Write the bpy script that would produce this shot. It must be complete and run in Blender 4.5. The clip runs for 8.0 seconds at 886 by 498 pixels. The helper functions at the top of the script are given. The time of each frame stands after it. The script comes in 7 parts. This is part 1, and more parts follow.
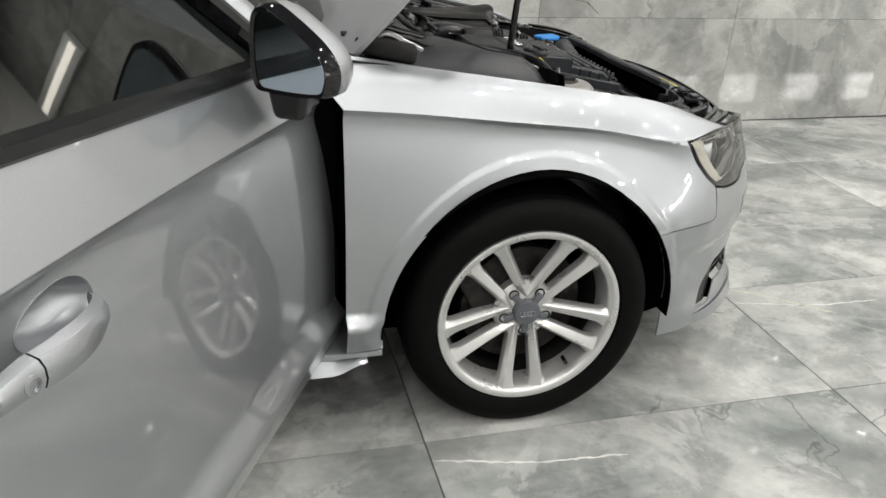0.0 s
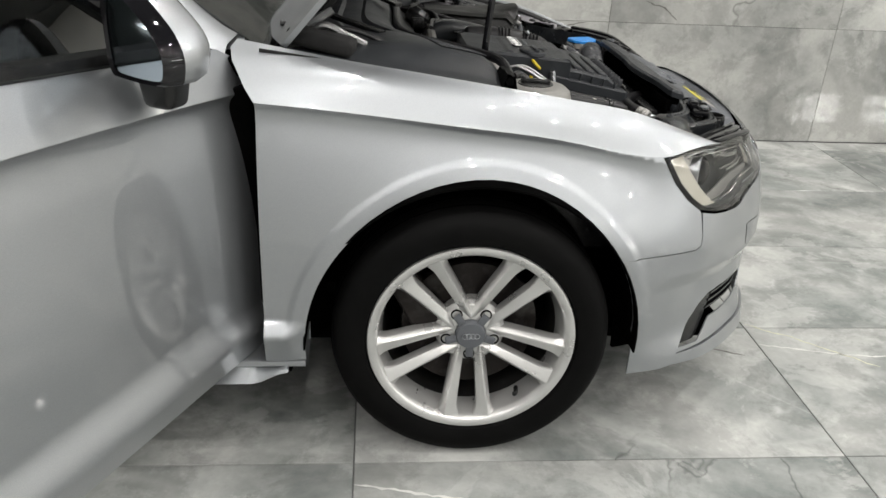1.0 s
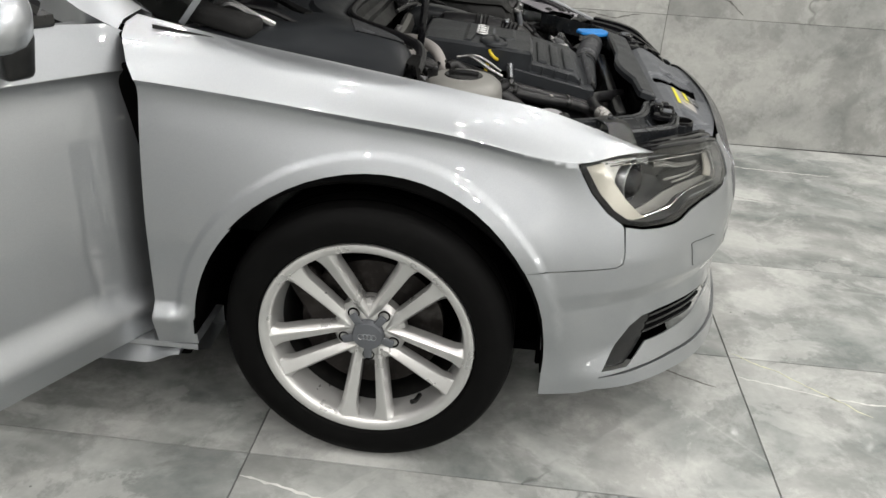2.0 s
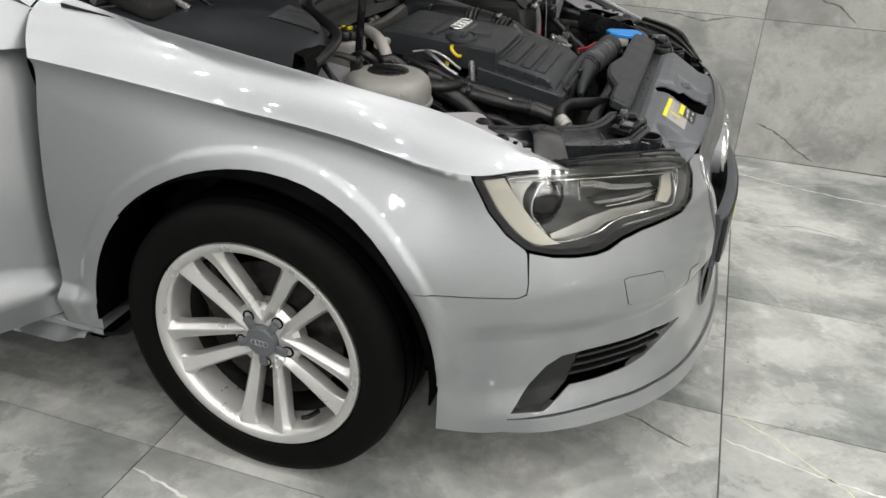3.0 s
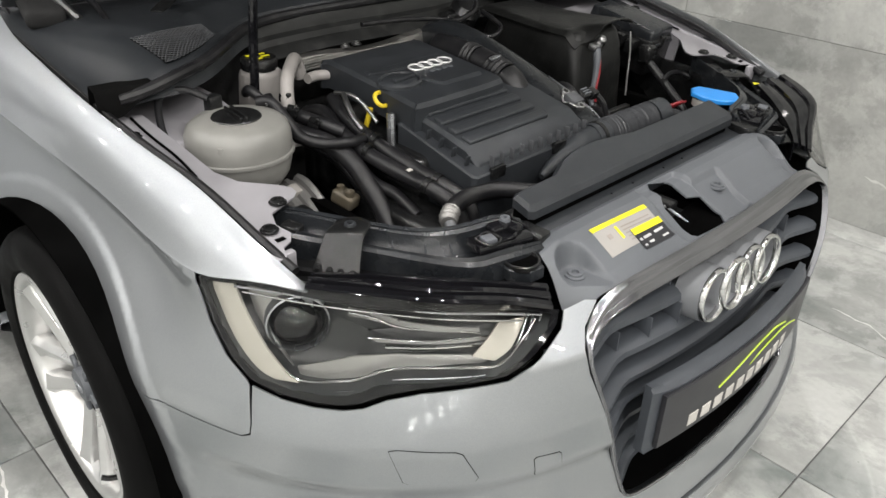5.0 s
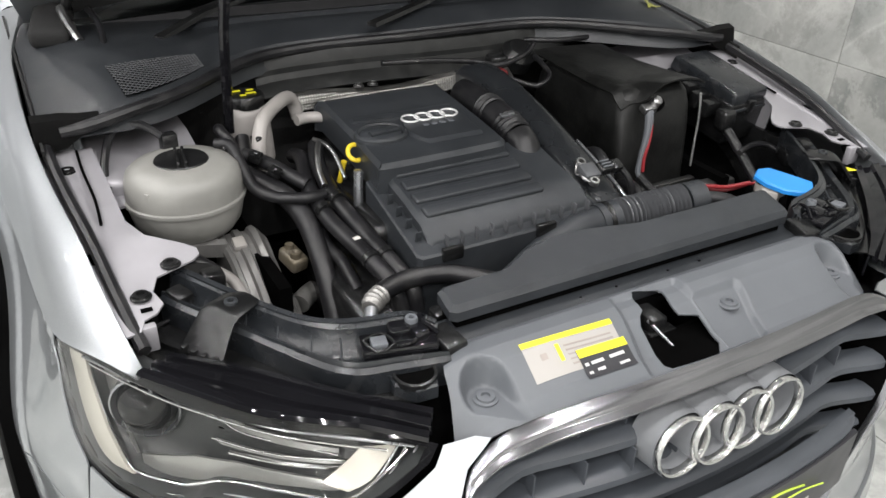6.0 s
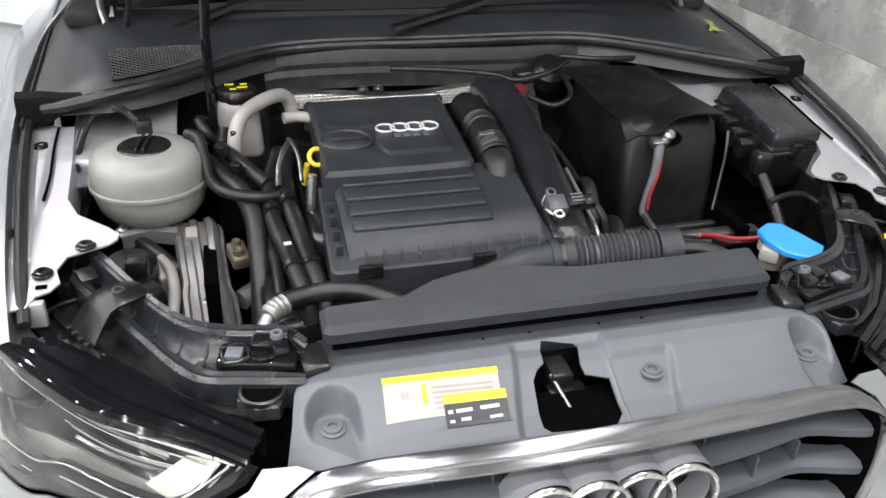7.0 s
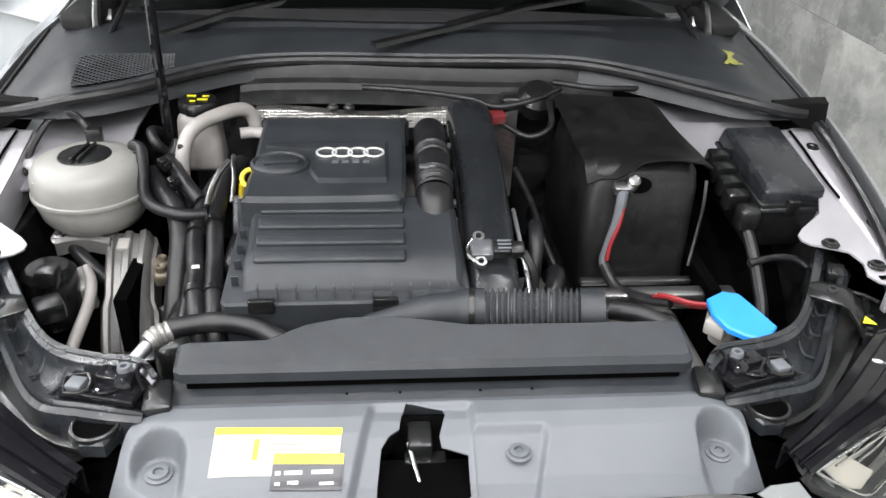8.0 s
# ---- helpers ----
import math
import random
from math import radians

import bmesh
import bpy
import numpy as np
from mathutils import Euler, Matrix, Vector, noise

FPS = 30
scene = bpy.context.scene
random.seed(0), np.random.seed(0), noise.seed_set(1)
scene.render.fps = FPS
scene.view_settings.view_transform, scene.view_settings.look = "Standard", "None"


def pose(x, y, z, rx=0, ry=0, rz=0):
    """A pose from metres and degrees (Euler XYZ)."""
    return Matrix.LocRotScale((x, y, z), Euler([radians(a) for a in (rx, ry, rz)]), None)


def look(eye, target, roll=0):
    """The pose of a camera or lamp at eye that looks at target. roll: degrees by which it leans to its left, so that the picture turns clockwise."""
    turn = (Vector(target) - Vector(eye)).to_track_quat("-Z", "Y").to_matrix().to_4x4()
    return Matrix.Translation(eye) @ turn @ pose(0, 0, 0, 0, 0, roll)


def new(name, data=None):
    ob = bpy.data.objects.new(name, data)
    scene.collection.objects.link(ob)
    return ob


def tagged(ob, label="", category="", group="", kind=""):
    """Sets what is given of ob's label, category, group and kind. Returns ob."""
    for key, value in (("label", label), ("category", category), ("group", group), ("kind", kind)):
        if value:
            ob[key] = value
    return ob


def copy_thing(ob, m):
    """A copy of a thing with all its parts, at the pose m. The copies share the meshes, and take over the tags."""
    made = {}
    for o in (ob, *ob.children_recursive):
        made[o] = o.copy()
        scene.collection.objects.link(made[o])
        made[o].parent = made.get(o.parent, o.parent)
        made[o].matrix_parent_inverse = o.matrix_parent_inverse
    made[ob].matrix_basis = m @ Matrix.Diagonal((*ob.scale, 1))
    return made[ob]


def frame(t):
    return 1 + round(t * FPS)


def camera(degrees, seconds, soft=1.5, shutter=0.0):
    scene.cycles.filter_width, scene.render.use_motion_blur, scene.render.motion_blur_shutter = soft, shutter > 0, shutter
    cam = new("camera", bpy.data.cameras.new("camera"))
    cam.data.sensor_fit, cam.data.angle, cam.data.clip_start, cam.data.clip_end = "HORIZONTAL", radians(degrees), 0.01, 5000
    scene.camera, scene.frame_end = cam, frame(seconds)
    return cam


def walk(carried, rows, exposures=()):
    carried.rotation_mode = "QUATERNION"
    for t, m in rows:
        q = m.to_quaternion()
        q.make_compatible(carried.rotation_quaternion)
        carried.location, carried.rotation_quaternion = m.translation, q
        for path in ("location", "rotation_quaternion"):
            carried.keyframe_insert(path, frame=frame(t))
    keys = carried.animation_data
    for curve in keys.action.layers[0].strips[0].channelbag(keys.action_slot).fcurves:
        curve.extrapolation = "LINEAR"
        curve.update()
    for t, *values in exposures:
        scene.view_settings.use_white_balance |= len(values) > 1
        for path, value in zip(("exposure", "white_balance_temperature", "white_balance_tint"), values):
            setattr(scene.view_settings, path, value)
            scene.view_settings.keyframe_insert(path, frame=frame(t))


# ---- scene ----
from mathutils import geometry

cam = camera(58.5, 8.0)
PATH = [
    (0, (-0.692, -2.394, 1.281), (-0.175, -0.666, 0.417), 3.2),
    (0.5, (-0.466, -2.371, 1.248), (-0.107, -0.601, 0.388), 3.3),
    (1, (-0.239, -2.338, 1.252), (-0.043, -0.546, 0.385), 3.0),
    (1.5, (0.061, -2.348, 1.252), (0.089, -0.551, 0.375), 2.9),
    (1.7, (0.134, -2.317, 1.262), (0.112, -0.529, 0.366), 3.2),
    (2.8, (0.616, -2.036, 1.236), (0.172, -0.319, 0.312), 2.8),
    (3, (0.726, -1.989, 1.236), (0.207, -0.298, 0.302), 2.7),
    (3.5, (0.912, -1.837, 1.25), (0.22, -0.227, 0.285), 2.7),
    (4, (1.014, -1.61, 1.254), (0.154, -0.098, 0.267), 2.9),
    (4.5, (1.154, -1.391, 1.26), (0.125, 0.0, 0.257), 2.7),
    (4.7, (1.227, -1.311, 1.271), (0.124, 0.023, 0.268), 2.4),
    (5.8, (1.304, -0.848, 1.318), (-0.142, 0.11, 0.322), 2.1),
    (6, (1.33, -0.761, 1.315), (-0.165, 0.118, 0.32), 2.1),
    (6.5, (1.427, -0.563, 1.34), (-0.167, 0.113, 0.338), 2.3),
    (7, (1.408, -0.404, 1.331), (-0.247, 0.077, 0.318), 2.5),
    (7.5, (1.376, -0.252, 1.361), (-0.314, 0.048, 0.333), 2.4),
    (8, (1.363, -0.076, 1.364), (-0.339, 0.09, 0.327), 2.2),
]
walk(cam, [(t, look(eye, target, roll)) for t, eye, target, roll in PATH],
     exposures=[(0.0, 0.0, 6500, 10), (3.5, 0.0, 6500, 10), (4.5, 0.18, 6500, 10), (6.0, 0.61, 6350, 11), (6.5, 0.71, 6300, 11), (7.0, 0.87, 6250, 11), (8.0, 1.23, 6200, 11)])

# ---- world, room light ----
ROOM_X0, ROOM_X1, ROOM_Y0, ROOM_Y1, ROOM_H = -7.0, 6.2, -6.26, 1.62, 3.4
HALL_X, HALL_Y, PAVED_Y = 12.4, -1.4, -7.4
world = bpy.data.worlds.new("world")
scene.world = world
world.use_nodes = True
world.node_tree.nodes["Background"].inputs[0].default_value = (0.75, 0.82, 0.9, 1)
world.node_tree.nodes["Background"].inputs[1].default_value = 0.6
LAMP_POWER, WINDOW_POWER = 15.3, 80.0


# ---- materials ----
def mat_nodes(name):
    m = bpy.data.materials.new(name)
    m.use_nodes = True
    return m, m.node_tree.nodes, m.node_tree.links, m.node_tree.nodes["Principled BSDF"]


def simple(name, color, rough=0.5, metal=0.0, coat=0.0, scale=300.0, bump=0.0, vary=0.15, trans=0.0, ior=1.45, dirt=0.0, spec=0.5):
    """A surface with two scales of variation: broad wear in colour and roughness, fine grain in relief."""
    m, n, l, p = mat_nodes(name)
    p.inputs["Metallic"].default_value = metal
    p.inputs["Coat Weight"].default_value = coat
    p.inputs["Coat Roughness"].default_value = 0.05
    p.inputs["Transmission Weight"].default_value = trans
    p.inputs["IOR"].default_value = ior
    p.inputs["Specular IOR Level"].default_value = spec
    tc = n.new("ShaderNodeTexCoord")
    big = n.new("ShaderNodeTexNoise")
    big.inputs["Scale"].default_value, big.inputs["Detail"].default_value = 14, 6
    l.new(tc.outputs["Object"], big.inputs["Vector"])
    ramp = n.new("ShaderNodeMapRange")
    ramp.inputs[1].default_value, ramp.inputs[2].default_value = 0.3, 0.7
    ramp.inputs[3].default_value, ramp.inputs[4].default_value = 1 - vary, 1 + vary
    l.new(big.outputs["Fac"], ramp.inputs[0])
    mix = n.new("ShaderNodeMix")
    mix.data_type, mix.blend_type = "RGBA", "MULTIPLY"
    mix.inputs[0].default_value = 1
    mix.inputs[6].default_value = (*color, 1)
    l.new(ramp.outputs[0], mix.inputs[7])
    out = mix.outputs[2]
    if dirt:
        d = n.new("ShaderNodeTexNoise")
        d.inputs["Scale"].default_value, d.inputs["Detail"].default_value = 35, 8
        l.new(tc.outputs["Object"], d.inputs["Vector"])
        dr = n.new("ShaderNodeMapRange")
        dr.inputs[1].default_value, dr.inputs[2].default_value, dr.inputs[4].default_value = 0.5, 0.75, dirt
        l.new(d.outputs["Fac"], dr.inputs[0])
        dm = n.new("ShaderNodeMix")
        dm.data_type = "RGBA"
        dm.inputs[7].default_value = (0.145, 0.142, 0.135, 1)
        l.new(dr.outputs[0], dm.inputs[0])
        l.new(out, dm.inputs[6])
        out = dm.outputs[2]
    l.new(out, p.inputs["Base Color"])
    rr = n.new("ShaderNodeMapRange")
    rr.inputs[1].default_value, rr.inputs[2].default_value = 0.3, 0.7
    rr.inputs[3].default_value, rr.inputs[4].default_value = max(rough * 0.82, 0), min(rough * 1.18, 1)
    l.new(big.outputs["Fac"], rr.inputs[0])
    l.new(rr.outputs[0], p.inputs["Roughness"])
    if bump:
        fine = n.new("ShaderNodeTexNoise")
        fine.inputs["Scale"].default_value, fine.inputs["Detail"].default_value = scale, 3
        l.new(tc.outputs["Object"], fine.inputs["Vector"])
        b = n.new("ShaderNodeBump")
        b.inputs["Strength"].default_value, b.inputs["Distance"].default_value = bump, 0.001
        l.new(fine.outputs["Fac"], b.inputs["Height"])
        l.new(b.outputs[0], p.inputs["Normal"])
    return m


def silver_paint():
    """Metallic silver with fine flakes under clear lacquer."""
    m, n, l, p = mat_nodes("silver_paint")
    tc = n.new("ShaderNodeTexCoord")
    flake = n.new("ShaderNodeTexVoronoi")
    flake.inputs["Scale"].default_value = 1600
    l.new(tc.outputs["Object"], flake.inputs["Vector"])
    mr = n.new("ShaderNodeMapRange")
    mr.inputs[3].default_value, mr.inputs[4].default_value = 0.9, 1.08
    l.new(flake.outputs["Color"], mr.inputs[0])
    mix = n.new("ShaderNodeMix")
    mix.data_type, mix.blend_type = "RGBA", "MULTIPLY"
    mix.inputs[0].default_value, mix.inputs[6].default_value = 1, (0.335, 0.350, 0.364, 1)
    l.new(mr.outputs[0], mix.inputs[7])
    l.new(mix.outputs[2], p.inputs["Base Color"])
    p.inputs["Metallic"].default_value, p.inputs["Roughness"].default_value = 0.88, 0.42
    p.inputs["Coat Weight"].default_value, p.inputs["Coat Roughness"].default_value, p.inputs["Coat IOR"].default_value = 1.0, 0.015, 1.65
    return m


def marble(name, base, dark, vein, rough, seed, big=1.1):
    """Polished grey marble: clouds, pale veins and fine dark cracks, shifted from slab to slab."""
    m, n, l, p = mat_nodes(name)
    tc, info = n.new("ShaderNodeTexCoord"), n.new("ShaderNodeObjectInfo")
    mul = n.new("ShaderNodeVectorMath")
    mul.operation = "MULTIPLY_ADD"
    comb = n.new("ShaderNodeCombineXYZ")
    for k in range(3):
        l.new(info.outputs["Random"], comb.inputs[k])
    mul.inputs[1].default_value = (37.0, 53.0, 71.0)
    l.new(comb.outputs[0], mul.inputs[0])
    l.new(tc.outputs["Object"], mul.inputs[2])
    pos = mul.outputs[0]

    def noise_tex(scale, detail=8, dist=0.0, rough_=0.55, vec=None):
        t = n.new("ShaderNodeTexNoise")
        t.inputs["Scale"].default_value, t.inputs["Detail"].default_value = scale, detail
        t.inputs["Distortion"].default_value, t.inputs["Roughness"].default_value = dist, rough_
        l.new(vec or pos, t.inputs["Vector"])
        return t

    def ramp(src, stops):
        r = n.new("ShaderNodeValToRGB")
        e = r.color_ramp.elements
        while len(e) < len(stops):
            e.new(0.5)
        for k, (at, c) in enumerate(stops):
            e[k].position, e[k].color = at, (*c, 1) if len(c) == 3 else c
        l.new(src, r.inputs[0])
        return r

    stretch = n.new("ShaderNodeMapping")
    stretch.inputs["Rotation"].default_value = (0.3, 0.2, 0.6 + seed)
    stretch.inputs["Scale"].default_value = (0.95, 1.2, 1.1)
    l.new(pos, stretch.inputs[0])
    cloud = noise_tex(big * 1.9, 10, 0.35, 0.6, stretch.outputs[0])
    mid = tuple((a + b) / 2 for a, b in zip(base, dark))
    col = ramp(cloud.outputs["Fac"], [(0.36, dark), (0.5, mid), (0.62, base)])

    def band(tex, width, power):
        sub = n.new("ShaderNodeMath")
        sub.operation = "SUBTRACT"
        sub.inputs[1].default_value = 0.5
        ab = n.new("ShaderNodeMath")
        ab.operation = "ABSOLUTE"
        mr = n.new("ShaderNodeMapRange")
        mr.inputs[1].default_value, mr.inputs[2].default_value = width, 0.0
        mr.inputs[3].default_value, mr.inputs[4].default_value = 0.0, power
        l.new(tex.outputs["Fac"], sub.inputs[0])
        l.new(sub.outputs[0], ab.inputs[0])
        l.new(ab.outputs[0], mr.inputs[0])
        return mr

    def over(fac, a, colour):
        mx = n.new("ShaderNodeMix")
        mx.data_type = "RGBA"
        l.new(fac, mx.inputs[0])
        l.new(a, mx.inputs[6])
        mx.inputs[7].default_value = (*colour, 1)
        return mx.outputs[2]

    pale = band(noise_tex(big * 0.5, 3, 0.9, 0.45, stretch.outputs[0]), 0.006, 0.18)
    pale_2 = band(noise_tex(big * 1.1, 4, 0.8, 0.5, stretch.outputs[0]), 0.03, 0.16)
    crack = band(noise_tex(big * 0.7, 6, 0.2, 0.5, stretch.outputs[0]), 0.0028, 0.6)
    gate = n.new("ShaderNodeMapRange")
    gate.inputs[1].default_value, gate.inputs[2].default_value = 0.53, 0.60
    l.new(noise_tex(big * 0.9, 2).outputs["Fac"], gate.inputs[0])
    gated = n.new("ShaderNodeMath")
    gated.operation = "MULTIPLY"
    l.new(gate.outputs[0], gated.inputs[0])
    l.new(crack.outputs[0], gated.inputs[1])
    c = over(pale.outputs[0], col.outputs[0], vein)
    c = over(pale_2.outputs[0], c, vein)
    c = over(gated.outputs[0], c, tuple(v * 0.35 for v in dark))
    mottle = noise_tex(4.0, 12, 0.25, 0.72)
    mt = n.new("ShaderNodeMapRange")
    mt.inputs[1].default_value, mt.inputs[2].default_value = 0.465, 0.535
    mt.inputs[3].default_value, mt.inputs[4].default_value = 0.88, 1.09
    l.new(mottle.outputs["Fac"], mt.inputs[0])
    mo = n.new("ShaderNodeMix")
    mo.data_type, mo.blend_type = "RGBA", "MULTIPLY"
    mo.inputs[0].default_value = 1
    l.new(c, mo.inputs[6])
    l.new(mt.outputs[0], mo.inputs[7])
    c = mo.outputs[2]
    patch = n.new("ShaderNodeMapRange")
    patch.inputs[1].default_value, patch.inputs[2].default_value, patch.inputs[4].default_value = 0.545, 0.575, 0.38
    l.new(noise_tex(big * 2.1, 11, 0.5, 0.68).outputs["Fac"], patch.inputs[0])
    c = over(patch.outputs[0], c, tuple(v * 1.12 for v in base))
    pit = n.new("ShaderNodeTexVoronoi")
    pit.inputs["Scale"].default_value = 14
    l.new(pos, pit.inputs["Vector"])
    pm = n.new("ShaderNodeMapRange")
    pm.inputs[1].default_value, pm.inputs[2].default_value, pm.inputs[3].default_value, pm.inputs[4].default_value = 0.035, 0.055, 0.7, 0.0
    l.new(pit.outputs["Distance"], pm.inputs[0])
    pg = n.new("ShaderNodeMapRange")
    pg.inputs[1].default_value, pg.inputs[2].default_value = 0.55, 0.60
    l.new(noise_tex(2.5, 2).outputs["Fac"], pg.inputs[0])
    pf = n.new("ShaderNodeMath")
    pf.operation = "MULTIPLY"
    l.new(pm.outputs[0], pf.inputs[0])
    l.new(pg.outputs[0], pf.inputs[1])
    c = over(pf.outputs[0], c, tuple(v * 0.45 for v in dark))
    fine = noise_tex(60, 6)
    fm = n.new("ShaderNodeMapRange")
    fm.inputs[3].default_value, fm.inputs[4].default_value = 0.88, 1.1
    l.new(fine.outputs["Fac"], fm.inputs[0])
    mx = n.new("ShaderNodeMix")
    mx.data_type, mx.blend_type = "RGBA", "MULTIPLY"
    mx.inputs[0].default_value = 1
    l.new(c, mx.inputs[6])
    l.new(fm.outputs[0], mx.inputs[7])
    tone = n.new("ShaderNodeMapRange")
    tone.inputs[3].default_value, tone.inputs[4].default_value = 0.88, 1.12
    l.new(info.outputs["Random"], tone.inputs[0])
    tm = n.new("ShaderNodeMix")
    tm.data_type, tm.blend_type = "RGBA", "MULTIPLY"
    tm.inputs[0].default_value = 1
    l.new(mx.outputs[2], tm.inputs[6])
    l.new(tone.outputs[0], tm.inputs[7])
    l.new(tm.outputs[2], p.inputs["Base Color"])
    rm = n.new("ShaderNodeMapRange")
    rm.inputs[3].default_value, rm.inputs[4].default_value = rough * 0.7, rough * 1.5
    l.new(noise_tex(9, 6).outputs["Fac"], rm.inputs[0])
    l.new(rm.outputs[0], p.inputs["Roughness"])
    p.inputs["Specular IOR Level"].default_value = 0.42
    return m


def clear_cover(name, tint, weight):
    """A thin clear cover: mostly see-through, with a mirror-like skin."""
    m, n, l, p = mat_nodes(name)
    n.remove(p)
    tr, gl, mx, lw = n.new("ShaderNodeBsdfTransparent"), n.new("ShaderNodeBsdfGlossy"), n.new("ShaderNodeMixShader"), n.new("ShaderNodeLayerWeight")
    power, scale = n.new("ShaderNodeMath"), n.new("ShaderNodeMapRange")
    tr.inputs[0].default_value = (*tint, 1)
    gl.inputs["Roughness"].default_value = 0.02
    lw.inputs[0].default_value = 0.5
    power.operation, power.inputs[1].default_value = "POWER", 4.5
    scale.inputs[3].default_value, scale.inputs[4].default_value = weight, 0.9
    l.new(lw.outputs["Facing"], power.inputs[0])
    l.new(power.outputs[0], scale.inputs[0])
    l.new(scale.outputs[0], mx.inputs[0])
    l.new(tr.outputs[0], mx.inputs[1])
    l.new(gl.outputs[0], mx.inputs[2])
    l.new(mx.outputs[0], n["Material Output"].inputs[0])
    return m


def emitter(name, color, strength):
    m, n, l, p = mat_nodes(name)
    p.inputs["Base Color"].default_value = (0.8, 0.8, 0.8, 1)
    p.inputs["Emission Color"].default_value = (*color, 1)
    p.inputs["Emission Strength"].default_value = strength
    return m


PAINT = silver_paint()
FLOOR_MARBLE = marble("floor_marble", (0.41, 0.415, 0.40), (0.165, 0.180, 0.174), (0.55, 0.56, 0.54), 0.034, 0.0)
WALL_MARBLE = marble("wall_marble", (0.36, 0.362, 0.345), (0.185, 0.192, 0.185), (0.50, 0.50, 0.47), 0.025, 0.9, 0.9)
GROUT = simple("grout", (0.10, 0.10, 0.10), 0.8, bump=0.3)
GREY_WALL = simple("grey_wall", (0.62, 0.63, 0.63), 0.7, vary=0.05, bump=0.1)
WHITE_WALL = simple("painted_wall", (0.78, 0.78, 0.75), 0.7, vary=0.05, bump=0.1)
CEILING_PAINT = simple("ceiling_paint", (0.10, 0.10, 0.10), 0.8, vary=0.04, bump=0.1)
BLACK = simple("black_plastic", (0.007, 0.0072, 0.0075), 0.22, bump=0.2, scale=900, vary=0.25, dirt=0.05)
CARRIER = simple("satin_black_plastic", (0.012, 0.0135, 0.0155), 0.26, bump=0.3, scale=300, vary=0.2, dirt=0.10)
COVER = simple("grained_black_plastic", (0.0215, 0.0238, 0.0268), 0.36, bump=0.4, scale=1400, vary=0.15, dirt=0.04, spec=0.30)
DUCT = simple("duct_plastic", (0.0115, 0.0128, 0.0145), 0.27, bump=0.2, scale=900, vary=0.15, dirt=0.03)
# Near-black, no sheen: shade of gaps and hollows as colour; also black bolts, wires.
DARK = simple("cavity_shade_black", (0.002, 0.002, 0.002), 0.9, vary=0.3, spec=0.0)
GLOSS_BLACK = simple("gloss_black", (0.005, 0.005, 0.006), 0.05, coat=0.0, vary=0.2)
RUBBER = simple("rubber_hose", (0.009, 0.009, 0.010), 0.36, bump=0.3, scale=600, vary=0.25, dirt=0.08, spec=0.38)
TYRE = simple("tyre_rubber", (0.003, 0.003, 0.003), 0.6, bump=0.4, scale=400, vary=0.2, dirt=0.006, spec=0.07)
COWL = simple("cowl_plastic", (0.016, 0.018, 0.0205), 0.42, bump=0.4, scale=900, vary=0.12, dirt=0.02)
GREY = simple("grey_plastic", (0.083, 0.089, 0.098), 0.42, bump=0.3, scale=1200, vary=0.06)
SLAT = simple("slat_grey", (0.047, 0.052, 0.060), 0.36, bump=0.2, scale=1000, vary=0.08)
CHROME = simple("chrome", (0.62, 0.62, 0.63), 0.13, metal=1.0, vary=0.04)
FRAME_CHROME = simple("frame_chrome", (0.29, 0.29, 0.305), 0.17, metal=1.0, vary=0.04)
SLEEVE = simple("badge_sleeve", (0.30, 0.31, 0.325), 0.42, metal=0.45, vary=0.05)
SATIN = simple("satin_silver", (0.38, 0.39, 0.41), 0.28, metal=0.9, vary=0.06)
ALLOY = simple("alloy_lacquer", (0.57, 0.57, 0.56), 0.31, metal=0.70, coat=0.4, vary=0.06)
CAST = simple("cast_aluminium", (0.26, 0.255, 0.245), 0.42, metal=0.6, bump=0.6, scale=250, vary=0.2, dirt=0.45)
MOUNT = simple("mount_casting", (0.16, 0.157, 0.152), 0.38, metal=0.5, bump=0.5, scale=250, vary=0.2, dirt=0.35)
STEEL = simple("worn_steel", (0.32, 0.32, 0.32), 0.35, metal=1.0, bump=0.2, vary=0.2, dirt=0.2)
# Brake-dusted alloy, darkened further to hold the shade behind the spokes.
BARREL = simple("dusty_shaded_alloy", (0.022, 0.0215, 0.021), 0.5, metal=0.6, vary=0.2, dirt=0.10)
RING = simple("polished_badge", (0.66, 0.66, 0.65), 0.16, metal=1.0, vary=0.05)
BADGE = simple("badge_silver", (0.80, 0.80, 0.80), 0.30, metal=0.6, vary=0.03)
LAMP_INNER = simple("lamp_inner", (0.022, 0.024, 0.0245), 0.35, metal=0.0, vary=0.1)
IRON = simple("brake_iron", (0.016, 0.013, 0.012), 0.5, metal=0.6, bump=0.4, vary=0.3, dirt=0.3)
INNER_PAINT = simple("inner_body_paint", (0.33, 0.322, 0.342), 0.42, metal=0.4, coat=0.3, vary=0.06, dirt=0.08)
TANK = simple("milky_tank", (0.188, 0.186, 0.174), 0.38, vary=0.14, bump=0.1, scale=200, dirt=0.15)
WHITE_PIPE = simple("pale_hose", (0.235, 0.222, 0.212), 0.45, vary=0.12, bump=0.2, dirt=0.25)
BLUE = simple("blue_cap", (0.02, 0.19, 0.52), 0.38, vary=0.06)
YELLOW = simple("yellow_plastic", (0.55, 0.41, 0.02), 0.4, vary=0.06)
LABEL_YELLOW = simple("label_yellow", (0.58, 0.53, 0.015), 0.4, vary=0.03)
LABEL_WHITE = simple("label_white", (0.265, 0.252, 0.236), 0.4, vary=0.03)
LABEL_BLACK = simple("label_black", (0.015, 0.015, 0.018), 0.35)
LABEL_INK = simple("label_ink", (0.215, 0.19, 0.175), 0.5)
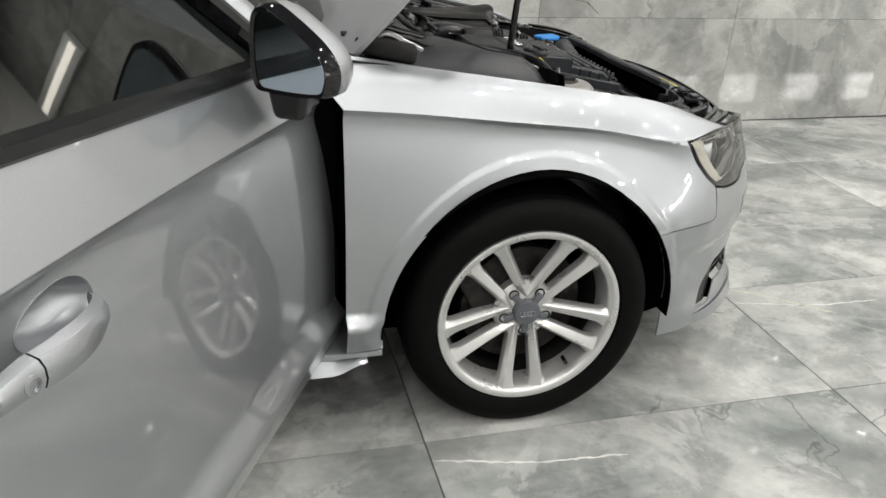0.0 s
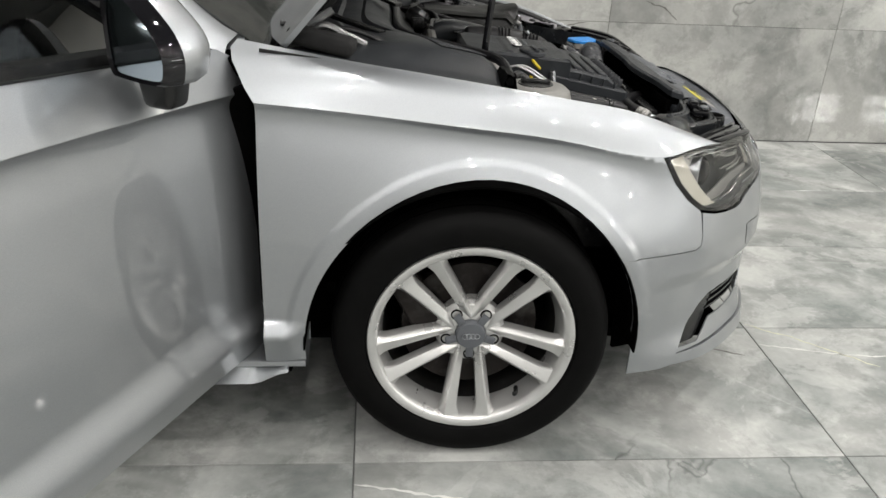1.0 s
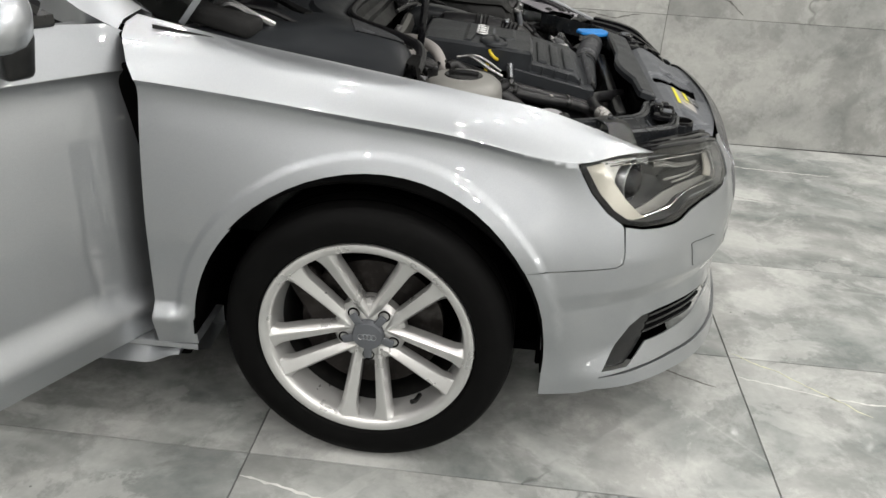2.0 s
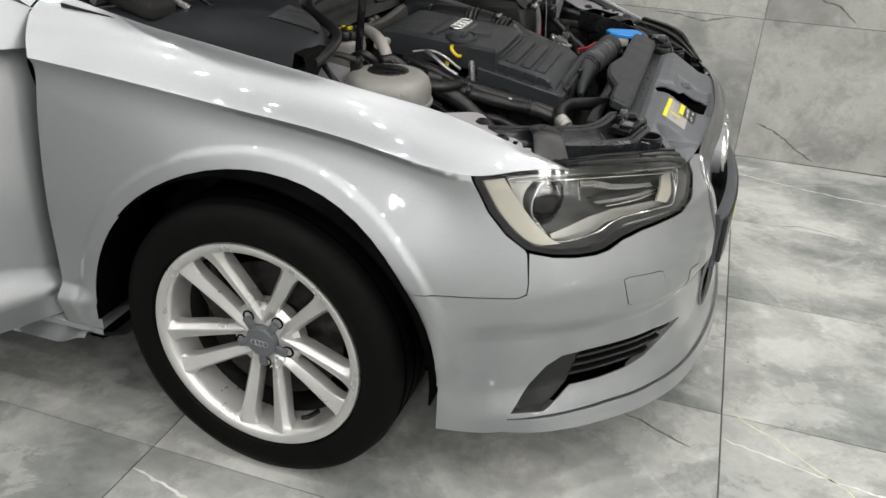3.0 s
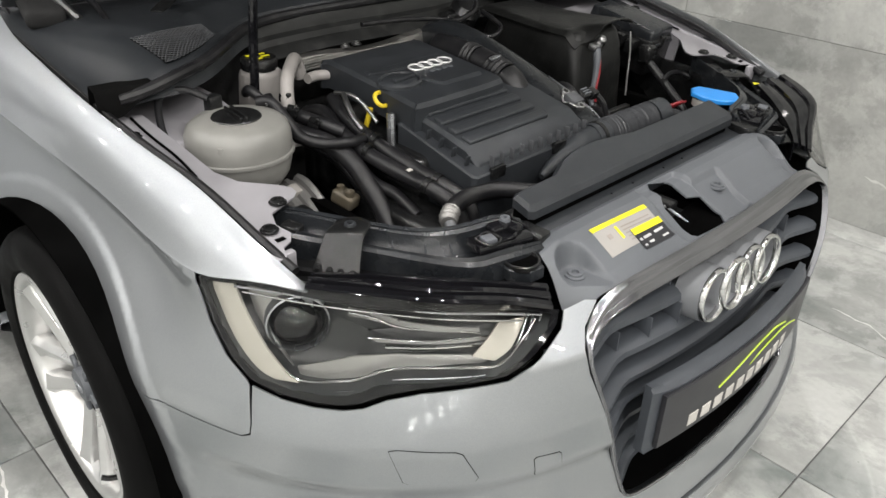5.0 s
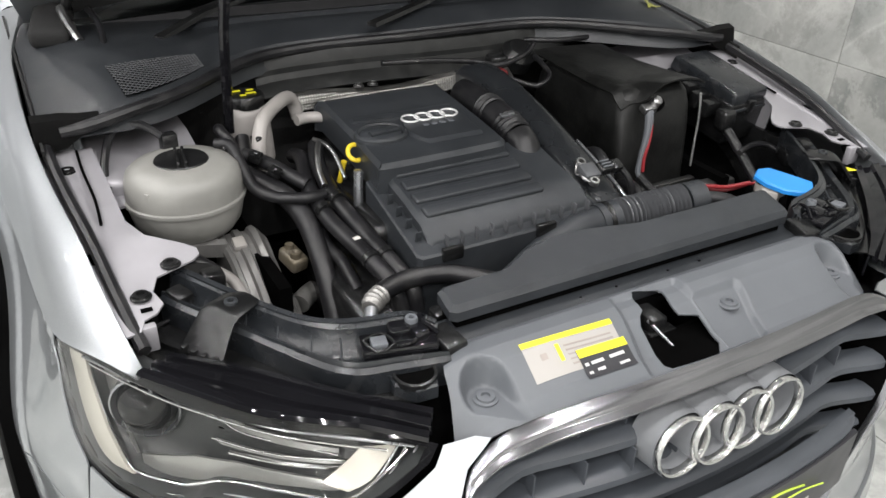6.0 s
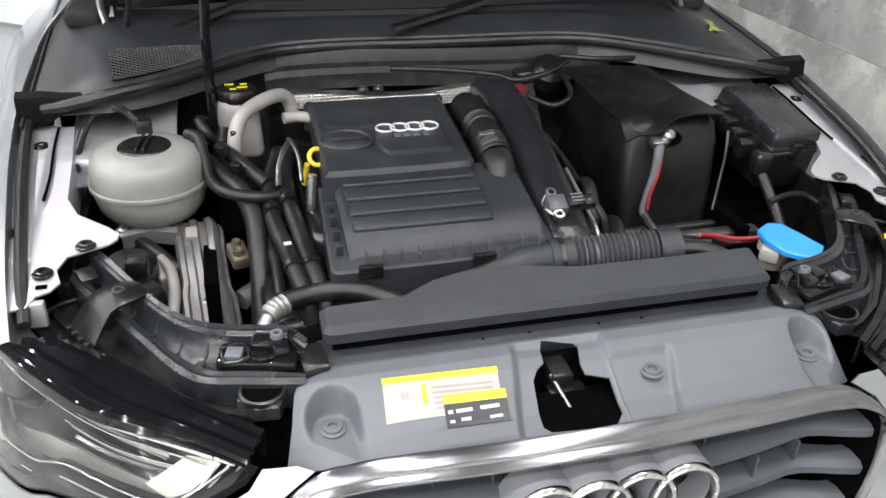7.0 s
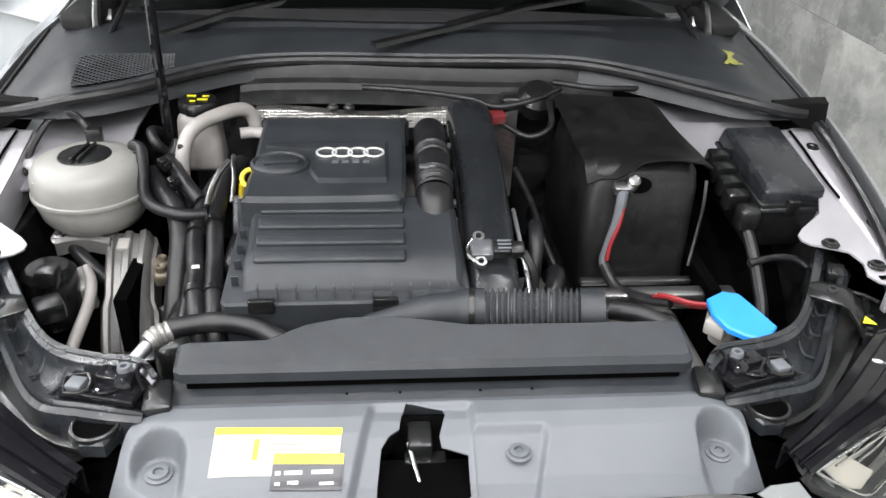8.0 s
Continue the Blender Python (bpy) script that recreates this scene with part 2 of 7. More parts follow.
PRINT_GREY = simple("label_print", (0.45, 0.43, 0.40), 0.5)
PRINT_WHITE = simple("white_print", (0.42, 0.42, 0.42), 0.5)
RED = simple("red_cable", (0.19, 0.012, 0.016), 0.4)
LEAF = simple("leaf_yellow", (0.24, 0.24, 0.05), 0.6)
VEIN_DARK = simple("crack", (0.09, 0.088, 0.08), 0.4, vary=0.4)
VEIN_PALE = simple("pale_vein", (0.50, 0.50, 0.48), 0.12, vary=0.2)
VEIN_GOLD = simple("straw_vein", (0.45, 0.45, 0.34), 0.15, vary=0.2)
LIME = simple("lime_print", (0.42, 0.55, 0.06), 0.5)
LAMP_GREY = simple("lamp_grey", (0.22, 0.22, 0.215), 0.3, metal=0.5, vary=0.05)
BLADE = simple("bright_reflector", (0.33, 0.33, 0.32), 0.30, metal=0.8, vary=0.05)
BEIGE = simple("reflector_beige", (0.40, 0.385, 0.345), 0.22, metal=0.35, vary=0.05)
BULKHEAD = simple("bulkhead_plastic", (0.0075, 0.008, 0.0078), 0.45, vary=0.3, bump=0.3, scale=200, dirt=0.10)
FABRIC = simple("dark_fabric", (0.012, 0.012, 0.013), 0.85, bump=0.5, scale=500)
HOSE = simple("hose_plastic", (0.055, 0.057, 0.061), 0.26, vary=0.15)
FELT = simple("hood_felt", (0.007, 0.007, 0.007), 0.9, bump=0.8, scale=300)
LENS = clear_cover("headlight_cover", (0.98, 0.98, 0.97), 0.006)
SCREEN = clear_cover("tinted_glass", (0.30, 0.32, 0.31), 0.10)
MIRROR = simple("mirror_glass", (0.36, 0.41, 0.45), 0.01, metal=1.0, vary=0.0)
LIGHT_GLOW = emitter("downlight_glow", (1.0, 0.97, 0.92), 12)


# ---- building helpers ----
class Geo:
    """Collects vertices and faces of one mesh."""

    def __init__(self):
        self.v, self.f = [], []

    def add(self, verts, faces, m=None):
        k = len(self.v)
        self.v += [tuple(m @ Vector(p)) if m else tuple(p) for p in verts]
        self.f += [tuple(i + k for i in face) for face in faces]
        return self

    def bm(self, b, m=None):
        b.verts.index_update()
        self.add([v.co[:] for v in b.verts], [[v.index for v in f.verts] for f in b.faces], m)
        b.free()
        return self

    def box(self, c, s, bevel=0.004, seg=2, rot=(0, 0, 0), taper=(1, 1), shear=(0, 0)):
        """A box with rounded edges. taper: the top's size against the bottom's; shear: how far the top is pushed."""
        b = bmesh.new()
        bmesh.ops.create_cube(b, size=1)
        for v in b.verts:
            up = v.co.z + 0.5
            v.co.x = v.co.x * s[0] * (1 + (taper[0] - 1) * up) + shear[0] * up
            v.co.y = v.co.y * s[1] * (1 + (taper[1] - 1) * up) + shear[1] * up
            v.co.z *= s[2]
        if bevel:
            bmesh.ops.bevel(b, geom=b.edges[:], offset=min(bevel, min(s) * 0.45), segments=seg, profile=0.5, affect="EDGES")
        return self.bm(b, pose(*c, *rot))

    def lathe(self, prof, m=None, n=32, close=True):
        """prof: (radius, height) pairs turned about z."""
        vs, fs = [], []
        for r, h in prof:
            for k in range(n):
                a = 2 * math.pi * k / n
                vs.append((r * math.cos(a), r * math.sin(a), h))
        for j in range(len(prof) - 1):
            for k in range(n):
                fs.append((j * n + k, j * n + (k + 1) % n, (j + 1) * n + (k + 1) % n, (j + 1) * n + k))
        if close:
            fs.append(tuple(range(n))[::-1])
            fs.append(tuple((len(prof) - 1) * n + k for k in range(n)))
        return self.add(vs, fs, m)

    def tube(self, pts, r, seg=10, sub=6, cap=True, ribs=None):
        """A round hose through the points. r: a radius or one for each point; ribs: (pitch, depth) of corrugation."""
        p = [Vector(q) for q in pts]
        rr = [r] * len(p) if isinstance(r, (int, float)) else list(r)
        path, rad = [], []
        for k in range(len(p) - 1):
            a, b, c, d = p[max(k - 1, 0)], p[k], p[k + 1], p[min(k + 2, len(p) - 1)]
            for j in range(sub):
                t = j / sub
                path.append(0.5 * (2 * b + (c - a) * t + (2 * a - 5 * b + 4 * c - d) * t * t + (3 * b - a - 3 * c + d) * t ** 3))
                rad.append(rr[k] + (rr[k + 1] - rr[k]) * t)
        path.append(p[-1])
        rad.append(rr[-1])
        if ribs:
            fine, frad, run = [], [], 0.0
            for k in range(len(path) - 1):
                d = (path[k + 1] - path[k]).length
                n = max(1, round(d / ribs[0] * 4))
                for j in range(n):
                    t = j / n
                    fine.append(path[k].lerp(path[k + 1], t))
                    frad.append(rad[k] + (rad[k + 1] - rad[k]) * t + ribs[1] * math.sin(2 * math.pi * (run + d * t) / ribs[0]))
                run += d
            path, rad = fine + [path[-1]], frad + [rad[-1]]
        vs, fs = [], []
        side = None
        for k, q in enumerate(path):
            d = (path[min(k + 1, len(path) - 1)] - path[max(k - 1, 0)]).normalized()
            if side is None:
                side = d.orthogonal().normalized()
            side = (side - d * side.dot(d)).normalized()
            up = d.cross(side)
            for j in range(seg):
                a = 2 * math.pi * j / seg
                vs.append(q + (side * math.cos(a) + up * math.sin(a)) * rad[k])
        for k in range(len(path) - 1):
            for j in range(seg):
                fs.append((k * seg + j, k * seg + (j + 1) % seg, (k + 1) * seg + (j + 1) % seg, (k + 1) * seg + j))
        if cap:
            fs.append(tuple(range(seg))[::-1])
            fs.append(tuple((len(path) - 1) * seg + j for j in range(seg)))
        return self.add(vs, fs)

    def slab(self, outline, top, thick, bevel=0.002, m=None):
        """A flat piece with the outline (x, y), its top at height top(x, y), thick downwards, with a chamfered rim."""
        n = len(outline)
        area = sum(outline[k][0] * outline[(k + 1) % n][1] - outline[(k + 1) % n][0] * outline[k][1] for k in range(n))
        o = [Vector(q).to_3d() for q in (outline if area > 0 else outline[::-1])]
        ins = []
        for k in range(n):
            a, b, c = o[k - 1], o[k], o[(k + 1) % n]
            d1, d2 = (b - a).normalized(), (c - b).normalized()
            nn = Vector((-d1.y - d2.y, d1.x + d2.x, 0))
            ins.append(b + nn.normalized() * bevel if nn.length > 1e-6 else b)
        h = top if callable(top) else (lambda x, y: top)
        vs = [(q.x, q.y, h(q.x, q.y)) for q in ins] + [(q.x, q.y, h(q.x, q.y) - bevel) for q in o] + [(q.x, q.y, h(q.x, q.y) - thick) for q in o]
        tri = geometry.tessellate_polygon([[Vector(v) for v in vs[:n]]])
        fs = []
        for a, b, c in tri:
            nz = (Vector(vs[b]) - Vector(vs[a])).cross(Vector(vs[c]) - Vector(vs[a])).z
            fs.append((a, b, c) if nz > 0 else (a, c, b))
        fs += [tuple(i + 2 * n for i in f[::-1]) for f in fs]
        for k in range(n):
            j = (k + 1) % n
            fs += [(n + k, n + j, j, k), (2 * n + k, 2 * n + j, n + j, n + k)]
        return self.add(vs, fs, m)

    def loft(self, rows, thick=0.0, closed=False):
        """A skin through rows of points, with thickness on the side away from its normal."""
        n = len(rows[0])
        P = np.array([[tuple(q) for q in row] for row in rows], float)
        vs = [tuple(q) for row in P for q in row]
        fs = []
        nn = n if closed else n - 1
        for i in range(len(rows) - 1):
            for j in range(nn):
                fs.append((i * n + j, i * n + (j + 1) % n, (i + 1) * n + (j + 1) % n, (i + 1) * n + j))
        if thick:
            du, dv = np.gradient(P, axis=0), np.gradient(P, axis=1)
            nr = np.cross(dv, du)
            nr /= np.linalg.norm(nr, axis=2, keepdims=True) + 1e-12
            Q = P - nr * thick
            k = len(vs)
            vs += [tuple(q) for row in Q for q in row]
            fs += [tuple(i + k for i in f[::-1]) for f in fs]
            R, C = len(rows), n
            ring = [(0, j) for j in range(C)] + [(i, C - 1) for i in range(1, R)] + [(R - 1, j) for j in range(C - 2, -1, -1)] + [(i, 0) for i in range(R - 2, 0, -1)]
            ids = [i * n + j for i, j in ring]
            for a, b in zip(ids, ids[1:] + ids[:1]):
                fs.append((b, a, a + k, b + k))
        return self.add(vs, fs)

    def mirrored(self):
        g = Geo()
        g.v = [(x, -y, z) for x, y, z in self.v]
        g.f = [f[::-1] for f in self.f]
        return g

    def mesh(self, name, angle=35):
        me = bpy.data.meshes.new(name)
        me.from_pydata(self.v, [], self.f)
        me.validate()
        me.polygons.foreach_set("use_smooth", [True] * len(me.polygons))
        me.set_sharp_from_angle(angle=radians(angle))
        me.update()
        return me


def part(name, geo, material, parent, label="", angle=35):
    """Links a Geo or a mesh as one mesh object under a thing or a part."""
    me = geo.mesh(name, angle) if isinstance(geo, Geo) else geo
    me.materials.append(material)
    ob = new(name, me)
    ob.parent = parent
    if parent is not None and parent.type != "EMPTY" or parent is not None and parent.location.length:
        ob.matrix_parent_inverse = parent.matrix_basis.inverted()
    return tagged(ob, label)


def inside(pts, poly):
    poly, pts = np.asarray(poly, float), np.asarray(pts, float)
    res = np.zeros(len(pts), bool)
    a, b = poly, np.roll(poly, -1, 0)
    for (x0, y0), (x1, y1) in zip(a, b):
        if y0 == y1:
            continue
        cross = ((y0 > pts[:, 1]) != (y1 > pts[:, 1])) & (pts[:, 0] < (x1 - x0) * (pts[:, 1] - y0) / (y1 - y0) + x0)
        res ^= cross
    return res


def resample(poly, step):
    out = []
    for (x0, y0), (x1, y1) in zip(poly, poly[1:] + poly[:1]):
        n = max(1, math.ceil(math.hypot(x1 - x0, y1 - y0) / step))
        out += [(x0 + (x1 - x0) * k / n, y0 + (y1 - y0) * k / n) for k in range(n)]
    return out


def near_poly(pts, poly):
    a, b = np.asarray(poly, float), np.roll(np.asarray(poly, float), -1, 0)
    best = np.full(len(pts), 9.0)
    for p, q in zip(a, b):
        d = q - p
        t = np.clip(((pts - p) @ d) / (d @ d + 1e-12), 0, 1)
        best = np.minimum(best, np.linalg.norm(pts - p - t[:, None] * d, axis=1))
    return best


def smooth_poly(poly, n=6):
    """A closed smooth curve through the points."""
    out, k = [], len(poly)
    for i in range(k):
        a, b, c, d = (np.array(poly[(i + j) % k], float) for j in (-1, 0, 1, 2))
        for j in range(n):
            t = j / n
            out.append(tuple(0.5 * (2 * b + (c - a) * t + (2 * a - 5 * b + 4 * c - d) * t * t + (3 * b - a - 3 * c + d) * t ** 3)))
    return out


def sheet_data(outline, skin, thick, step=0.016, holes=(), lift=0.0, lines=()):
    """A panel cut out of a curved skin: outline and holes in the skin's own two coordinates."""
    loops = [resample(list(o), step) for o in (outline, *holes)]
    pts, edges = [], []
    for lp in loops:
        k = len(pts)
        pts += lp
        edges += [(k + i, k + (i + 1) % len(lp)) for i in range(len(lp))]
    for ln in lines:
        k = len(pts)
        pts += list(ln)
        edges += [(k + i, k + i + 1) for i in range(len(ln) - 1)]
    o = np.array(loops[0])
    gx = np.arange(o[:, 0].min(), o[:, 0].max(), step)
    gy = np.arange(o[:, 1].min(), o[:, 1].max(), step * 0.87)
    grid = np.array([(x + (step / 2 if j % 2 else 0), y) for j, y in enumerate(gy) for x in gx])
    keep = inside(grid, o)
    for h in loops[1:]:
        keep &= ~inside(grid, h)
    grid = grid[keep]
    for lp in loops:
        grid = grid[near_poly(grid, lp) > step * 0.55]
    for ln in lines:
        grid = grid[near_poly(grid, list(ln) + list(ln)[::-1]) > step * 0.55]
    res = geometry.delaunay_2d_cdt([Vector(p) for p in pts] + [Vector(p) for p in grid], edges, [], 0, 1e-6)
    uv = np.array([tuple(v) for v in res[0]])
    tri = np.array(res[2])
    mid = uv[tri].mean(1)
    ok = inside(mid, o)
    for h in loops[1:]:
        ok &= ~inside(mid, h)
    tri = tri[ok]
    e = 1e-3
    P = skin(uv[:, 0], uv[:, 1])
    N = np.cross(skin(uv[:, 0] + e, uv[:, 1]) - skin(uv[:, 0] - e, uv[:, 1]), skin(uv[:, 0], uv[:, 1] + e) - skin(uv[:, 0], uv[:, 1] - e))
    N /= np.linalg.norm(N, axis=1, keepdims=True) + 1e-15
    return P + N * lift, N, tri, thick


def sheet_mesh(name, *sheets, flip=False):
    """One mesh from sheets, with exact smooth normals, an inner face and a rim."""
    V, Fc, NN = [], [], []
    for P, N, tri, thick in sheets:
        if flip:
            P, N = P * (1, -1, 1), N * (1, -1, 1)
        q = np.cross(P[tri[:, 1]] - P[tri[:, 0]], P[tri[:, 2]] - P[tri[:, 0]])
        sign = (q * N[tri[:, 0]]).sum(1) > 0
        tri = np.where(sign[:, None], tri, tri[:, ::-1])
        k, n = len(V), len(P)
        V += P.tolist() + (P - N * thick).tolist()
        NN += N.tolist() + (-N).tolist()
        Fc += (tri + k).tolist() + (tri[:, ::-1] + k + n).tolist()
        count = {}
        for a, b, c in tri.tolist():
            for e in ((a, b), (b, c), (c, a)):
                count[e] = 1
        for a, b in [e for e in count if (e[1], e[0]) not in count]:
            t = P[b] - P[a]
            out = np.cross(t, N[a])
            out = out / (np.linalg.norm(out) + 1e-12)
            j = len(V)
            V += [P[a].tolist(), P[b].tolist(), (P[b] - N[b] * thick).tolist(), (P[a] - N[a] * thick).tolist()]
            NN += [out.tolist()] * 4
            Fc.append([j + 1, j, j + 3, j + 2])
    me = bpy.data.meshes.new(name)
    me.from_pydata(V, [], Fc)
    me.polygons.foreach_set("use_smooth", [True] * len(me.polygons))
    me.normals_split_custom_set_from_vertices(NN)
    me.update()
    return me


def thing(name, label, category, group="", at=(0, 0, 0)):
    ob = new(name)
    ob.location = at
    return tagged(ob, label, category, group)


# ---- the room ----
def rect_slab(x0, x1, y0, y1, z0, z1):
    return Geo().box(((x0 + x1) / 2, (y0 + y1) / 2, (z0 + z1) / 2), (x1 - x0, y1 - y0, z1 - z0), 0)


floor = part("floor", rect_slab(ROOM_X0, ROOM_X1, PAVED_Y, ROOM_Y1 + 0.2, -0.15, -0.004), GROUT, None)
tagged(floor, "polished grey marble tile floor with thin dark joints", "floor", kind="structure")
wall_north = part("wall_north", rect_slab(ROOM_X0, ROOM_X1, ROOM_Y1 + 0.012, ROOM_Y1 + 0.2, -0.004, ROOM_H), GROUT, None)
tagged(wall_north, "glossy grey veined marble wall behind the car", "wall", kind="structure")
wall_west = part("wall_west", rect_slab(ROOM_X0 - 0.2, ROOM_X0, ROOM_Y0, ROOM_Y1 + 0.2, -0.15, ROOM_H), WALL_MARBLE, None)
tagged(wall_west, "plain marble clad showroom wall", "wall", kind="structure")
ceiling = part("ceiling", rect_slab(ROOM_X0 - 0.2, HALL_X + 0.2, ROOM_Y0 - 0.2, ROOM_Y1 + 0.2, ROOM_H, ROOM_H + 0.15), CEILING_PAINT, None)
tagged(ceiling, "dark grey showroom ceiling", "ceiling", kind="structure")

# The wall across the hall: piers, sills and lintels round bright high windows, which the polished stone mirrors.
wins = [(6.60, 7.42), (7.74, 8.64), (9.00, 9.92), (10.30, 11.20), (11.55, 12.20)]
WIN_Z0, WIN_Z1 = 1.70, 2.22
g = Geo()
ends = [ROOM_X0 - 0.2] + [v for w in wins for v in w] + [HALL_X + 0.2]
for k in range(0, len(ends), 2):
    a, b = ends[k], ends[k + 1]
    g.box(((a + b) / 2, ROOM_Y0 - 0.1, ROOM_H / 2), (b - a, 0.2, ROOM_H), 0)
for a, b in wins:
    g.box(((a + b) / 2, ROOM_Y0 - 0.1, (WIN_Z1 + ROOM_H) / 2), (b - a, 0.2, ROOM_H - WIN_Z1), 0)
    g.box(((a + b) / 2, ROOM_Y0 - 0.1, WIN_Z0 / 2), (b - a, 0.2, WIN_Z0), 0)
wall_south = part("wall_south", g, GREY_WALL, None)
tagged(wall_south, "grey painted wall with five high bright windows", "wall", kind="structure")
WINDOW_GLASS = clear_cover("window_glass", (0.97, 0.98, 0.98), 0.04)
for k, (a, b) in enumerate(wins):
    m, zm = (a + b) / 2, (WIN_Z0 + WIN_Z1) / 2
    win = thing(f"window_{k + 1}", "bright high window with slim metal frame and glazing bars", "window", at=(m, ROOM_Y0 - 0.1, WIN_Z0))
    tagged(win, kind="structure")
    fr = Geo()
    for x in (a + 0.02, b - 0.02, a + 0.16):
        fr.box((x, ROOM_Y0 - 0.1, zm), (0.03, 0.06, WIN_Z1 - WIN_Z0), 0.003)
    for z in (WIN_Z0 + 0.015, WIN_Z1 - 0.015, WIN_Z0 + 0.24):
        for x0, x1 in ((a + 0.035, a + 0.145), (a + 0.175, b - 0.035)):
            fr.box(((x0 + x1) / 2, ROOM_Y0 - 0.1, z), (x1 - x0, 0.05, 0.02), 0.003)
    part("window_frame", fr, GREY, win)
    pane = part("pane", Geo().box((m, ROOM_Y0 - 0.13, zm), (b - a - 0.04, 0.006, WIN_Z1 - WIN_Z0 - 0.04), 0), WINDOW_GLASS, win)
    pane.visible_shadow = False
    lamp = bpy.data.lights.new("window_daylight", "AREA")
    lamp.shape, lamp.size, lamp.size_y, lamp.energy, lamp.color = "RECTANGLE", b - a, WIN_Z1 - WIN_Z0, WINDOW_POWER, (1.0, 0.975, 0.93)
    new("window_daylight", lamp).matrix_world = look((m, ROOM_Y0 - 0.22, zm), (m, 0, zm))
# The wall that the bonnet faces, and the hall's far end beside it.
wall_east = part("wall_east", rect_slab(ROOM_X1, ROOM_X1 + 0.2, HALL_Y, ROOM_Y1 + 0.2, -0.15, ROOM_H), WHITE_WALL, None)
tagged(wall_east, "pale painted showroom wall", "wall", kind="structure")
for nm, box in (("wall_hall_north", (ROOM_X1 + 0.2, HALL_X, HALL_Y, HALL_Y + 0.2, -0.15, ROOM_H)), ("wall_hall_east", (HALL_X, HALL_X + 0.2, ROOM_Y0, HALL_Y + 0.2, -0.15, ROOM_H))):
    tagged(part(nm, rect_slab(*box), WHITE_WALL, None), "pale painted wall of the hall", "wall", kind="structure")
hall_floor = part("floor_hall", rect_slab(ROOM_X1, HALL_X, ROOM_Y0, HALL_Y, -0.15, -0.007), FLOOR_MARBLE, None)
tagged(hall_floor, "polished grey marble floor of the hall", "floor", kind="structure")

# A slim light bar high on the marble wall, mirrored by the door's glass.
bar_light = thing("wall_light", "long slim white light bar on the marble wall", "light", at=(5.35, ROOM_Y1, 2.52))
part("housing", Geo().box((5.35, ROOM_Y1 - 0.025, 2.52), (1.5, 0.05, 0.22), 0.006), WHITE_WALL, bar_light)
part("diffuser", Geo().box((5.35, ROOM_Y1 - 0.052, 2.52), (1.44, 0.006, 0.08), 0.002), emitter("bar_glow", (1.0, 0.93, 0.8), 6), bar_light)

# Round ceiling downlights in rows.
ring = Geo().lathe([(0.085, 0.0), (0.085, -0.012), (0.07, -0.016), (0.062, -0.006), (0.062, 0.0)], n=24, close=False)
disc = Geo().lathe([(0.0601, -0.004), (0.001, -0.004)], n=24, close=False)
first = thing("ceiling_light", "round white recessed ceiling downlight, switched on", "downlight", "ceiling downlights", (-2.8, -5.7, ROOM_H))
r_ob = new("trim_ring", ring.mesh("trim_ring"))
r_ob.data.materials.append(CEILING_PAINT)
d_ob = new("diffuser", disc.mesh("diffuser"))
d_ob.data.materials.append(LIGHT_GLOW)
r_ob.parent = d_ob.parent = first
# The unseen row at y -5.7 is added to brighten the car's side.
spots = [(x, y) for x in (-2.8, -1.4, 0.0, 1.4, 2.6, 3.8, 5.0) for y in (-5.7, -4.3, -3.0, -1.7, -0.4, 0.9)]
# Unseen hall downlights, added to brighten the bumper's front.
spots += [(x, y) for x in (6.9, 8.8) for y in (-5.7, -4.3, -3.0, -1.8)]
for x, y in spots[1:]:
    copy_thing(first, pose(x, y, ROOM_H))
lamp = bpy.data.lights.new("downlight", "AREA")
lamp.shape, lamp.size, lamp.energy, lamp.color = "DISK", 0.06, LAMP_POWER, (1.0, 0.97, 0.93)
for x, y in spots:
    new("downlight", lamp).location = (x, y, ROOM_H - 0.02)


# ---- the car's skin ----
# Half of the car's plan at bumper height, from the tail forwards round to the nose; s runs along it, 0 at the front wheel.
HALF = [(-3.45, -0.40), (-3.38, -0.62), (-3.15, -0.76), (-2.637, -0.85), (-1.6, -0.868), (-0.9, -0.868), (-0.46, -0.862), (-0.2, -0.866), (0, -0.866), (0.2, -0.858), (0.3, -0.848),
        (0.376, -0.834), (0.45, -0.812), (0.519, -0.784), (0.60, -0.735), (0.68, -0.665), (0.75, -0.58), (0.803, -0.47), (0.845, -0.32), (0.87, -0.16), (0.878, 0.0)]
FULL = np.array(HALF + [(x, -y) for x, y in HALF[-2:-8:-1]])


def spline(t, v):
    t, v = np.array(t, float), np.array(v, float)
    n, h = len(t), np.diff(t)
    a, b = np.zeros((n, n)), np.zeros(n)
    a[0, 0] = a[-1, -1] = 1
    for i in range(1, n - 1):
        a[i, i - 1], a[i, i], a[i, i + 1] = h[i - 1], 2 * (h[i - 1] + h[i]), h[i]
        b[i] = 6 * ((v[i + 1] - v[i]) / h[i] - (v[i] - v[i - 1]) / h[i - 1])
    m = np.linalg.solve(a, b)

    def at(x):
        x = np.asarray(x, float)
        i = np.clip(np.searchsorted(t, x) - 1, 0, n - 2)
        d, e, w = x - t[i], t[i + 1] - x, h[i]
        return m[i] * e**3 / (6 * w) + m[i + 1] * d**3 / (6 * w) + (v[i] / w - m[i] * w / 6) * e + (v[i + 1] / w - m[i + 1] * w / 6) * d

    return at


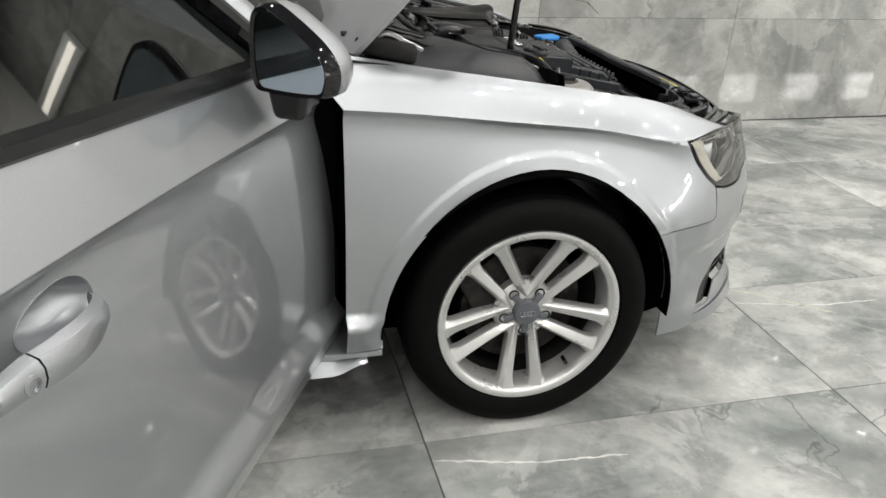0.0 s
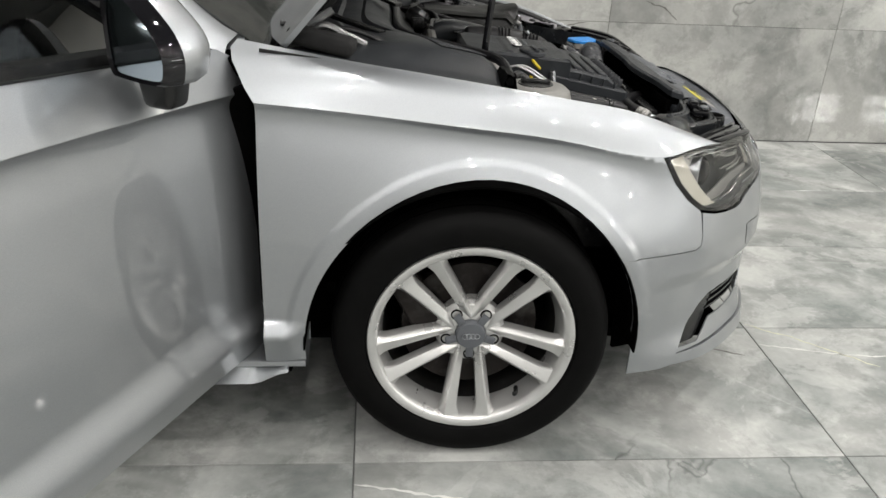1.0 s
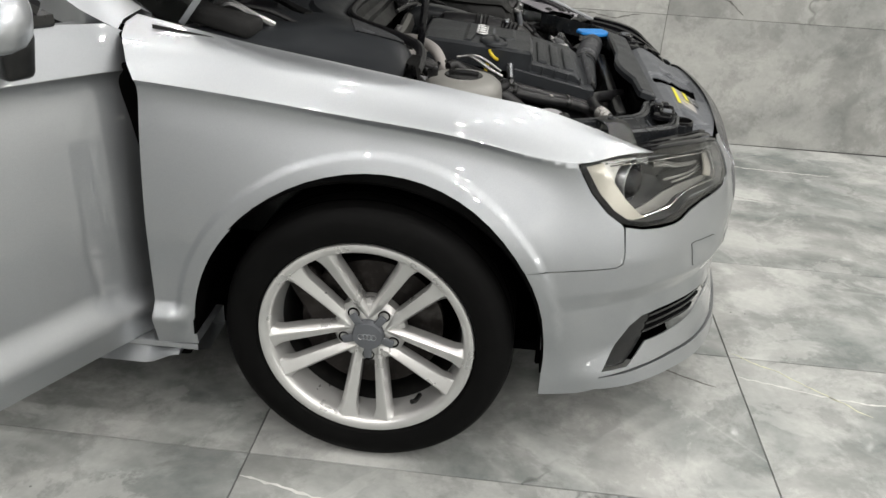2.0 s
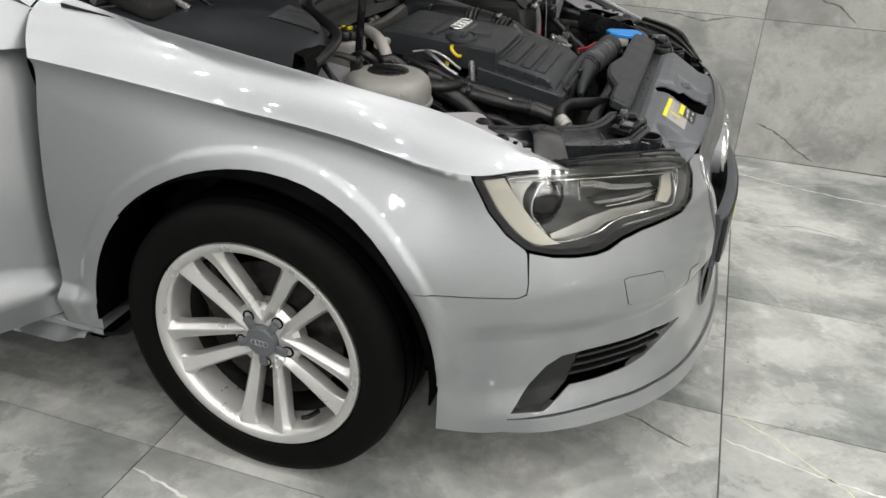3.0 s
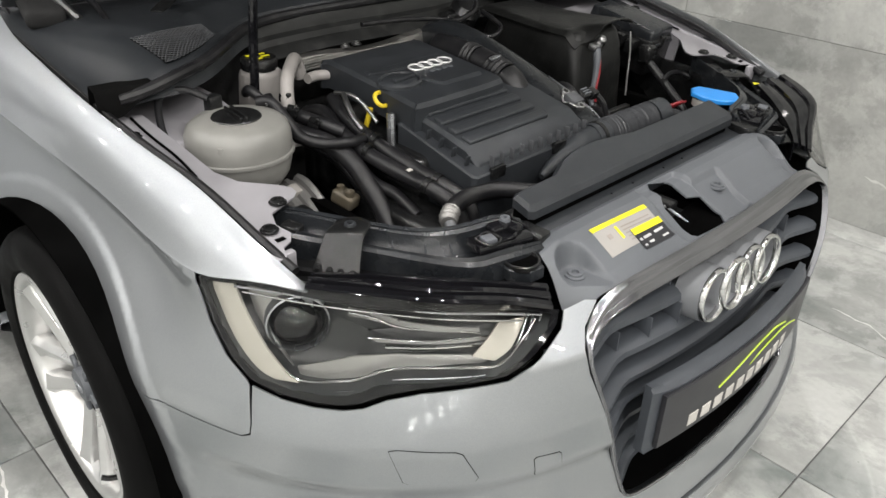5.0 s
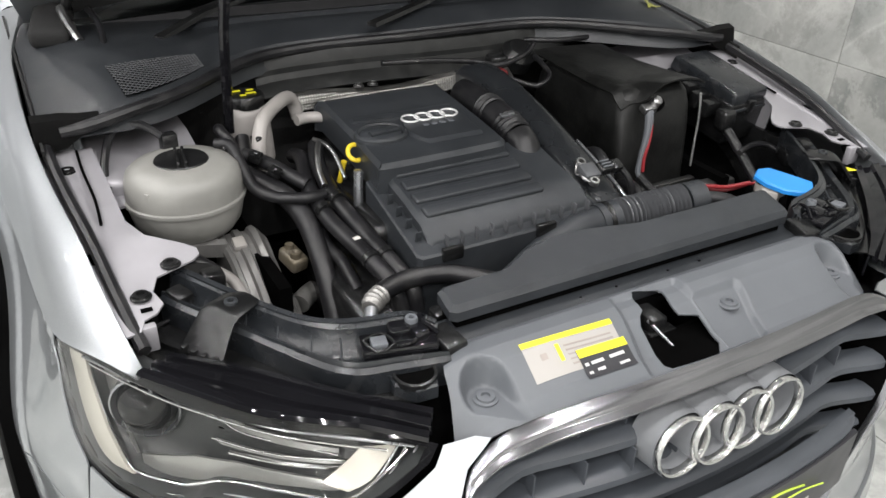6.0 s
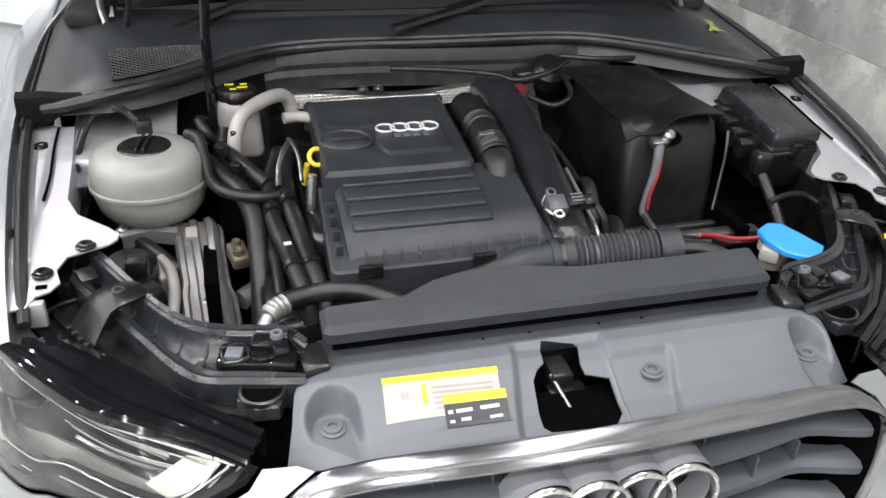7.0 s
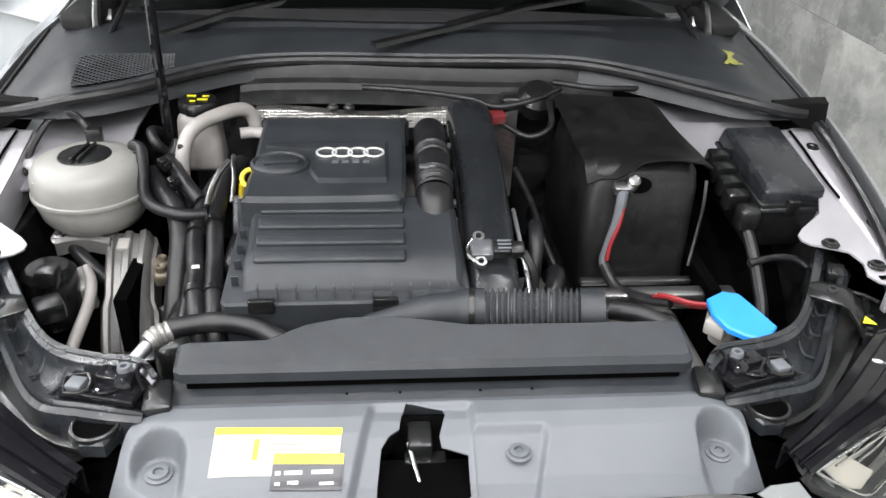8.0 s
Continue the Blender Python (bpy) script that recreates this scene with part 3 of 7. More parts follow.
run = np.r_[0, np.cumsum(np.hypot(*np.diff(FULL, axis=0).T))]
run -= run[8]
PX, PY, S_NOSE = spline(run, FULL[:, 0]), spline(run, FULL[:, 1]), float(run[len(HALF) - 1])
crease_z = spline([-3.5, -2.4, -1.4, -0.45, -0.245, -0.023, 0.16, 0.33, 0.42, 0.6, 1.4], [0.915, 0.895, 0.869, 0.832, 0.811, 0.782, 0.757, 0.722, 0.702, 0.66, 0.6])
crease_y = spline([-3.5, -2.4, -1.4, -0.46, -0.2, 0, 0.2, 0.41, 0.6, 1.4], [-0.5, -0.82, -0.845, -0.837, -0.822, -0.806, -0.79, -0.777, -0.75, -0.7])


def step01(a, b, x):
    t = np.clip((np.asarray(x, float) - a) / (b - a), 0, 1)
    return t * t * (3 - 2 * t)


def swell(s, z):
    """How far the skin stands proud of the plan: shoulder crease, arch flare, nose and lip."""
    x = PX(s)
    xc = np.clip(x, -3.4, 0.6)
    zc = crease_z(xc)
    dc = -crease_y(xc) + PY(s)
    dc = np.where(x < -2.4, np.minimum(dc, -0.03), dc)
    u = np.clip((z - 0.50) / (zc - 0.50), 0, 1)
    hollow = np.clip(zc - z, 0, 1) / 0.030
    side = dc * u * u * (3 - 2 * u) - 0.012 * hollow * np.exp(1 - hollow) * step01(0.46, 0.28, s)
    side = side - 0.42 * np.clip(z - zc, 0, 1)
    back = step01(-0.36, -0.42, s)
    side = side + (0.024 * step01(0.372 + 0.042 * step01(-0.46, -0.66, s), 0.333, z) - 0.30 * np.clip(0.330 - z, 0, 1)) * back
    r = np.hypot(x, z - 0.307)
    side = side + (0.0048 * step01(0.414, 0.395, r) + 0.0012 * step01(0.47, 0.40, r)) * step01(0.30, 0.36, z) * step01(0.47, 0.36, s)
    h = np.clip(z - 0.5, 0, 1)
    front = -0.30 * h * h / (h + 0.05) - 0.6 * np.clip(z - 0.62, 0, 1) * step01(0.75, 1.0, s)
    front = front - 0.017 * step01(0.452, 0.402, z) * step01(0.22, 0.30, z) + 0.012 * step01(0.24, 0.17, z) * step01(0.45, 0.7, s) - 0.35 * np.clip(0.16 - z, 0, 1)
    k = step01(0.36, 0.56, s)
    return side * (1 - k) + front * k


def skin(s, z, lift=0.0):
    """The right-hand skin at s along the plan and height z; past the nose it goes on mirrored."""
    s, z = np.asarray(s, float), np.asarray(z, float)
    side = np.where(s > S_NOSE, -1.0, 1.0)
    t = np.where(s > S_NOSE, 2 * S_NOSE - s, s)
    dx, dy = PX(t + 1e-3) - PX(t - 1e-3), PY(t + 1e-3) - PY(t - 1e-3)
    n = np.hypot(dx, dy)
    o = swell(t, z) + lift
    return np.stack([PX(t) + dy / n * o, (PY(t) - dx / n * o) * side, z + 0 * o], -1)


def lifted(lift):
    return lambda s, z: skin(s, z, lift)


car = thing("car", "silver metallic saloon car, bonnet and front door open, on marble floor", "car")

# ---- fenders ----
ARCH_R, ARCH_Z = 0.368, 0.307
HL = [(0.421, 0.711), (0.430, 0.717), (0.488, 0.7255), (0.605, 0.728), (0.697, 0.726), (0.785, 0.717), (0.895, 0.695), (0.998, 0.667), (0.986, 0.653), (0.94, 0.630), (0.89, 0.611), (0.83, 0.609),
      (0.766, 0.605), (0.717, 0.595), (0.685, 0.582), (0.66, 0.577), (0.62, 0.577), (0.572, 0.581), (0.523, 0.592), (0.487, 0.618), (0.453, 0.656)]
low_s = [-0.46, -0.36, -0.26, -0.16, -0.06, 0.04, 0.14, 0.22, 0.30, 0.37, 0.43, 0.488, 0.606]
low_z = spline(low_s, [float(crease_z(PX(v))) for v in low_s[:8]] + [0.7295, 0.7195, 0.7165, 0.7252, 0.7275])
arch = [(ARCH_R * math.cos(radians(a)), ARCH_Z + ARCH_R * math.sin(radians(a))) for a in range(32, 186, 3)]
crease = [(s, float(low_z(s))) for s in np.linspace(-0.452, 0.415, 60)]
side_outline = [(-0.366, 0.268), (-0.452, 0.268)] + crease + [(0.418, 0.708), (0.449, 0.656), (0.483, 0.618), (0.519, 0.5925), (0.5240, 0.585), (0.5278, 0.530), (0.5257, 0.5125), (0.512, 0.5047), (0.355, 0.5052)] + arch
arcs = [[(r * math.cos(radians(a)), ARCH_Z + r * math.sin(radians(a))) for a in np.linspace(34, 176, 130)] for r in (0.395, 0.414)]
side_sheet = sheet_data(side_outline, skin, 0.002, 0.0065, lines=arcs)
EDGE = [(-0.452, -0.700, 0.918), (-0.36, -0.717, 0.906), (-0.25, -0.735, 0.892), (-0.144, -0.740, 0.878), (-0.03, -0.742, 0.862), (0.1, -0.739, 0.842), (0.21, -0.731, 0.823), (0.33, -0.718, 0.800), (0.43, -0.708, 0.767), (0.548, -0.690, 0.724)]
edge_x = [q[0] for q in EDGE]
edge_y, edge_z = spline(edge_x, [q[1] for q in EDGE]), spline(edge_x, [q[2] for q in EDGE])

def deck(u, v):
    """The fender's top, from the shoulder crease (v 0) to the bonnet gap (v 1) and round into it (to 1.2)."""
    u, v = np.asarray(u, float), np.asarray(v, float)
    s = -0.452 + u * (0.606 + 0.452)
    x = -0.452 + u * (0.548 + 0.452)
    a = skin(s, low_z(s))
    b = np.stack([x, edge_y(x), edge_z(x)], -1)
    t = np.clip(v, 0, 1)[..., None]
    w = 1 - u[..., None] ** 6
    p = a * (1 - t) + b * t
    bulge = np.stack([0 * u, -0.35 + 0 * u, 0.94 + 0 * u], -1) * 0.013 * np.sin(math.pi * t) ** 1.25 * w
    r = np.clip((v - 1) / 0.2, 0, 1)[..., None]
    roll = np.stack([0 * u, 0.003 + 0 * u, 0 * u], -1) * np.sin(r * math.pi / 2) + np.stack([0 * u, 0 * u, -0.03 + 0 * u], -1) * (1 - np.cos(r * math.pi / 2))
    return p + bulge + roll


deck_sheet = sheet_data([(0, 0), (0.998, 0), (0.998, 1.2), (-0.03, 1.2), (-0.045, 1.0), (-0.054, 0.80), (-0.046, 0.55), (-0.02, 0.2)], deck, 0.002, 0.022)
fender = part("fender", sheet_mesh("fender", side_sheet, deck_sheet), PAINT, car)
part("fender", sheet_mesh("fender", side_sheet, deck_sheet, flip=True), PAINT, car)

# ---- bumper ----
E = 2 * S_NOSE
GRILLE = [(1.066, 0.668), (1.030, 0.645), (1.018, 0.622), (1.024, 0.585), (1.045, 0.530), (1.10, 0.385), (1.137, 0.292), (1.155, 0.272)]
hl_low = [(0.5285, 0.586), (0.574, 0.576), (0.62, 0.572), (0.662, 0.572), (0.688, 0.5765), (0.72, 0.590), (0.768, 0.600), (0.83, 0.604), (0.893, 0.606), (0.945, 0.626), (0.991, 0.650), (1.004, 0.668), (1.045, 0.672)]
right_top = [(0.374, 0.503), (0.512, 0.5025), (0.5275, 0.510), (0.5300, 0.530)] + hl_low + GRILLE
low = [(0.376, 0.30), (0.376, 0.201), (0.468, 0.1945), (0.514, 0.199), (0.514, 0.228), (0.616, 0.2315), (0.731, 0.234), (0.867, 0.228), (1.0, 0.213), (1.1, 0.206), (1.2, 0.203)]
rear_edge = [(ARCH_R * math.cos(radians(a)), ARCH_Z + ARCH_R * math.sin(radians(a))) for a in range(2, 33, 5)]
half = low[::-1] + rear_edge + [(0.355, 0.503)] + right_top[1:]
outline = half + [(E - s, z) for s, z in half[::-1]]
FOG = [(0.520, 0.240), (0.557, 0.300), (0.588, 0.338), (0.620, 0.357), (0.675, 0.361), (0.757, 0.360), (0.852, 0.357), (0.965, 0.336), (0.985, 0.330), (0.905, 0.318), (0.842, 0.297), (0.783, 0.288), (0.707, 0.284), (0.645, 0.284), (0.618, 0.262), (0.588, 0.239)]
fog_l = [(E - s, z) for s, z in FOG]
bumper = part("front_bumper", sheet_mesh("front_bumper", sheet_data(outline, skin, 0.003, 0.014, (FOG, fog_l))), PAINT, car)
lip = [(0.514, 0.196), (0.514, 0.2255), (0.616, 0.2295), (0.731, 0.2318), (0.867, 0.2258), (1.0, 0.2108), (1.1, 0.2037), (1.2, 0.2007), (1.28, 0.1997)]
lip_low = [(1.28, 0.158), (1.2, 0.160), (1.1, 0.167), (1.0, 0.175), (0.867, 0.190), (0.731, 0.197), (0.616, 0.198)]
ring_lip = lip + [(E - s, z) for s, z in lip[::-1]] + [(E - s, z) for s, z in lip_low[::-1]] + lip_low
part("bumper_lip", sheet_mesh("bumper_lip", sheet_data(ring_lip, lambda s, z: skin(s, z, 0.007 * step01(0.505, 0.60, np.minimum(s, E - s)) - 0.001), 0.02, 0.014)), PAINT, car)
under = [(0.40, 0.205), (0.40, 0.52), (0.52, 0.60), (0.9, 0.62), (1.0, 0.66), (E - 1.0, 0.66), (E - 0.9, 0.62), (E - 0.52, 0.60), (E - 0.40, 0.52), (E - 0.40, 0.205), (S_NOSE, 0.19)]
# Added near-black sheet that gives the shade behind the bumper's openings.
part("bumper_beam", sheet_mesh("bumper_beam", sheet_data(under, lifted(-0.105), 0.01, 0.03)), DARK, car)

for side in (0, 1):
    mir = (lambda pts: [(E - s, z) for s, z in pts]) if side else (lambda pts: list(pts))
    # fog lamp intake: a smooth blank, three slats, a dark back
    intake = part("lower_intake", sheet_mesh("lower_intake", sheet_data(mir([(0.508, 0.232), (0.60, 0.37), (0.99, 0.345), (0.99, 0.315), (0.70, 0.272), (0.6, 0.23)]), lifted(-0.05), 0.004, 0.02)), DARK, car, "black lower intake grille")
    part("blank", sheet_mesh("blank", sheet_data(mir([(0.521, 0.241), (0.558, 0.300), (0.589, 0.337), (0.620, 0.355), (0.668, 0.359), (0.642, 0.286), (0.618, 0.264), (0.588, 0.241)]), lifted(-0.012), 0.004, 0.014)), BLACK, intake)
    for k in range(3):
        a, b = 0.3395 - 0.0185 * k, 0.335 - 0.019 * k
        top = [(0.660 - 0.007 * k, a), (0.76, a - 0.001), (0.86, a - 0.006), (0.955 - 0.045 * k, b - 0.012 + 0.008 * k)]
        g = Geo()
        rows = []
        for s in np.linspace(top[0][0], top[-1][0], 16):
            z = float(np.interp(s, [q[0] for q in top], [q[1] for q in top]))
            q0, q1 = skin(s, z, -0.010), skin(s, z, -0.045)
            rows.append((q0 + (0, 0, 0.003), q0 - (0, 0, 0.003), q1 - (0, 0, 0.003), q1 + (0, 0, 0.003)))
        g.loft(rows, closed=True)
        part("slat", g.mirrored() if side else g, BLACK, intake)
    # headlight-washer and towing-eye covers with their fine gaps
    for nm, box in (("washer_cover", [(0.724, 0.515), (0.735, 0.5175), (0.815, 0.511), (0.825, 0.506), (0.849, 0.460), (0.845, 0.454), (0.752, 0.4555), (0.744, 0.459)]), ("tow_cover", [(0.934, 0.470), (0.938, 0.4735), (0.975, 0.470), (0.979, 0.466), (0.984, 0.434), (0.980, 0.430), (0.944, 0.432), (0.940, 0.436)])):
        c = np.mean(box, 0)
        grown = [tuple(c + (np.array(q) - c) * (1 + 0.0011 / np.linalg.norm(np.array(q) - c))) for q in box]
        gap = part(nm, sheet_mesh(nm, sheet_data(mir(grown), lifted(0.0004), 0.001, 0.012)), DARK, car)
        part("lid", sheet_mesh("lid", sheet_data(mir(box), lifted(0.0011), 0.001, 0.012)), PAINT, gap)

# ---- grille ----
# The grille's base is a near-black sheet: shade behind the slats.
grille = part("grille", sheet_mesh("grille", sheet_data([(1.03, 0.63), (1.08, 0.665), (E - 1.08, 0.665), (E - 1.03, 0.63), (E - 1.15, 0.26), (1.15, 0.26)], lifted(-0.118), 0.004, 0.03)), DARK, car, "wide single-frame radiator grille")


def grille_edge(z):
    zs = [q[1] for q in GRILLE[::-1]]
    return float(np.interp(z, zs, [q[0] for q in GRILLE[::-1]]))


frame_path = [(1.155, 0.274), (1.137, 0.294), (1.10, 0.386), (1.045, 0.531), (1.026, 0.585), (1.021, 0.620), (1.033, 0.642), (1.068, 0.664)]
top_path = [(1.11, 0.672), (1.17, 0.679), (S_NOSE, 0.686)]
loop = frame_path + top_path + [(E - s, z) for s, z in (frame_path + top_path[:-1])[::-1]]
bottom = [(E - 1.2, 0.266), (S_NOSE, 0.264), (1.2, 0.266)]
dense = smooth_poly(loop + bottom, 5)
cen = np.mean(dense, 0)
rows, well = [], []
for k, (s, z) in enumerate(dense):
    (s0, z0), (s1, z1) = dense[k - 2], dense[(k + 2) % len(dense)]
    d = np.array((z0 - z1, s1 - s0))
    d = d / np.linalg.norm(d) * (1 if d @ (cen - np.array((s, z))) > 0 else -1)
    w = 0.0065 + 0.0145 * float(step01(0.612, 0.676, z))
    k_h = 0.55 + 0.45 * float(step01(0.612, 0.676, z))
    q = [(0, -0.004), (0.04 * w, 0.003), (0.10 * w, 0.0045), (0.50 * w, 0.0048), (0.56 * w, 0.0042), (0.62 * w, 0.0048), (0.70 * w, 0.0072), (0.82 * w, 0.0085), (0.93 * w, 0.0072), (w * 1.0, 0.003), (w * 1.03, -0.012)]
    rows.append([tuple(skin(s + d[0] * a, z + d[1] * a, h * k_h)) for a, h in q])
    well.append([tuple(skin(s + d[0] * a, z + d[1] * a, h)) for a, h in ((w * 0.98, -0.006), (w * 1.04, -0.04), (w * 1.04, -0.075), (w * 1.04, -0.115))])
flow = np.array(rows)
for _ in range(6):
    flow = 0.5 * flow + 0.25 * (np.roll(flow, 1, 0) + np.roll(flow, -1, 0))
rows = [[tuple(q) for q in r] for r in flow]
g = Geo().loft(rows + rows[:1])
part("grille_frame", g, FRAME_CHROME, grille, "chrome grille frame", 30)
# Inner side of the frame, its shade put in as near-black.
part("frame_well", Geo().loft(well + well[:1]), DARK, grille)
for k, z0 in enumerate((0.604, 0.552, 0.499, 0.446, 0.393, 0.340, 0.292)):
    a = grille_edge(z0) - 0.045
    rows = []
    for s in np.linspace(a, E - a, 41):
        up = 0.050 * (1 - float(step01(a + 0.03, a + 0.16, min(s, E - s))))
        rows.append([tuple(skin(s, z0 + dz, h + up)) for dz, h in ((0.001, -0.098), (0.002, -0.084), (-0.002, -0.067), (-0.008, -0.060), (-0.0175, -0.060), (-0.0215, -0.066), (-0.0215, -0.098))])
    part("slat", Geo().loft(rows, closed=True), SLAT, grille)
for s in np.linspace(1.13, E - 1.13, 9):
    g = Geo()
    for z0, z1 in ((0.585, 0.66), (0.535, 0.585)):
        p0, p1 = skin(s, z0, -0.075), skin(s, z1, -0.075)
        g.box(tuple((p0 + p1) / 2), (0.03, 0.003, z1 - z0), 0.0008)
    part("rib", g, SLAT, grille)
# four interlocking rings: bevelled bands standing off the slats
badge_tilt = -5
for k in range(4):
    g = Geo()
    m = pose(0.828 + 0.003 * (k % 2) - 0.002 * abs(k - 1.5), -0.0925 + 0.0597 * k, 0.5885, 0, 90 + badge_tilt, 0)
    g.lathe([(0.0392, -0.045), (0.0392, 0.0005), (0.0480, 0.0005), (0.0500, -0.045), (0.0392, -0.045)], m, 44, close=False)
    part("badge_ring", g, SLEEVE, grille, "deep brushed chrome badge ring", 28)
    rim = Geo().lathe([(0.0390, -0.004), (0.0392, 0.0022), (0.0412, 0.0066), (0.0432, 0.0078), (0.0446, 0.0078), (0.0466, 0.0062), (0.0484, 0.0020), (0.0486, -0.001)], m, 44, close=False)
    part("badge_rim", rim, RING, grille, "polished faceted ring face", 28)
# plate carrier and dealer's plate
def plate_x(y):
    return 0.884 - 0.32 * y * y


def curved_bar(y0, y1, z0, z1, front, back, n=25):
    """A bar that follows the bumper's curve, with softened edges."""
    rows = []
    for y in np.linspace(y0, y1, n):
        x, c = plate_x(y), 0.25 * min(front - back, z1 - z0)
        rows.append([(x + back, y, z0), (x + front - c, y, z0), (x + front, y, z0 + c), (x + front, y, z1 - c), (x + front - c, y, z1), (x + back, y, z1)])
    g = Geo().loft(rows, closed=True)
    g.f += [tuple(range(6)), tuple(range(len(g.v) - 6, len(g.v)))[::-1]]
    return g


rows = []
for y in np.linspace(-0.277, 0.277, 25):
    x, e = plate_x(y), 0.010 * (abs(y) / 0.277) ** 14
    rows.append([(x - 0.030, y, 0.374), (x - 0.010, y, 0.374), (x - 0.005 - e, y, 0.379), (x - 0.005 - e, y, 0.496), (x - 0.010 - e, y, 0.502), (x - 0.018, y, 0.506), (x - 0.030, y, 0.507)])
g = Geo().loft(rows, closed=True)
g.f += [tuple(range(7)), tuple(range(len(g.v) - 7, len(g.v)))[::-1]]
carrier = part("plate_carrier", g, SLAT, car)
plate = part("plate", curved_bar(-0.262, 0.262, 0.384, 0.492, 0.0, -0.008), LABEL_BLACK, carrier, "black dealer plate with pale lettering bars")
for k in range(10):
    y = -0.178 + 0.036 * k
    part("plate_bar", curved_bar(y - 0.012, y + 0.012, 0.396, 0.420, 0.0012, -0.001, 4), PRINT_GREY, carrier)
mark = [(-0.115, 0.440), (-0.06, 0.455), (0.0, 0.470), (0.07, 0.474), (0.13, 0.458)]
part("plate_mark", Geo().tube([(plate_x(y) + 0.0005, y, z) for y, z in mark], 0.0018, 6), LIME, carrier)
part("plate_mark", Geo().tube([(plate_x(y) + 0.0005, y + 0.05, z - 0.020) for y, z in mark[1:]], 0.0014, 6), LIME, carrier)

# ---- headlights ----
def headlight(flip):
    mm = (lambda g: g.mirrored()) if flip else (lambda g: g)
    inner = [tuple(np.mean(HL, 0) + (np.array(q) - np.mean(HL, 0)) * (1 - 0.016 / np.linalg.norm(np.array(q) - np.mean(HL, 0)))) for q in HL]
    # housing: a bowl behind the cover
    c = np.mean(HL, 0)
    loop = smooth_poly(inner, 3)
    rows = []
    for f, d in ((1.0, -0.004), (0.985, -0.025), (0.95, -0.045), (0.80, -0.060), (0.5, -0.065), (0.02, -0.065)):
        rows.append([tuple(skin(c[0] + (s - c[0]) * f, c[1] + (z - c[1]) * f, d)) for s, z in loop])
    hous = part("headlight", mm(Geo().loft(rows, closed=True)), LAMP_INNER, car, "clear headlight with projector lens and pale reflectors")
    part("cover", sheet_mesh("cover", sheet_data(HL, lifted(-0.001), 0.002, 0.015), flip=flip), LENS, hous).visible_shadow = False
    border = sheet_data(HL, lifted(-0.0045), 0.002, 0.012, (inner,))
    part("bezel", sheet_mesh("bezel", border, flip=flip), GLOSS_BLACK, hous)
    # pale side reflector, long light guide, beige end reflector, silver lower blade
    def blade(pts, d, mat, nm, step=0.012):
        part(nm, sheet_mesh(nm, sheet_data(pts, lifted(d), 0.004, step), flip=flip), mat, hous)
    def strip(nm, pts, d, r, mat):
        line = [tuple(skin(q[0], q[1], d)) for q in pts]
        part(nm, mm(Geo().tube(line, r, 8, 5)), mat, hous)
    blade([(0.4335, 0.7035), (0.4776, 0.7105), (0.5056, 0.673), (0.5397, 0.6332), (0.5764, 0.6015), (0.5925, 0.594), (0.5424, 0.5925), (0.5107, 0.6045), (0.4761, 0.636), (0.4464, 0.6733)], -0.014, BEIGE, "side_reflector")
    blade([(0.484, 0.706), (0.575, 0.708), (0.560, 0.692), (0.540, 0.640), (0.575, 0.602), (0.538, 0.632), (0.505, 0.668)], -0.034, BLADE, "inner_reflector")
    blade([(0.5807, 0.602), (0.6162, 0.6115), (0.669, 0.626), (0.7302, 0.632), (0.7942, 0.6305), (0.8452, 0.627), (0.8900, 0.613), (0.8236, 0.616), (0.757, 0.6145), (0.7218, 0.6095), (0.6697, 0.5955), (0.6171, 0.5885), (0.5858, 0.5895)], -0.036, BLADE, "lower_blade")
    blade([(0.8999, 0.661), (0.950, 0.6585), (0.8949, 0.6145), (0.8478, 0.628)], -0.030, BEIGE, "end_reflector")
    blade([(0.655, 0.686), (0.690, 0.684), (0.7406, 0.671), (0.868, 0.652), (0.868, 0.6465), (0.735, 0.662), (0.688, 0.672), (0.655, 0.675)], -0.046, LAMP_GREY, "upper_blade")
    blade([(0.690, 0.6445), (0.89, 0.638), (0.89, 0.6345), (0.70, 0.640)], -0.048, LAMP_GREY, "middle_blade")
    blade([(0.700, 0.700), (0.86, 0.680), (0.845, 0.674), (0.72, 0.690)], -0.052, LAMP_GREY, "shade_blade")
    strip("light_guide", [(0.7141, 0.6354), (0.79, 0.6345), (0.8756, 0.632)], -0.045, 0.0026, CHROME)
    strip("light_guide", [(0.6869, 0.6464), (0.78, 0.643), (0.8898, 0.639)], -0.046, 0.0012, CHROME)
    strip("light_guide", [(0.657, 0.680), (0.6954, 0.676), (0.7406, 0.663), (0.8673, 0.6467)], -0.044, 0.0012, CHROME)
    strip("chrome_strip", [(0.479, 0.7045), (0.5003, 0.6707), (0.5332, 0.6331), (0.5752, 0.5992), (0.6014, 0.5935), (0.6438, 0.5981), (0.6774, 0.6034), (0.7278, 0.6210), (0.7889, 0.6222), (0.8465, 0.6190), (0.8879, 0.6180), (0.9313, 0.641), (0.9597, 0.6580)], -0.020, 0.0024, CHROME)
    strip("chrome_strip", [(0.62, 0.5855), (0.6774, 0.5935), (0.7278, 0.6105), (0.7889, 0.6130), (0.8465, 0.612), (0.893, 0.612)], -0.012, 0.0012, SATIN)
    strip("chrome_strip", [(0.4823, 0.7100), (0.55, 0.7140), (0.6144, 0.7140), (0.70, 0.711), (0.7871, 0.7015), (0.88, 0.684), (0.968, 0.665)], -0.010, 0.0020, SATIN)
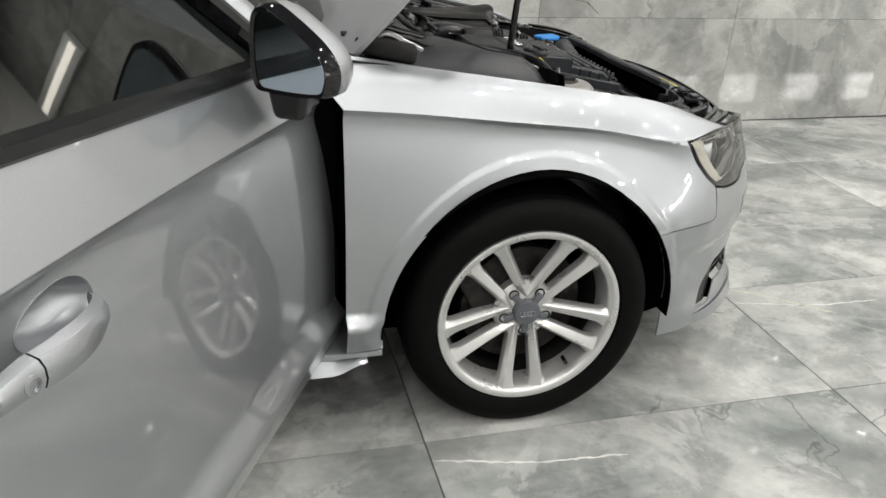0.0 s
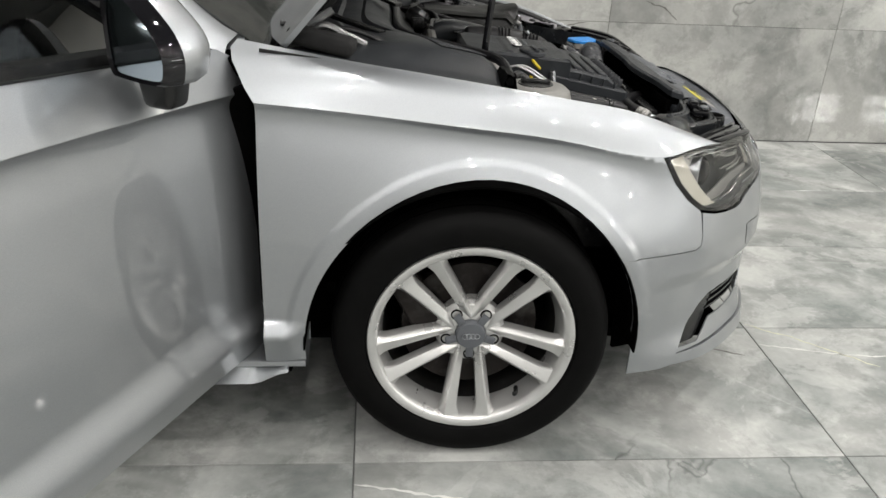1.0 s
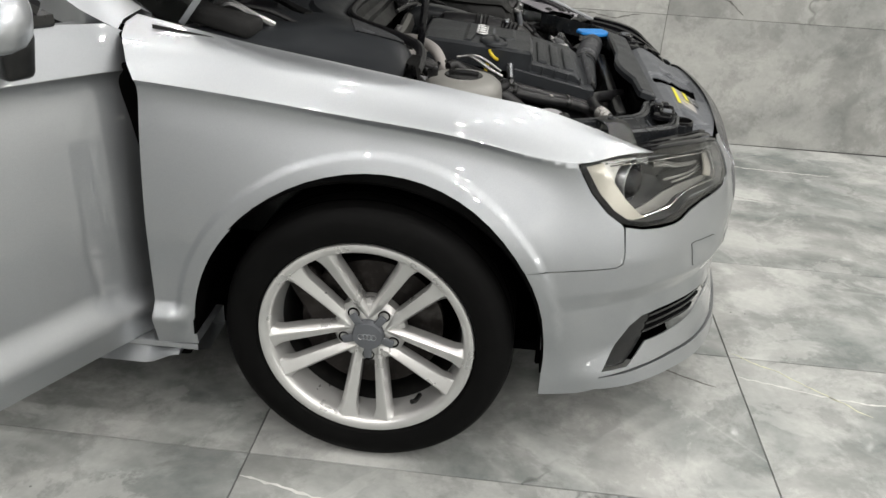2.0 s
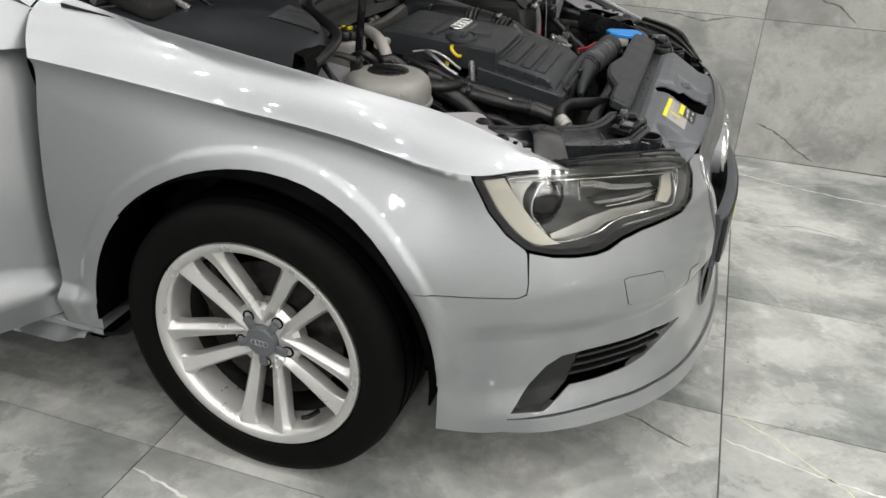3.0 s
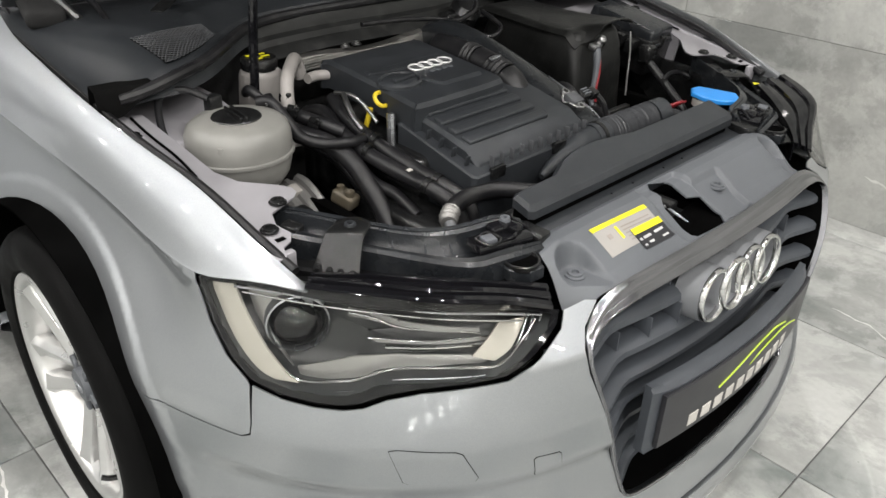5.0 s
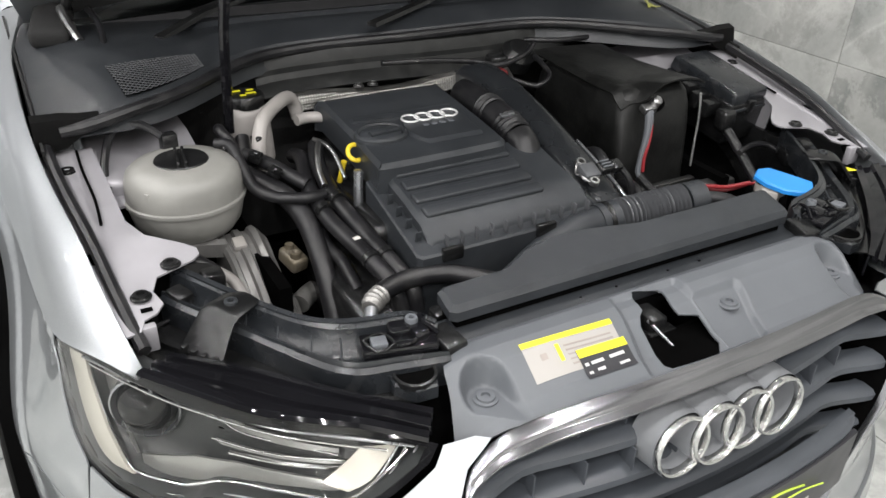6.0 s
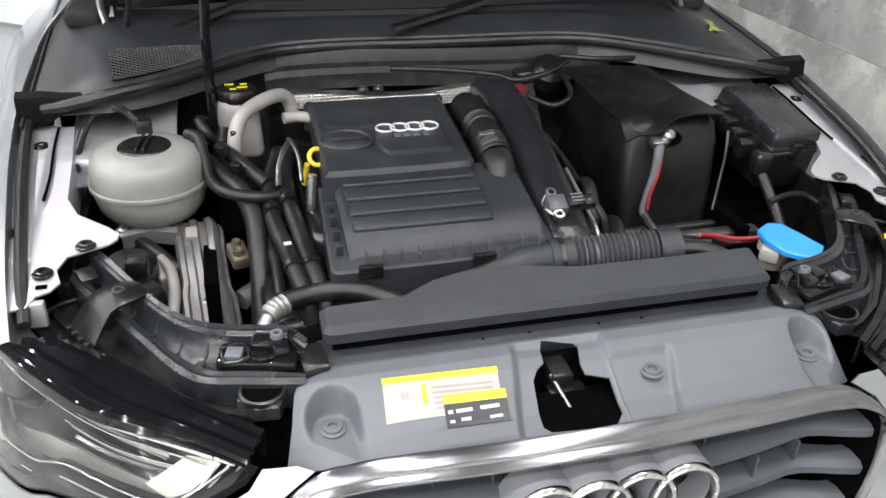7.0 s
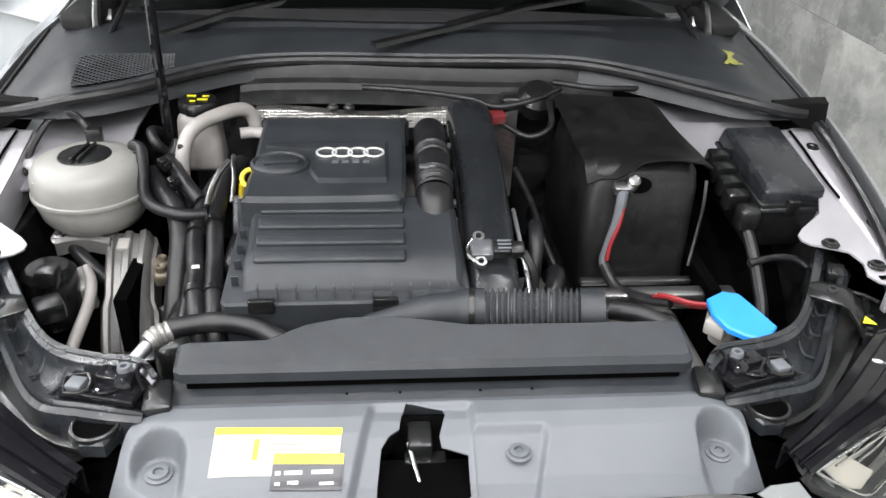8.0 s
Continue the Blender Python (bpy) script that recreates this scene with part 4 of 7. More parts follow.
    strip("chrome_strip", [(0.4948, 0.7040), (0.6148, 0.7045), (0.70, 0.701), (0.787, 0.6925), (0.86, 0.679), (0.9342, 0.664)], -0.012, 0.0015, CHROME)
    for ds in (0.0, 0.012, 0.028):
        strip("end_bar", [(0.948 + ds, 0.660), (0.925 + ds, 0.637), (0.900 + ds, 0.617)], -0.024, 0.0016, SATIN)
    # projector: dark glass ball in a bright ring, in a shaded cup
    at = skin(0.574, 0.658, -0.044)
    m = Matrix.Translation(Vector(at)) @ Vector((0.86, -0.50, 0.05)).to_track_quat("Z", "Y").to_matrix().to_4x4()
    part("projector_ring", mm(Geo().lathe([(0.044, -0.03), (0.0445, 0.000), (0.0440, 0.005), (0.0415, 0.006), (0.040, 0.002), (0.0385, -0.012)], m, 36, close=False)), SATIN, hous)
    part("projector_lens", mm(Geo().lathe([(0.0388, -0.012), (0.036, 0.002), (0.030, 0.012), (0.021, 0.019), (0.010, 0.0225), (0.0005, 0.0235)], m, 36, close=False)), GLOSS_BLACK, hous)
    # ribbed gloss-black top of the lamp body behind the cover's upper edge
    front = [tuple(skin(s, z, -0.002)) for s, z in [(0.60, 0.7285), (0.697, 0.7265), (0.785, 0.7175), (0.895, 0.6955), (0.985, 0.671)]]
    back = [(0.50, -0.655, 0.712), (0.575, -0.575, 0.712), (0.635, -0.510, 0.705), (0.685, -0.450, 0.698), (0.715, -0.405, 0.690)]
    rows = []
    for t, dz in ((0, 0), (0.06, 0.003), (0.18, 0.003), (0.22, -0.004), (0.42, -0.004), (0.46, 0.002), (0.58, 0.002), (0.62, -0.006), (0.86, -0.006), (0.9, 0.0), (1.0, 0.0), (1.0, -0.04)):
        row = [Vector(a).lerp(Vector(b), t) + Vector((0, 0, dz)) for a, b in zip(front, back)]
        fine = []
        for k in range(len(row) - 1):
            p = [row[max(k - 1, 0)], row[k], row[k + 1], row[min(k + 2, len(row) - 1)]]
            for j in range(4):
                u = j / 4
                fine.append(0.5 * (2 * p[1] + (p[2] - p[0]) * u + (2 * p[0] - 5 * p[1] + 4 * p[2] - p[3]) * u * u + (3 * p[1] - p[0] - 3 * p[2] + p[3]) * u**3))
        rows.append(fine + [row[-1]])
    part("lamp_body", mm(Geo().loft(rows[::-1], 0.003)), GLOSS_BLACK, hous)
    return hous


headlight(False)
headlight(True)

# ---- sill, rear body, cabin ----
sill = Geo()
rows = []
for x in np.linspace(-2.25, -0.368, 24):
    rows.append([(x, -0.70, 0.215), (x, -0.80, 0.212), (x, -0.848, 0.240), (x, -0.862, 0.2485), (x, -0.866, 0.253), (x, -0.865, 0.264), (x, -0.860, 0.2665), (x, -0.70, 0.2665)])
sill.loft(rows, closed=True)
part("sill", sill, PAINT, car)
part("sill", sill.mirrored(), PAINT, car)
rows = []
for x in np.linspace(-0.66, -0.405, 14):
    zl = 0.2175 + 0.029 * float(step01(-0.485, -0.405, x))
    rows.append([(x, -0.80, zl - 0.004), (x, -0.872, zl - 0.003), (x, -0.882, zl), (x, -0.876, zl + 0.006), (x, -0.855, max(0.247, zl + 0.008)), (x, -0.80, 0.247)])
part("jacking_cover", Geo().loft(rows, closed=True), PAINT, car, "pale flared cover below the sill")
body_rear = [(-1.52, 0.27), (-1.52, float(crease_z(-1.52)) + 0.06)] + [(s, float(crease_z(s)) + 0.06) for s in np.linspace(-1.7, -3.3, 14)] + [(-3.3, 0.30), (-3.0, 0.30)]
body_rear += [(-2.637 + 0.36 * math.cos(radians(a)), 0.307 + 0.36 * math.sin(radians(a))) for a in range(180, -1, -10)]
rear_sheet = sheet_data(body_rear, skin, 0.003, 0.05)
part("rear_side_panel", sheet_mesh("rear_side_panel", rear_sheet), PAINT, car)
part("rear_side_panel", sheet_mesh("rear_side_panel", rear_sheet, flip=True), PAINT, car)
door_l = sheet_data([(-0.458, 0.27), (-0.458, float(crease_z(-0.458)))] + [(s, float(crease_z(s)) + 0.06) for s in np.linspace(-0.55, -1.51, 14)] + [(-1.51, 0.27)], skin, 0.003, 0.04)
part("front_door", sheet_mesh("front_door", door_l, flip=True), PAINT, car)
# roof, pillars, glass as a loft over the cabin
arc = [(-0.44, 0.93, 0.66), (-0.62, 1.05, 0.63), (-0.88, 1.22, 0.60), (-1.12, 1.345, 0.57), (-1.40, 1.405, 0.555), (-1.9, 1.415, 0.55), (-2.4, 1.37, 0.545), (-2.75, 1.22, 0.56), (-3.0, 1.06, 0.60), (-3.12, 0.995, 0.64)]
ax = [-q[0] for q in arc]
roof_z, roof_w = spline(ax, [q[1] for q in arc]), spline(ax, [q[2] for q in arc])


def top_row(x, n=25, w=1.0, dz=0.0):
    hw, zz = float(roof_w(-x)) * w, float(roof_z(-x)) + dz
    return [(x - 0.10 * (1 - (2 * k / (n - 1) - 1) ** 2) * -1 if x > -1.0 else x, hw * (2 * k / (n - 1) - 1), zz - 0.045 * (2 * k / (n - 1) - 1) ** 2) for k in range(n)]


xs = np.linspace(-1.16, -2.42, 18)
part("roof", Geo().loft([top_row(x) for x in xs], 0.02), PAINT, car)
ws = part("windscreen", Geo().loft([top_row(x, w=0.985) for x in np.linspace(-0.44, -1.15, 14)], 0.004), SCREEN, car, "dark tinted windscreen")
ws.visible_shadow = False
part("rear_window", Geo().loft([top_row(x, w=0.985) for x in np.linspace(-2.43, -3.1, 8)], 0.004), SCREEN, car)
part("boot_lid", Geo().loft([[(x, y, 0.995 - 0.05 * (y / 0.7) ** 2 - (0.12 if x < -3.40 else 0)) for y in np.linspace(-0.70, 0.70, 15)] for x in (-3.1, -3.25, -3.39, -3.44)], 0.01), PAINT, car)
part("rear_bumper", Geo().loft([[(-3.44 + 0.05 * abs(y / 0.72) ** 3 * 3, y, z) for y in np.linspace(-0.74, 0.74, 17)] for z in (0.90, 0.7, 0.5, 0.3)], 0.01), PAINT, car)
for flip in (0, 1):
    pil = Geo()
    rows = []
    foot = [(-0.490, -0.640, 0.915), (-0.500, -0.664, 0.928), (-0.514, -0.716, 0.917), (-0.516, -0.742, 0.902), (-0.520, -0.720, 0.868), (-0.500, -0.650, 0.868)]
    for x in np.linspace(-0.50, -1.20, 20):
        w, z = float(roof_w(-x)), float(roof_z(-x)) - 0.045
        row = [(x, -w + 0.035, z + 0.004), (x + 0.004, -w - 0.01, z + 0.010), (x, -w - 0.05, z - 0.008), (x - 0.02, -w - 0.085, z - 0.05), (x - 0.05, -w - 0.08, z - 0.10), (x - 0.06, -w, z - 0.09)]
        k = float(step01(-0.50, -0.66, x))
        rows.append([tuple((1 - k) * (a + d) + k * c for a, d, c in zip(q, (x + 0.50, 0, -(x + 0.50) * 0.5), r)) for q, r in zip(foot, row)])
    pil.loft(rows, closed=True)
    part("a_pillar", pil.mirrored() if flip else pil, PAINT, car)
    side = Geo()
    rows = []
    for x in np.linspace(-1.20, -3.1, 20):
        w, z = float(roof_w(-x)), float(roof_z(-x)) - 0.045
        rows.append([(x, -w + 0.02, z + 0.005), (x, -w - 0.03, z - 0.01), (x, -w - 0.05, z - 0.05), (x, -w - 0.01, z - 0.05)])
    side.loft(rows, closed=True)
    part("roof_rail", side.mirrored() if flip else side, PAINT, car)
    win = Geo()
    rows = []
    for x in np.linspace(-1.56 if not flip else -0.75, -2.9, 14):
        w, z = float(roof_w(-x)), float(roof_z(-x)) - 0.085
        zb = float(crease_z(x)) + 0.055
        rows.append([(x, -w - 0.045, max(z, zb + 0.01)), (x, -0.79, zb)])
    win.loft(rows, 0.004)
    part("side_window", win.mirrored() if flip else win, SCREEN, car)
# Near-black instead of body paint: the door gap's shade is in the colour.
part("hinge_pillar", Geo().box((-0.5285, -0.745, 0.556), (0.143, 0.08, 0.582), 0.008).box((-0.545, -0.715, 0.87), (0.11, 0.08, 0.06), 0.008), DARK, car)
part("b_pillar", Geo().box((-1.50, -0.745, 0.83), (0.12, 0.07, 1.10), 0.01, taper=(1, 1), shear=(0, 0.10)), GLOSS_BLACK, car)
part("cabin_floor", Geo().box((-1.65, 0, 0.26), (2.4, 1.50, 0.05), 0.01), FABRIC, car)
part("dashboard", Geo().box((-0.76, 0, 0.80), (0.46, 1.36, 0.30), 0.06, 4, taper=(0.8, 0.98)), FABRIC, car)
for y in (-0.37, 0.37):
    seat = part("seat", Geo().box((-1.65, y, 0.48), (0.52, 0.50, 0.16), 0.05, 4), FABRIC, car)
    part("backrest", Geo().box((-1.95, y, 0.82), (0.14, 0.48, 0.62), 0.05, 4, rot=(0, -16, 0)), FABRIC, seat)
    part("headrest", Geo().box((-2.06, y, 1.20), (0.10, 0.27, 0.17), 0.04, 4, rot=(0, -12, 0)), FABRIC, seat)
part("steering_wheel", Geo().tube([(-1.14 + 0.03 * math.sin(a), 0.37 + 0.18 * math.cos(a), 0.90 + 0.17 * math.sin(a)) for a in np.linspace(0, 2 * math.pi, 25)], 0.015, 8, 2), BLACK, car)

# ---- the open front door ----
HINGE, OPEN = Vector((-0.526, -0.830, 0)), 62.0
door_m = Matrix.Translation(HINGE) @ pose(0, 0, 0, 0, 0, OPEN) @ Matrix.Translation(-HINGE)
W0, W1 = 0.932, 0.990


def sill_z(x):
    return W0 + (W1 - W0) * min(max((-x - 0.62) / 0.9, 0), 1)


top = [(-0.447, 0.50), (-0.432, 0.60), (-0.408, 0.70), (-0.392, 0.78), (-0.400, 0.85), (-0.425, 0.892), (-0.475, 0.918)] + [(x, sill_z(x)) for x in np.linspace(-0.60, -1.50, 12)]
outline = [(-1.50, 0.268), (-0.458, 0.268)] + top
fold = [(s, float(crease_z(PX(s)))) for s in np.linspace(-0.405, -1.492, 116)]
HX, HZ = -1.318, 0.802
bowl_rim = [(HX + 0.066 * math.cos(a), HZ + 0.034 * math.sin(a) * (1 + 0.15 * math.cos(a))) for a in np.linspace(0, 2 * math.pi, 41)[:-1]]
outer = sheet_data(outline, skin, 0.004, 0.009, (bowl_rim,), lines=([(s, z - 0.0016) for s, z in fold], [(s, z + 0.0016) for s, z in fold]))
door = part("front_door", sheet_mesh("front_door", outer), PAINT, car, "silver front door, standing open")
door.matrix_basis = door_m


def door_part(name, geo, mat, label="", angle=35):
    ob = part(name, geo, mat, door, label, angle)
    ob.matrix_parent_inverse = Matrix()
    return ob


inner = sheet_data([(-1.47, 0.30), (-0.50, 0.30), (-0.50, 0.86), (-0.60, 0.92), (-1.47, 0.95)], lambda s, z: skin(s, z, -0.085), 0.01, 0.05)
door_part("inner_panel", sheet_mesh("inner_panel", inner), FABRIC)
rim = resample([(-1.495, 0.272), (-0.463, 0.272), (-0.452, 0.50), (-0.413, 0.70), (-0.397, 0.78), (-0.405, 0.85), (-0.48, 0.916), (-1.495, 0.97)], 0.03)
cc = np.array((-0.98, 0.6))
rows = []
for s, z in rim:
    q = cc + (np.array((s, z)) - cc) * 0.985
    rows.append([tuple(skin(s, z, -0.003)), tuple(skin(q[0], q[1], -0.03)), tuple(skin(q[0], q[1], -0.085))])
door_part("door_shut_face", Geo().loft(rows + rows[:1]), PAINT)
# window, frame and waist rail
g = Geo()
rows = []
for x in np.linspace(-0.64, -1.50, 16):
    zt = min(0.985 + (-x - 0.64) * 0.72, 1.36)
    rows.append([(x, -0.775 + (zt - 0.95) * 0.36, zt), (x, -0.775, sill_z(x))])
g.loft(rows, 0.004)
pane = door_part("door_window", g, SCREEN, "dark tinted door window")
pane.visible_shadow = False
strip = [(x, float(skin(x, sill_z(x))[1]) - 0.004, sill_z(x) + 0.006) for x in np.linspace(-0.58, -1.50, 14)]
g = Geo().loft([[(x, y, z - 0.010), (x, y - 0.006, z - 0.004), (x, y - 0.004, z + 0.012), (x, y + 0.025, z + 0.016), (x, y + 0.03, z - 0.01)] for x, y, z in strip], closed=True)
door_part("waist_rail", g, BLACK)
frame_pts = [(-0.60, -0.785, 0.955), (-0.70, -0.76, 1.03), (-0.90, -0.70, 1.18), (-1.12, -0.645, 1.33), (-1.30, -0.615, 1.385), (-1.50, -0.61, 1.395)]
door_part("window_frame", Geo().tube(frame_pts, 0.022, 10, 6), GLOSS_BLACK)
door_part("window_frame", Geo().tube([(-1.50, -0.61, 1.395), (-1.50, -0.70, 1.15), (-1.50, -0.79, 0.98)], 0.024, 10, 4), GLOSS_BLACK)
# mirror: shell, bezel, glass, foot
m = pose(-0.772, -0.921, 0.999, 0, 0, -16)
foot = Geo().box((-0.708, -0.878, 0.912), (0.052, 0.055, 0.080), 0.012, 3, taper=(1.2, 1.5))
mirror = door_part("door_mirror", foot, BLACK, "silver door mirror with dark bezel")
face = smooth_poly([(-0.072, -0.056), (-0.079, 0.0), (-0.074, 0.055), (-0.058, 0.074), (-0.030, 0.070), (0.045, 0.026), (0.074, -0.008), (0.074, -0.040), (0.055, -0.058), (-0.04, -0.064)], 4)
rows = [[(-0.030, y * f, z * f) for y, z in face] for f in (0.90,)] + [[(d, y * f, z * f) for y, z in face] for d, f in ((-0.034, 0.97), (-0.024, 1.03), (0.0, 1.05))]
g = Geo()
g.add([tuple(m @ Vector((x, -y, z))) for r in rows for x, y, z in r], [(i * len(face) + j, i * len(face) + (j + 1) % len(face), (i + 1) * len(face) + (j + 1) % len(face), (i + 1) * len(face) + j) for i in range(len(rows) - 1) for j in range(len(face))])
b = part("mirror_bezel", g, GLOSS_BLACK, door)
rows = [[(d, y * f, z * f) for y, z in face] for d, f in ((0.0, 1.05), (0.025, 1.03), (0.048, 0.92), (0.064, 0.70), (0.074, 0.35), (0.077, 0.02))]
g = Geo()
g.add([tuple(m @ Vector((x, -y, z))) for r in rows for x, y, z in r], [(i * len(face) + j, i * len(face) + (j + 1) % len(face), (i + 1) * len(face) + (j + 1) % len(face), (i + 1) * len(face) + j) for i in range(len(rows) - 1) for j in range(len(face))])
s_ = part("mirror_shell", g, PAINT, door)
g = Geo().add([tuple(m @ Vector((-0.0285, -y * 0.93, z * 0.93))) for y, z in face], [tuple(range(len(face)))])
gl = part("mirror_glass", g, MIRROR, door)
for ob in (b, s_, gl):
    ob.matrix_parent_inverse = Matrix()
# handle: bowl and grip
bowl = Geo().loft([[tuple(skin(HX + (p[0] - HX) * f, HZ + (p[1] - HZ) * f, 0.001 - d)) for p in bowl_rim] for f, d in ((1.02, -0.001), (1.0, 0.002), (0.95, 0.012), (0.82, 0.026), (0.6, 0.036), (0.3, 0.041), (0.02, 0.042))], closed=True)
door_part("handle_recess", bowl, PAINT, "deep rounded grip recess")
GX, GZ = -1.363, 0.789


def grip(t0, t1, n):
    rows = []
    for t in np.linspace(t0, t1, n):
        a = max(math.sin(math.pi * min(max(t, 0.0), 1.0)), 0.0)
        x = GX + 0.108 - 0.216 * t
        base = float(skin(x, GZ)[1])
        out, hgt = base - 0.006 - 0.040 * max(a, 0.72 * (t > 0.5)) ** 0.55, 0.0145 + 0.008 * a
        zc = GZ + 0.010 * (t - 0.3)
        rows.append([(x, out - 0.004, zc + hgt * 0.8), (x, out - 0.010, zc + hgt * 0.35), (x, out - 0.011, zc - hgt * 0.3), (x, out - 0.006, zc - hgt * 0.95), (x, out + 0.010, zc - hgt), (x, out + 0.014, zc), (x, out + 0.010, zc + hgt)])
    return Geo().loft(rows, 0.0, closed=True)


handle = door_part("door_handle", grip(0.0, 0.70, 18), PAINT, "silver grip handle over a deep recess")
g = grip(0.712, 1.0, 10)
n_end = len(g.v)
g.f += [tuple(range(7)), tuple(range(n_end - 7, n_end))[::-1]]
door_part("handle_end", g, PAINT)
kx = GX + 0.108 - 0.216 * 0.80
door_part("key_barrel", Geo().lathe([(0.011, -0.004), (0.011, 0.003), (0.008, 0.004), (0.0075, 0.002), (0.0005, 0.002)], pose(kx, float(skin(kx, GZ)[1]) - 0.049, GZ + 0.003, 90, 0, -4), 20, close=False), SATIN)

# ---- the open bonnet ----
BONNET_ANGLE = 50.0
bon = Matrix.Translation((-0.41, 0, 0.915)) @ pose(0, 0, 0, 0, -BONNET_ANGLE, 0)
hood_u = np.linspace(0, 1.02, 22)


def bonnet_row(u, dz=0.0, inset=0.0):
    hw = float(np.interp(u, [0, 0.15, 0.5, 0.9, 0.98, 1.02], [0.70, 0.735, 0.73, 0.62, 0.48, 0.40])) - inset
    row = []
    for v in np.linspace(-1, 1, 25):
        lead = 0.06 * (1 - v * v) * (1 if u > 0.9 else 0)
        row.append(tuple(bon @ Vector((u + lead - 0.08 * (1 - v * v) * (u < 0.02), hw * v, 0.055 * (1 - abs(v) ** 2.2) - 0.05 * max(u - 0.7, 0) ** 1.5 + 0.012 * (abs(abs(v) - 0.72) < 0.06) + dz))))
    return row


bonnet = part("bonnet", Geo().loft([bonnet_row(u) for u in hood_u][::-1], 0.012), PAINT, car, "open bonnet, silver outside with dark lining inside")
part("bonnet_lining", Geo().loft([bonnet_row(u, -0.022, 0.10) for u in hood_u[1:-2]][::-1], 0.012), FELT, bonnet)
for y in (-0.60, 0.60):
    g = Geo().box((-0.36, y * 1.04, 0.875), (0.10, 0.02, 0.05), 0.004, rot=(0, -30, 0)).tube([(-0.40, y * 1.04, 0.87), (-0.37, y * 1.04, 0.93), (-0.31, y * 1.03, 0.975)], 0.010, 8)
    part("bonnet_hinge", g, STEEL, bonnet)
part("prop_rod", Geo().tube([(0.040, -0.437, 0.80), (0.052, -0.434, 0.953), (0.062, -0.429, 1.026), (0.11, -0.41, 1.30), (0.125, -0.405, 1.50)], 0.0085, 10), GLOSS_BLACK, car, "slim black bonnet prop rod")

# ---- wheels ----
def build_wheel():
    """A right-hand wheel about its own centre, its face towards -y; built at the origin."""
    turn = pose(0, 0, 0, 90, 0, 0)
    rim = Geo().lathe([(0.205, -0.19), (0.214, -0.185), (0.214, -0.15), (0.207, -0.12), (0.205, 0.02), (0.214, 0.060), (0.219, 0.074), (0.231, 0.0775), (0.2325, 0.083), (0.2305, 0.0875), (0.2265, 0.0885), (0.2150, 0.0855), (0.2105, 0.081), (0.2070, 0.066), (0.2030, 0.045), (0.1995, 0.024), (0.1985, 0.016)], turn, 96, close=False)
    wheel = part("wheel", rim, ALLOY, None)
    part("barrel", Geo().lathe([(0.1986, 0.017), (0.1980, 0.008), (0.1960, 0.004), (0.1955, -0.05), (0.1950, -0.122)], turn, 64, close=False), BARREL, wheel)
    # Added near-black disc closing the wheel: shade between the spokes.
    part("spoke_gap_shade", Geo().lathe([(0.1945, -0.118), (0.02, -0.116)], turn, 48, close=False), DARK, wheel)
    prof = [(0.2120, -0.11), (0.222, -0.122), (0.262, -0.126), (0.293, -0.118), (0.306, -0.105), (0.3105, -0.085), (0.312, -0.04), (0.312, 0.0), (0.312, 0.035), (0.3105, 0.070), (0.305, 0.088), (0.294, 0.100), (0.276, 0.107), (0.255, 0.107), (0.238, 0.101), (0.2335, 0.092), (0.2305, 0.0805), (0.216, 0.074)]
    part("tyre", Geo().lathe(prof, pose(0, 0.01, 0, 90, 0, 0), 96, close=False), TYRE, wheel)
    # Tread grooves are thin near-black bands, their shade put into the colour.
    tread = Geo()
    for z0 in (-0.075, -0.03, 0.015, 0.058):
        tread.lathe([(0.3122, z0 - 0.004), (0.3128, z0 - 0.0035), (0.3128, z0 + 0.0035), (0.3122, z0 + 0.004)], pose(0, 0.01, 0, 90, 0, 0), 96, close=False)
    part("tread_groove", tread, DARK, wheel)
    # ten spokes in five pairs, each a ridged bar beside its bolt that flares into the rim
    for k in range(5):
        for sgn in (-1, 1):
            mid = radians(-90 + 72 * k)
            u, v = Vector((math.cos(mid), 0, math.sin(mid))), Vector((-math.sin(mid), 0, math.cos(mid)))
            rows = []
            for r in [0.036 + 0.177 * q / 22 for q in range(23)]:
                t = (r - 0.036) / 0.177
                across = sgn * (0.0215 + 0.0215 * t)
                flare = max(t - 0.80, 0) / 0.20
                w = 0.0118 + 0.0068 * t
                wi, wo = w + 0.009 * flare ** 2.2, w + 0.015 * flare ** 2.2
                a0, a1 = (-wi, wo) if sgn > 0 else (-wo, wi)
                y = -(0.050 + 0.026 * t + 0.007 * t * t)
                c = u * math.sqrt(max(r * r - across * across, 0)) + v * across
                crest = sgn * w * (0.15 + 0.30 * t)
                sect = ((a0 * 0.95, 0.036), (a0, 0.014), (a0 * 0.90, 0.0095), (crest - 0.0022, 0.0004), (crest, 0.0), (crest + 0.0022, 0.0004), (a1 * 0.90, 0.0095), (a1, 0.014), (a1 * 0.95, 0.036))
                rows.append([tuple(c + v * q + Vector((0, y + d, 0))) for q, d in sect])
            part("spoke", Geo().loft(rows, closed=True), ALLOY, wheel, angle=24)
    part("hub_face", Geo().lathe([(0.080, 0.01), (0.079, 0.034), (0.070, 0.045), (0.036, 0.049), (0.033, 0.040)], turn, 40, close=False), ALLOY, wheel)
    star = Geo().lathe([(0.0345, 0.04), (0.0345, 0.058), (0.031, 0.0635), (0.010, 0.065), (0.0005, 0.065)], turn, 40, close=False)
    for k in range(5):
        a = radians(-90 + 72 * k)
        star.box((0.042 * math.cos(a), -0.055, 0.042 * math.sin(a)), (0.034, 0.008, 0.018), 0.003, rot=(0, -math.degrees(a), 0))
    cap = part("centre_cap", star, GREY, wheel, "grey star-shaped centre cap")
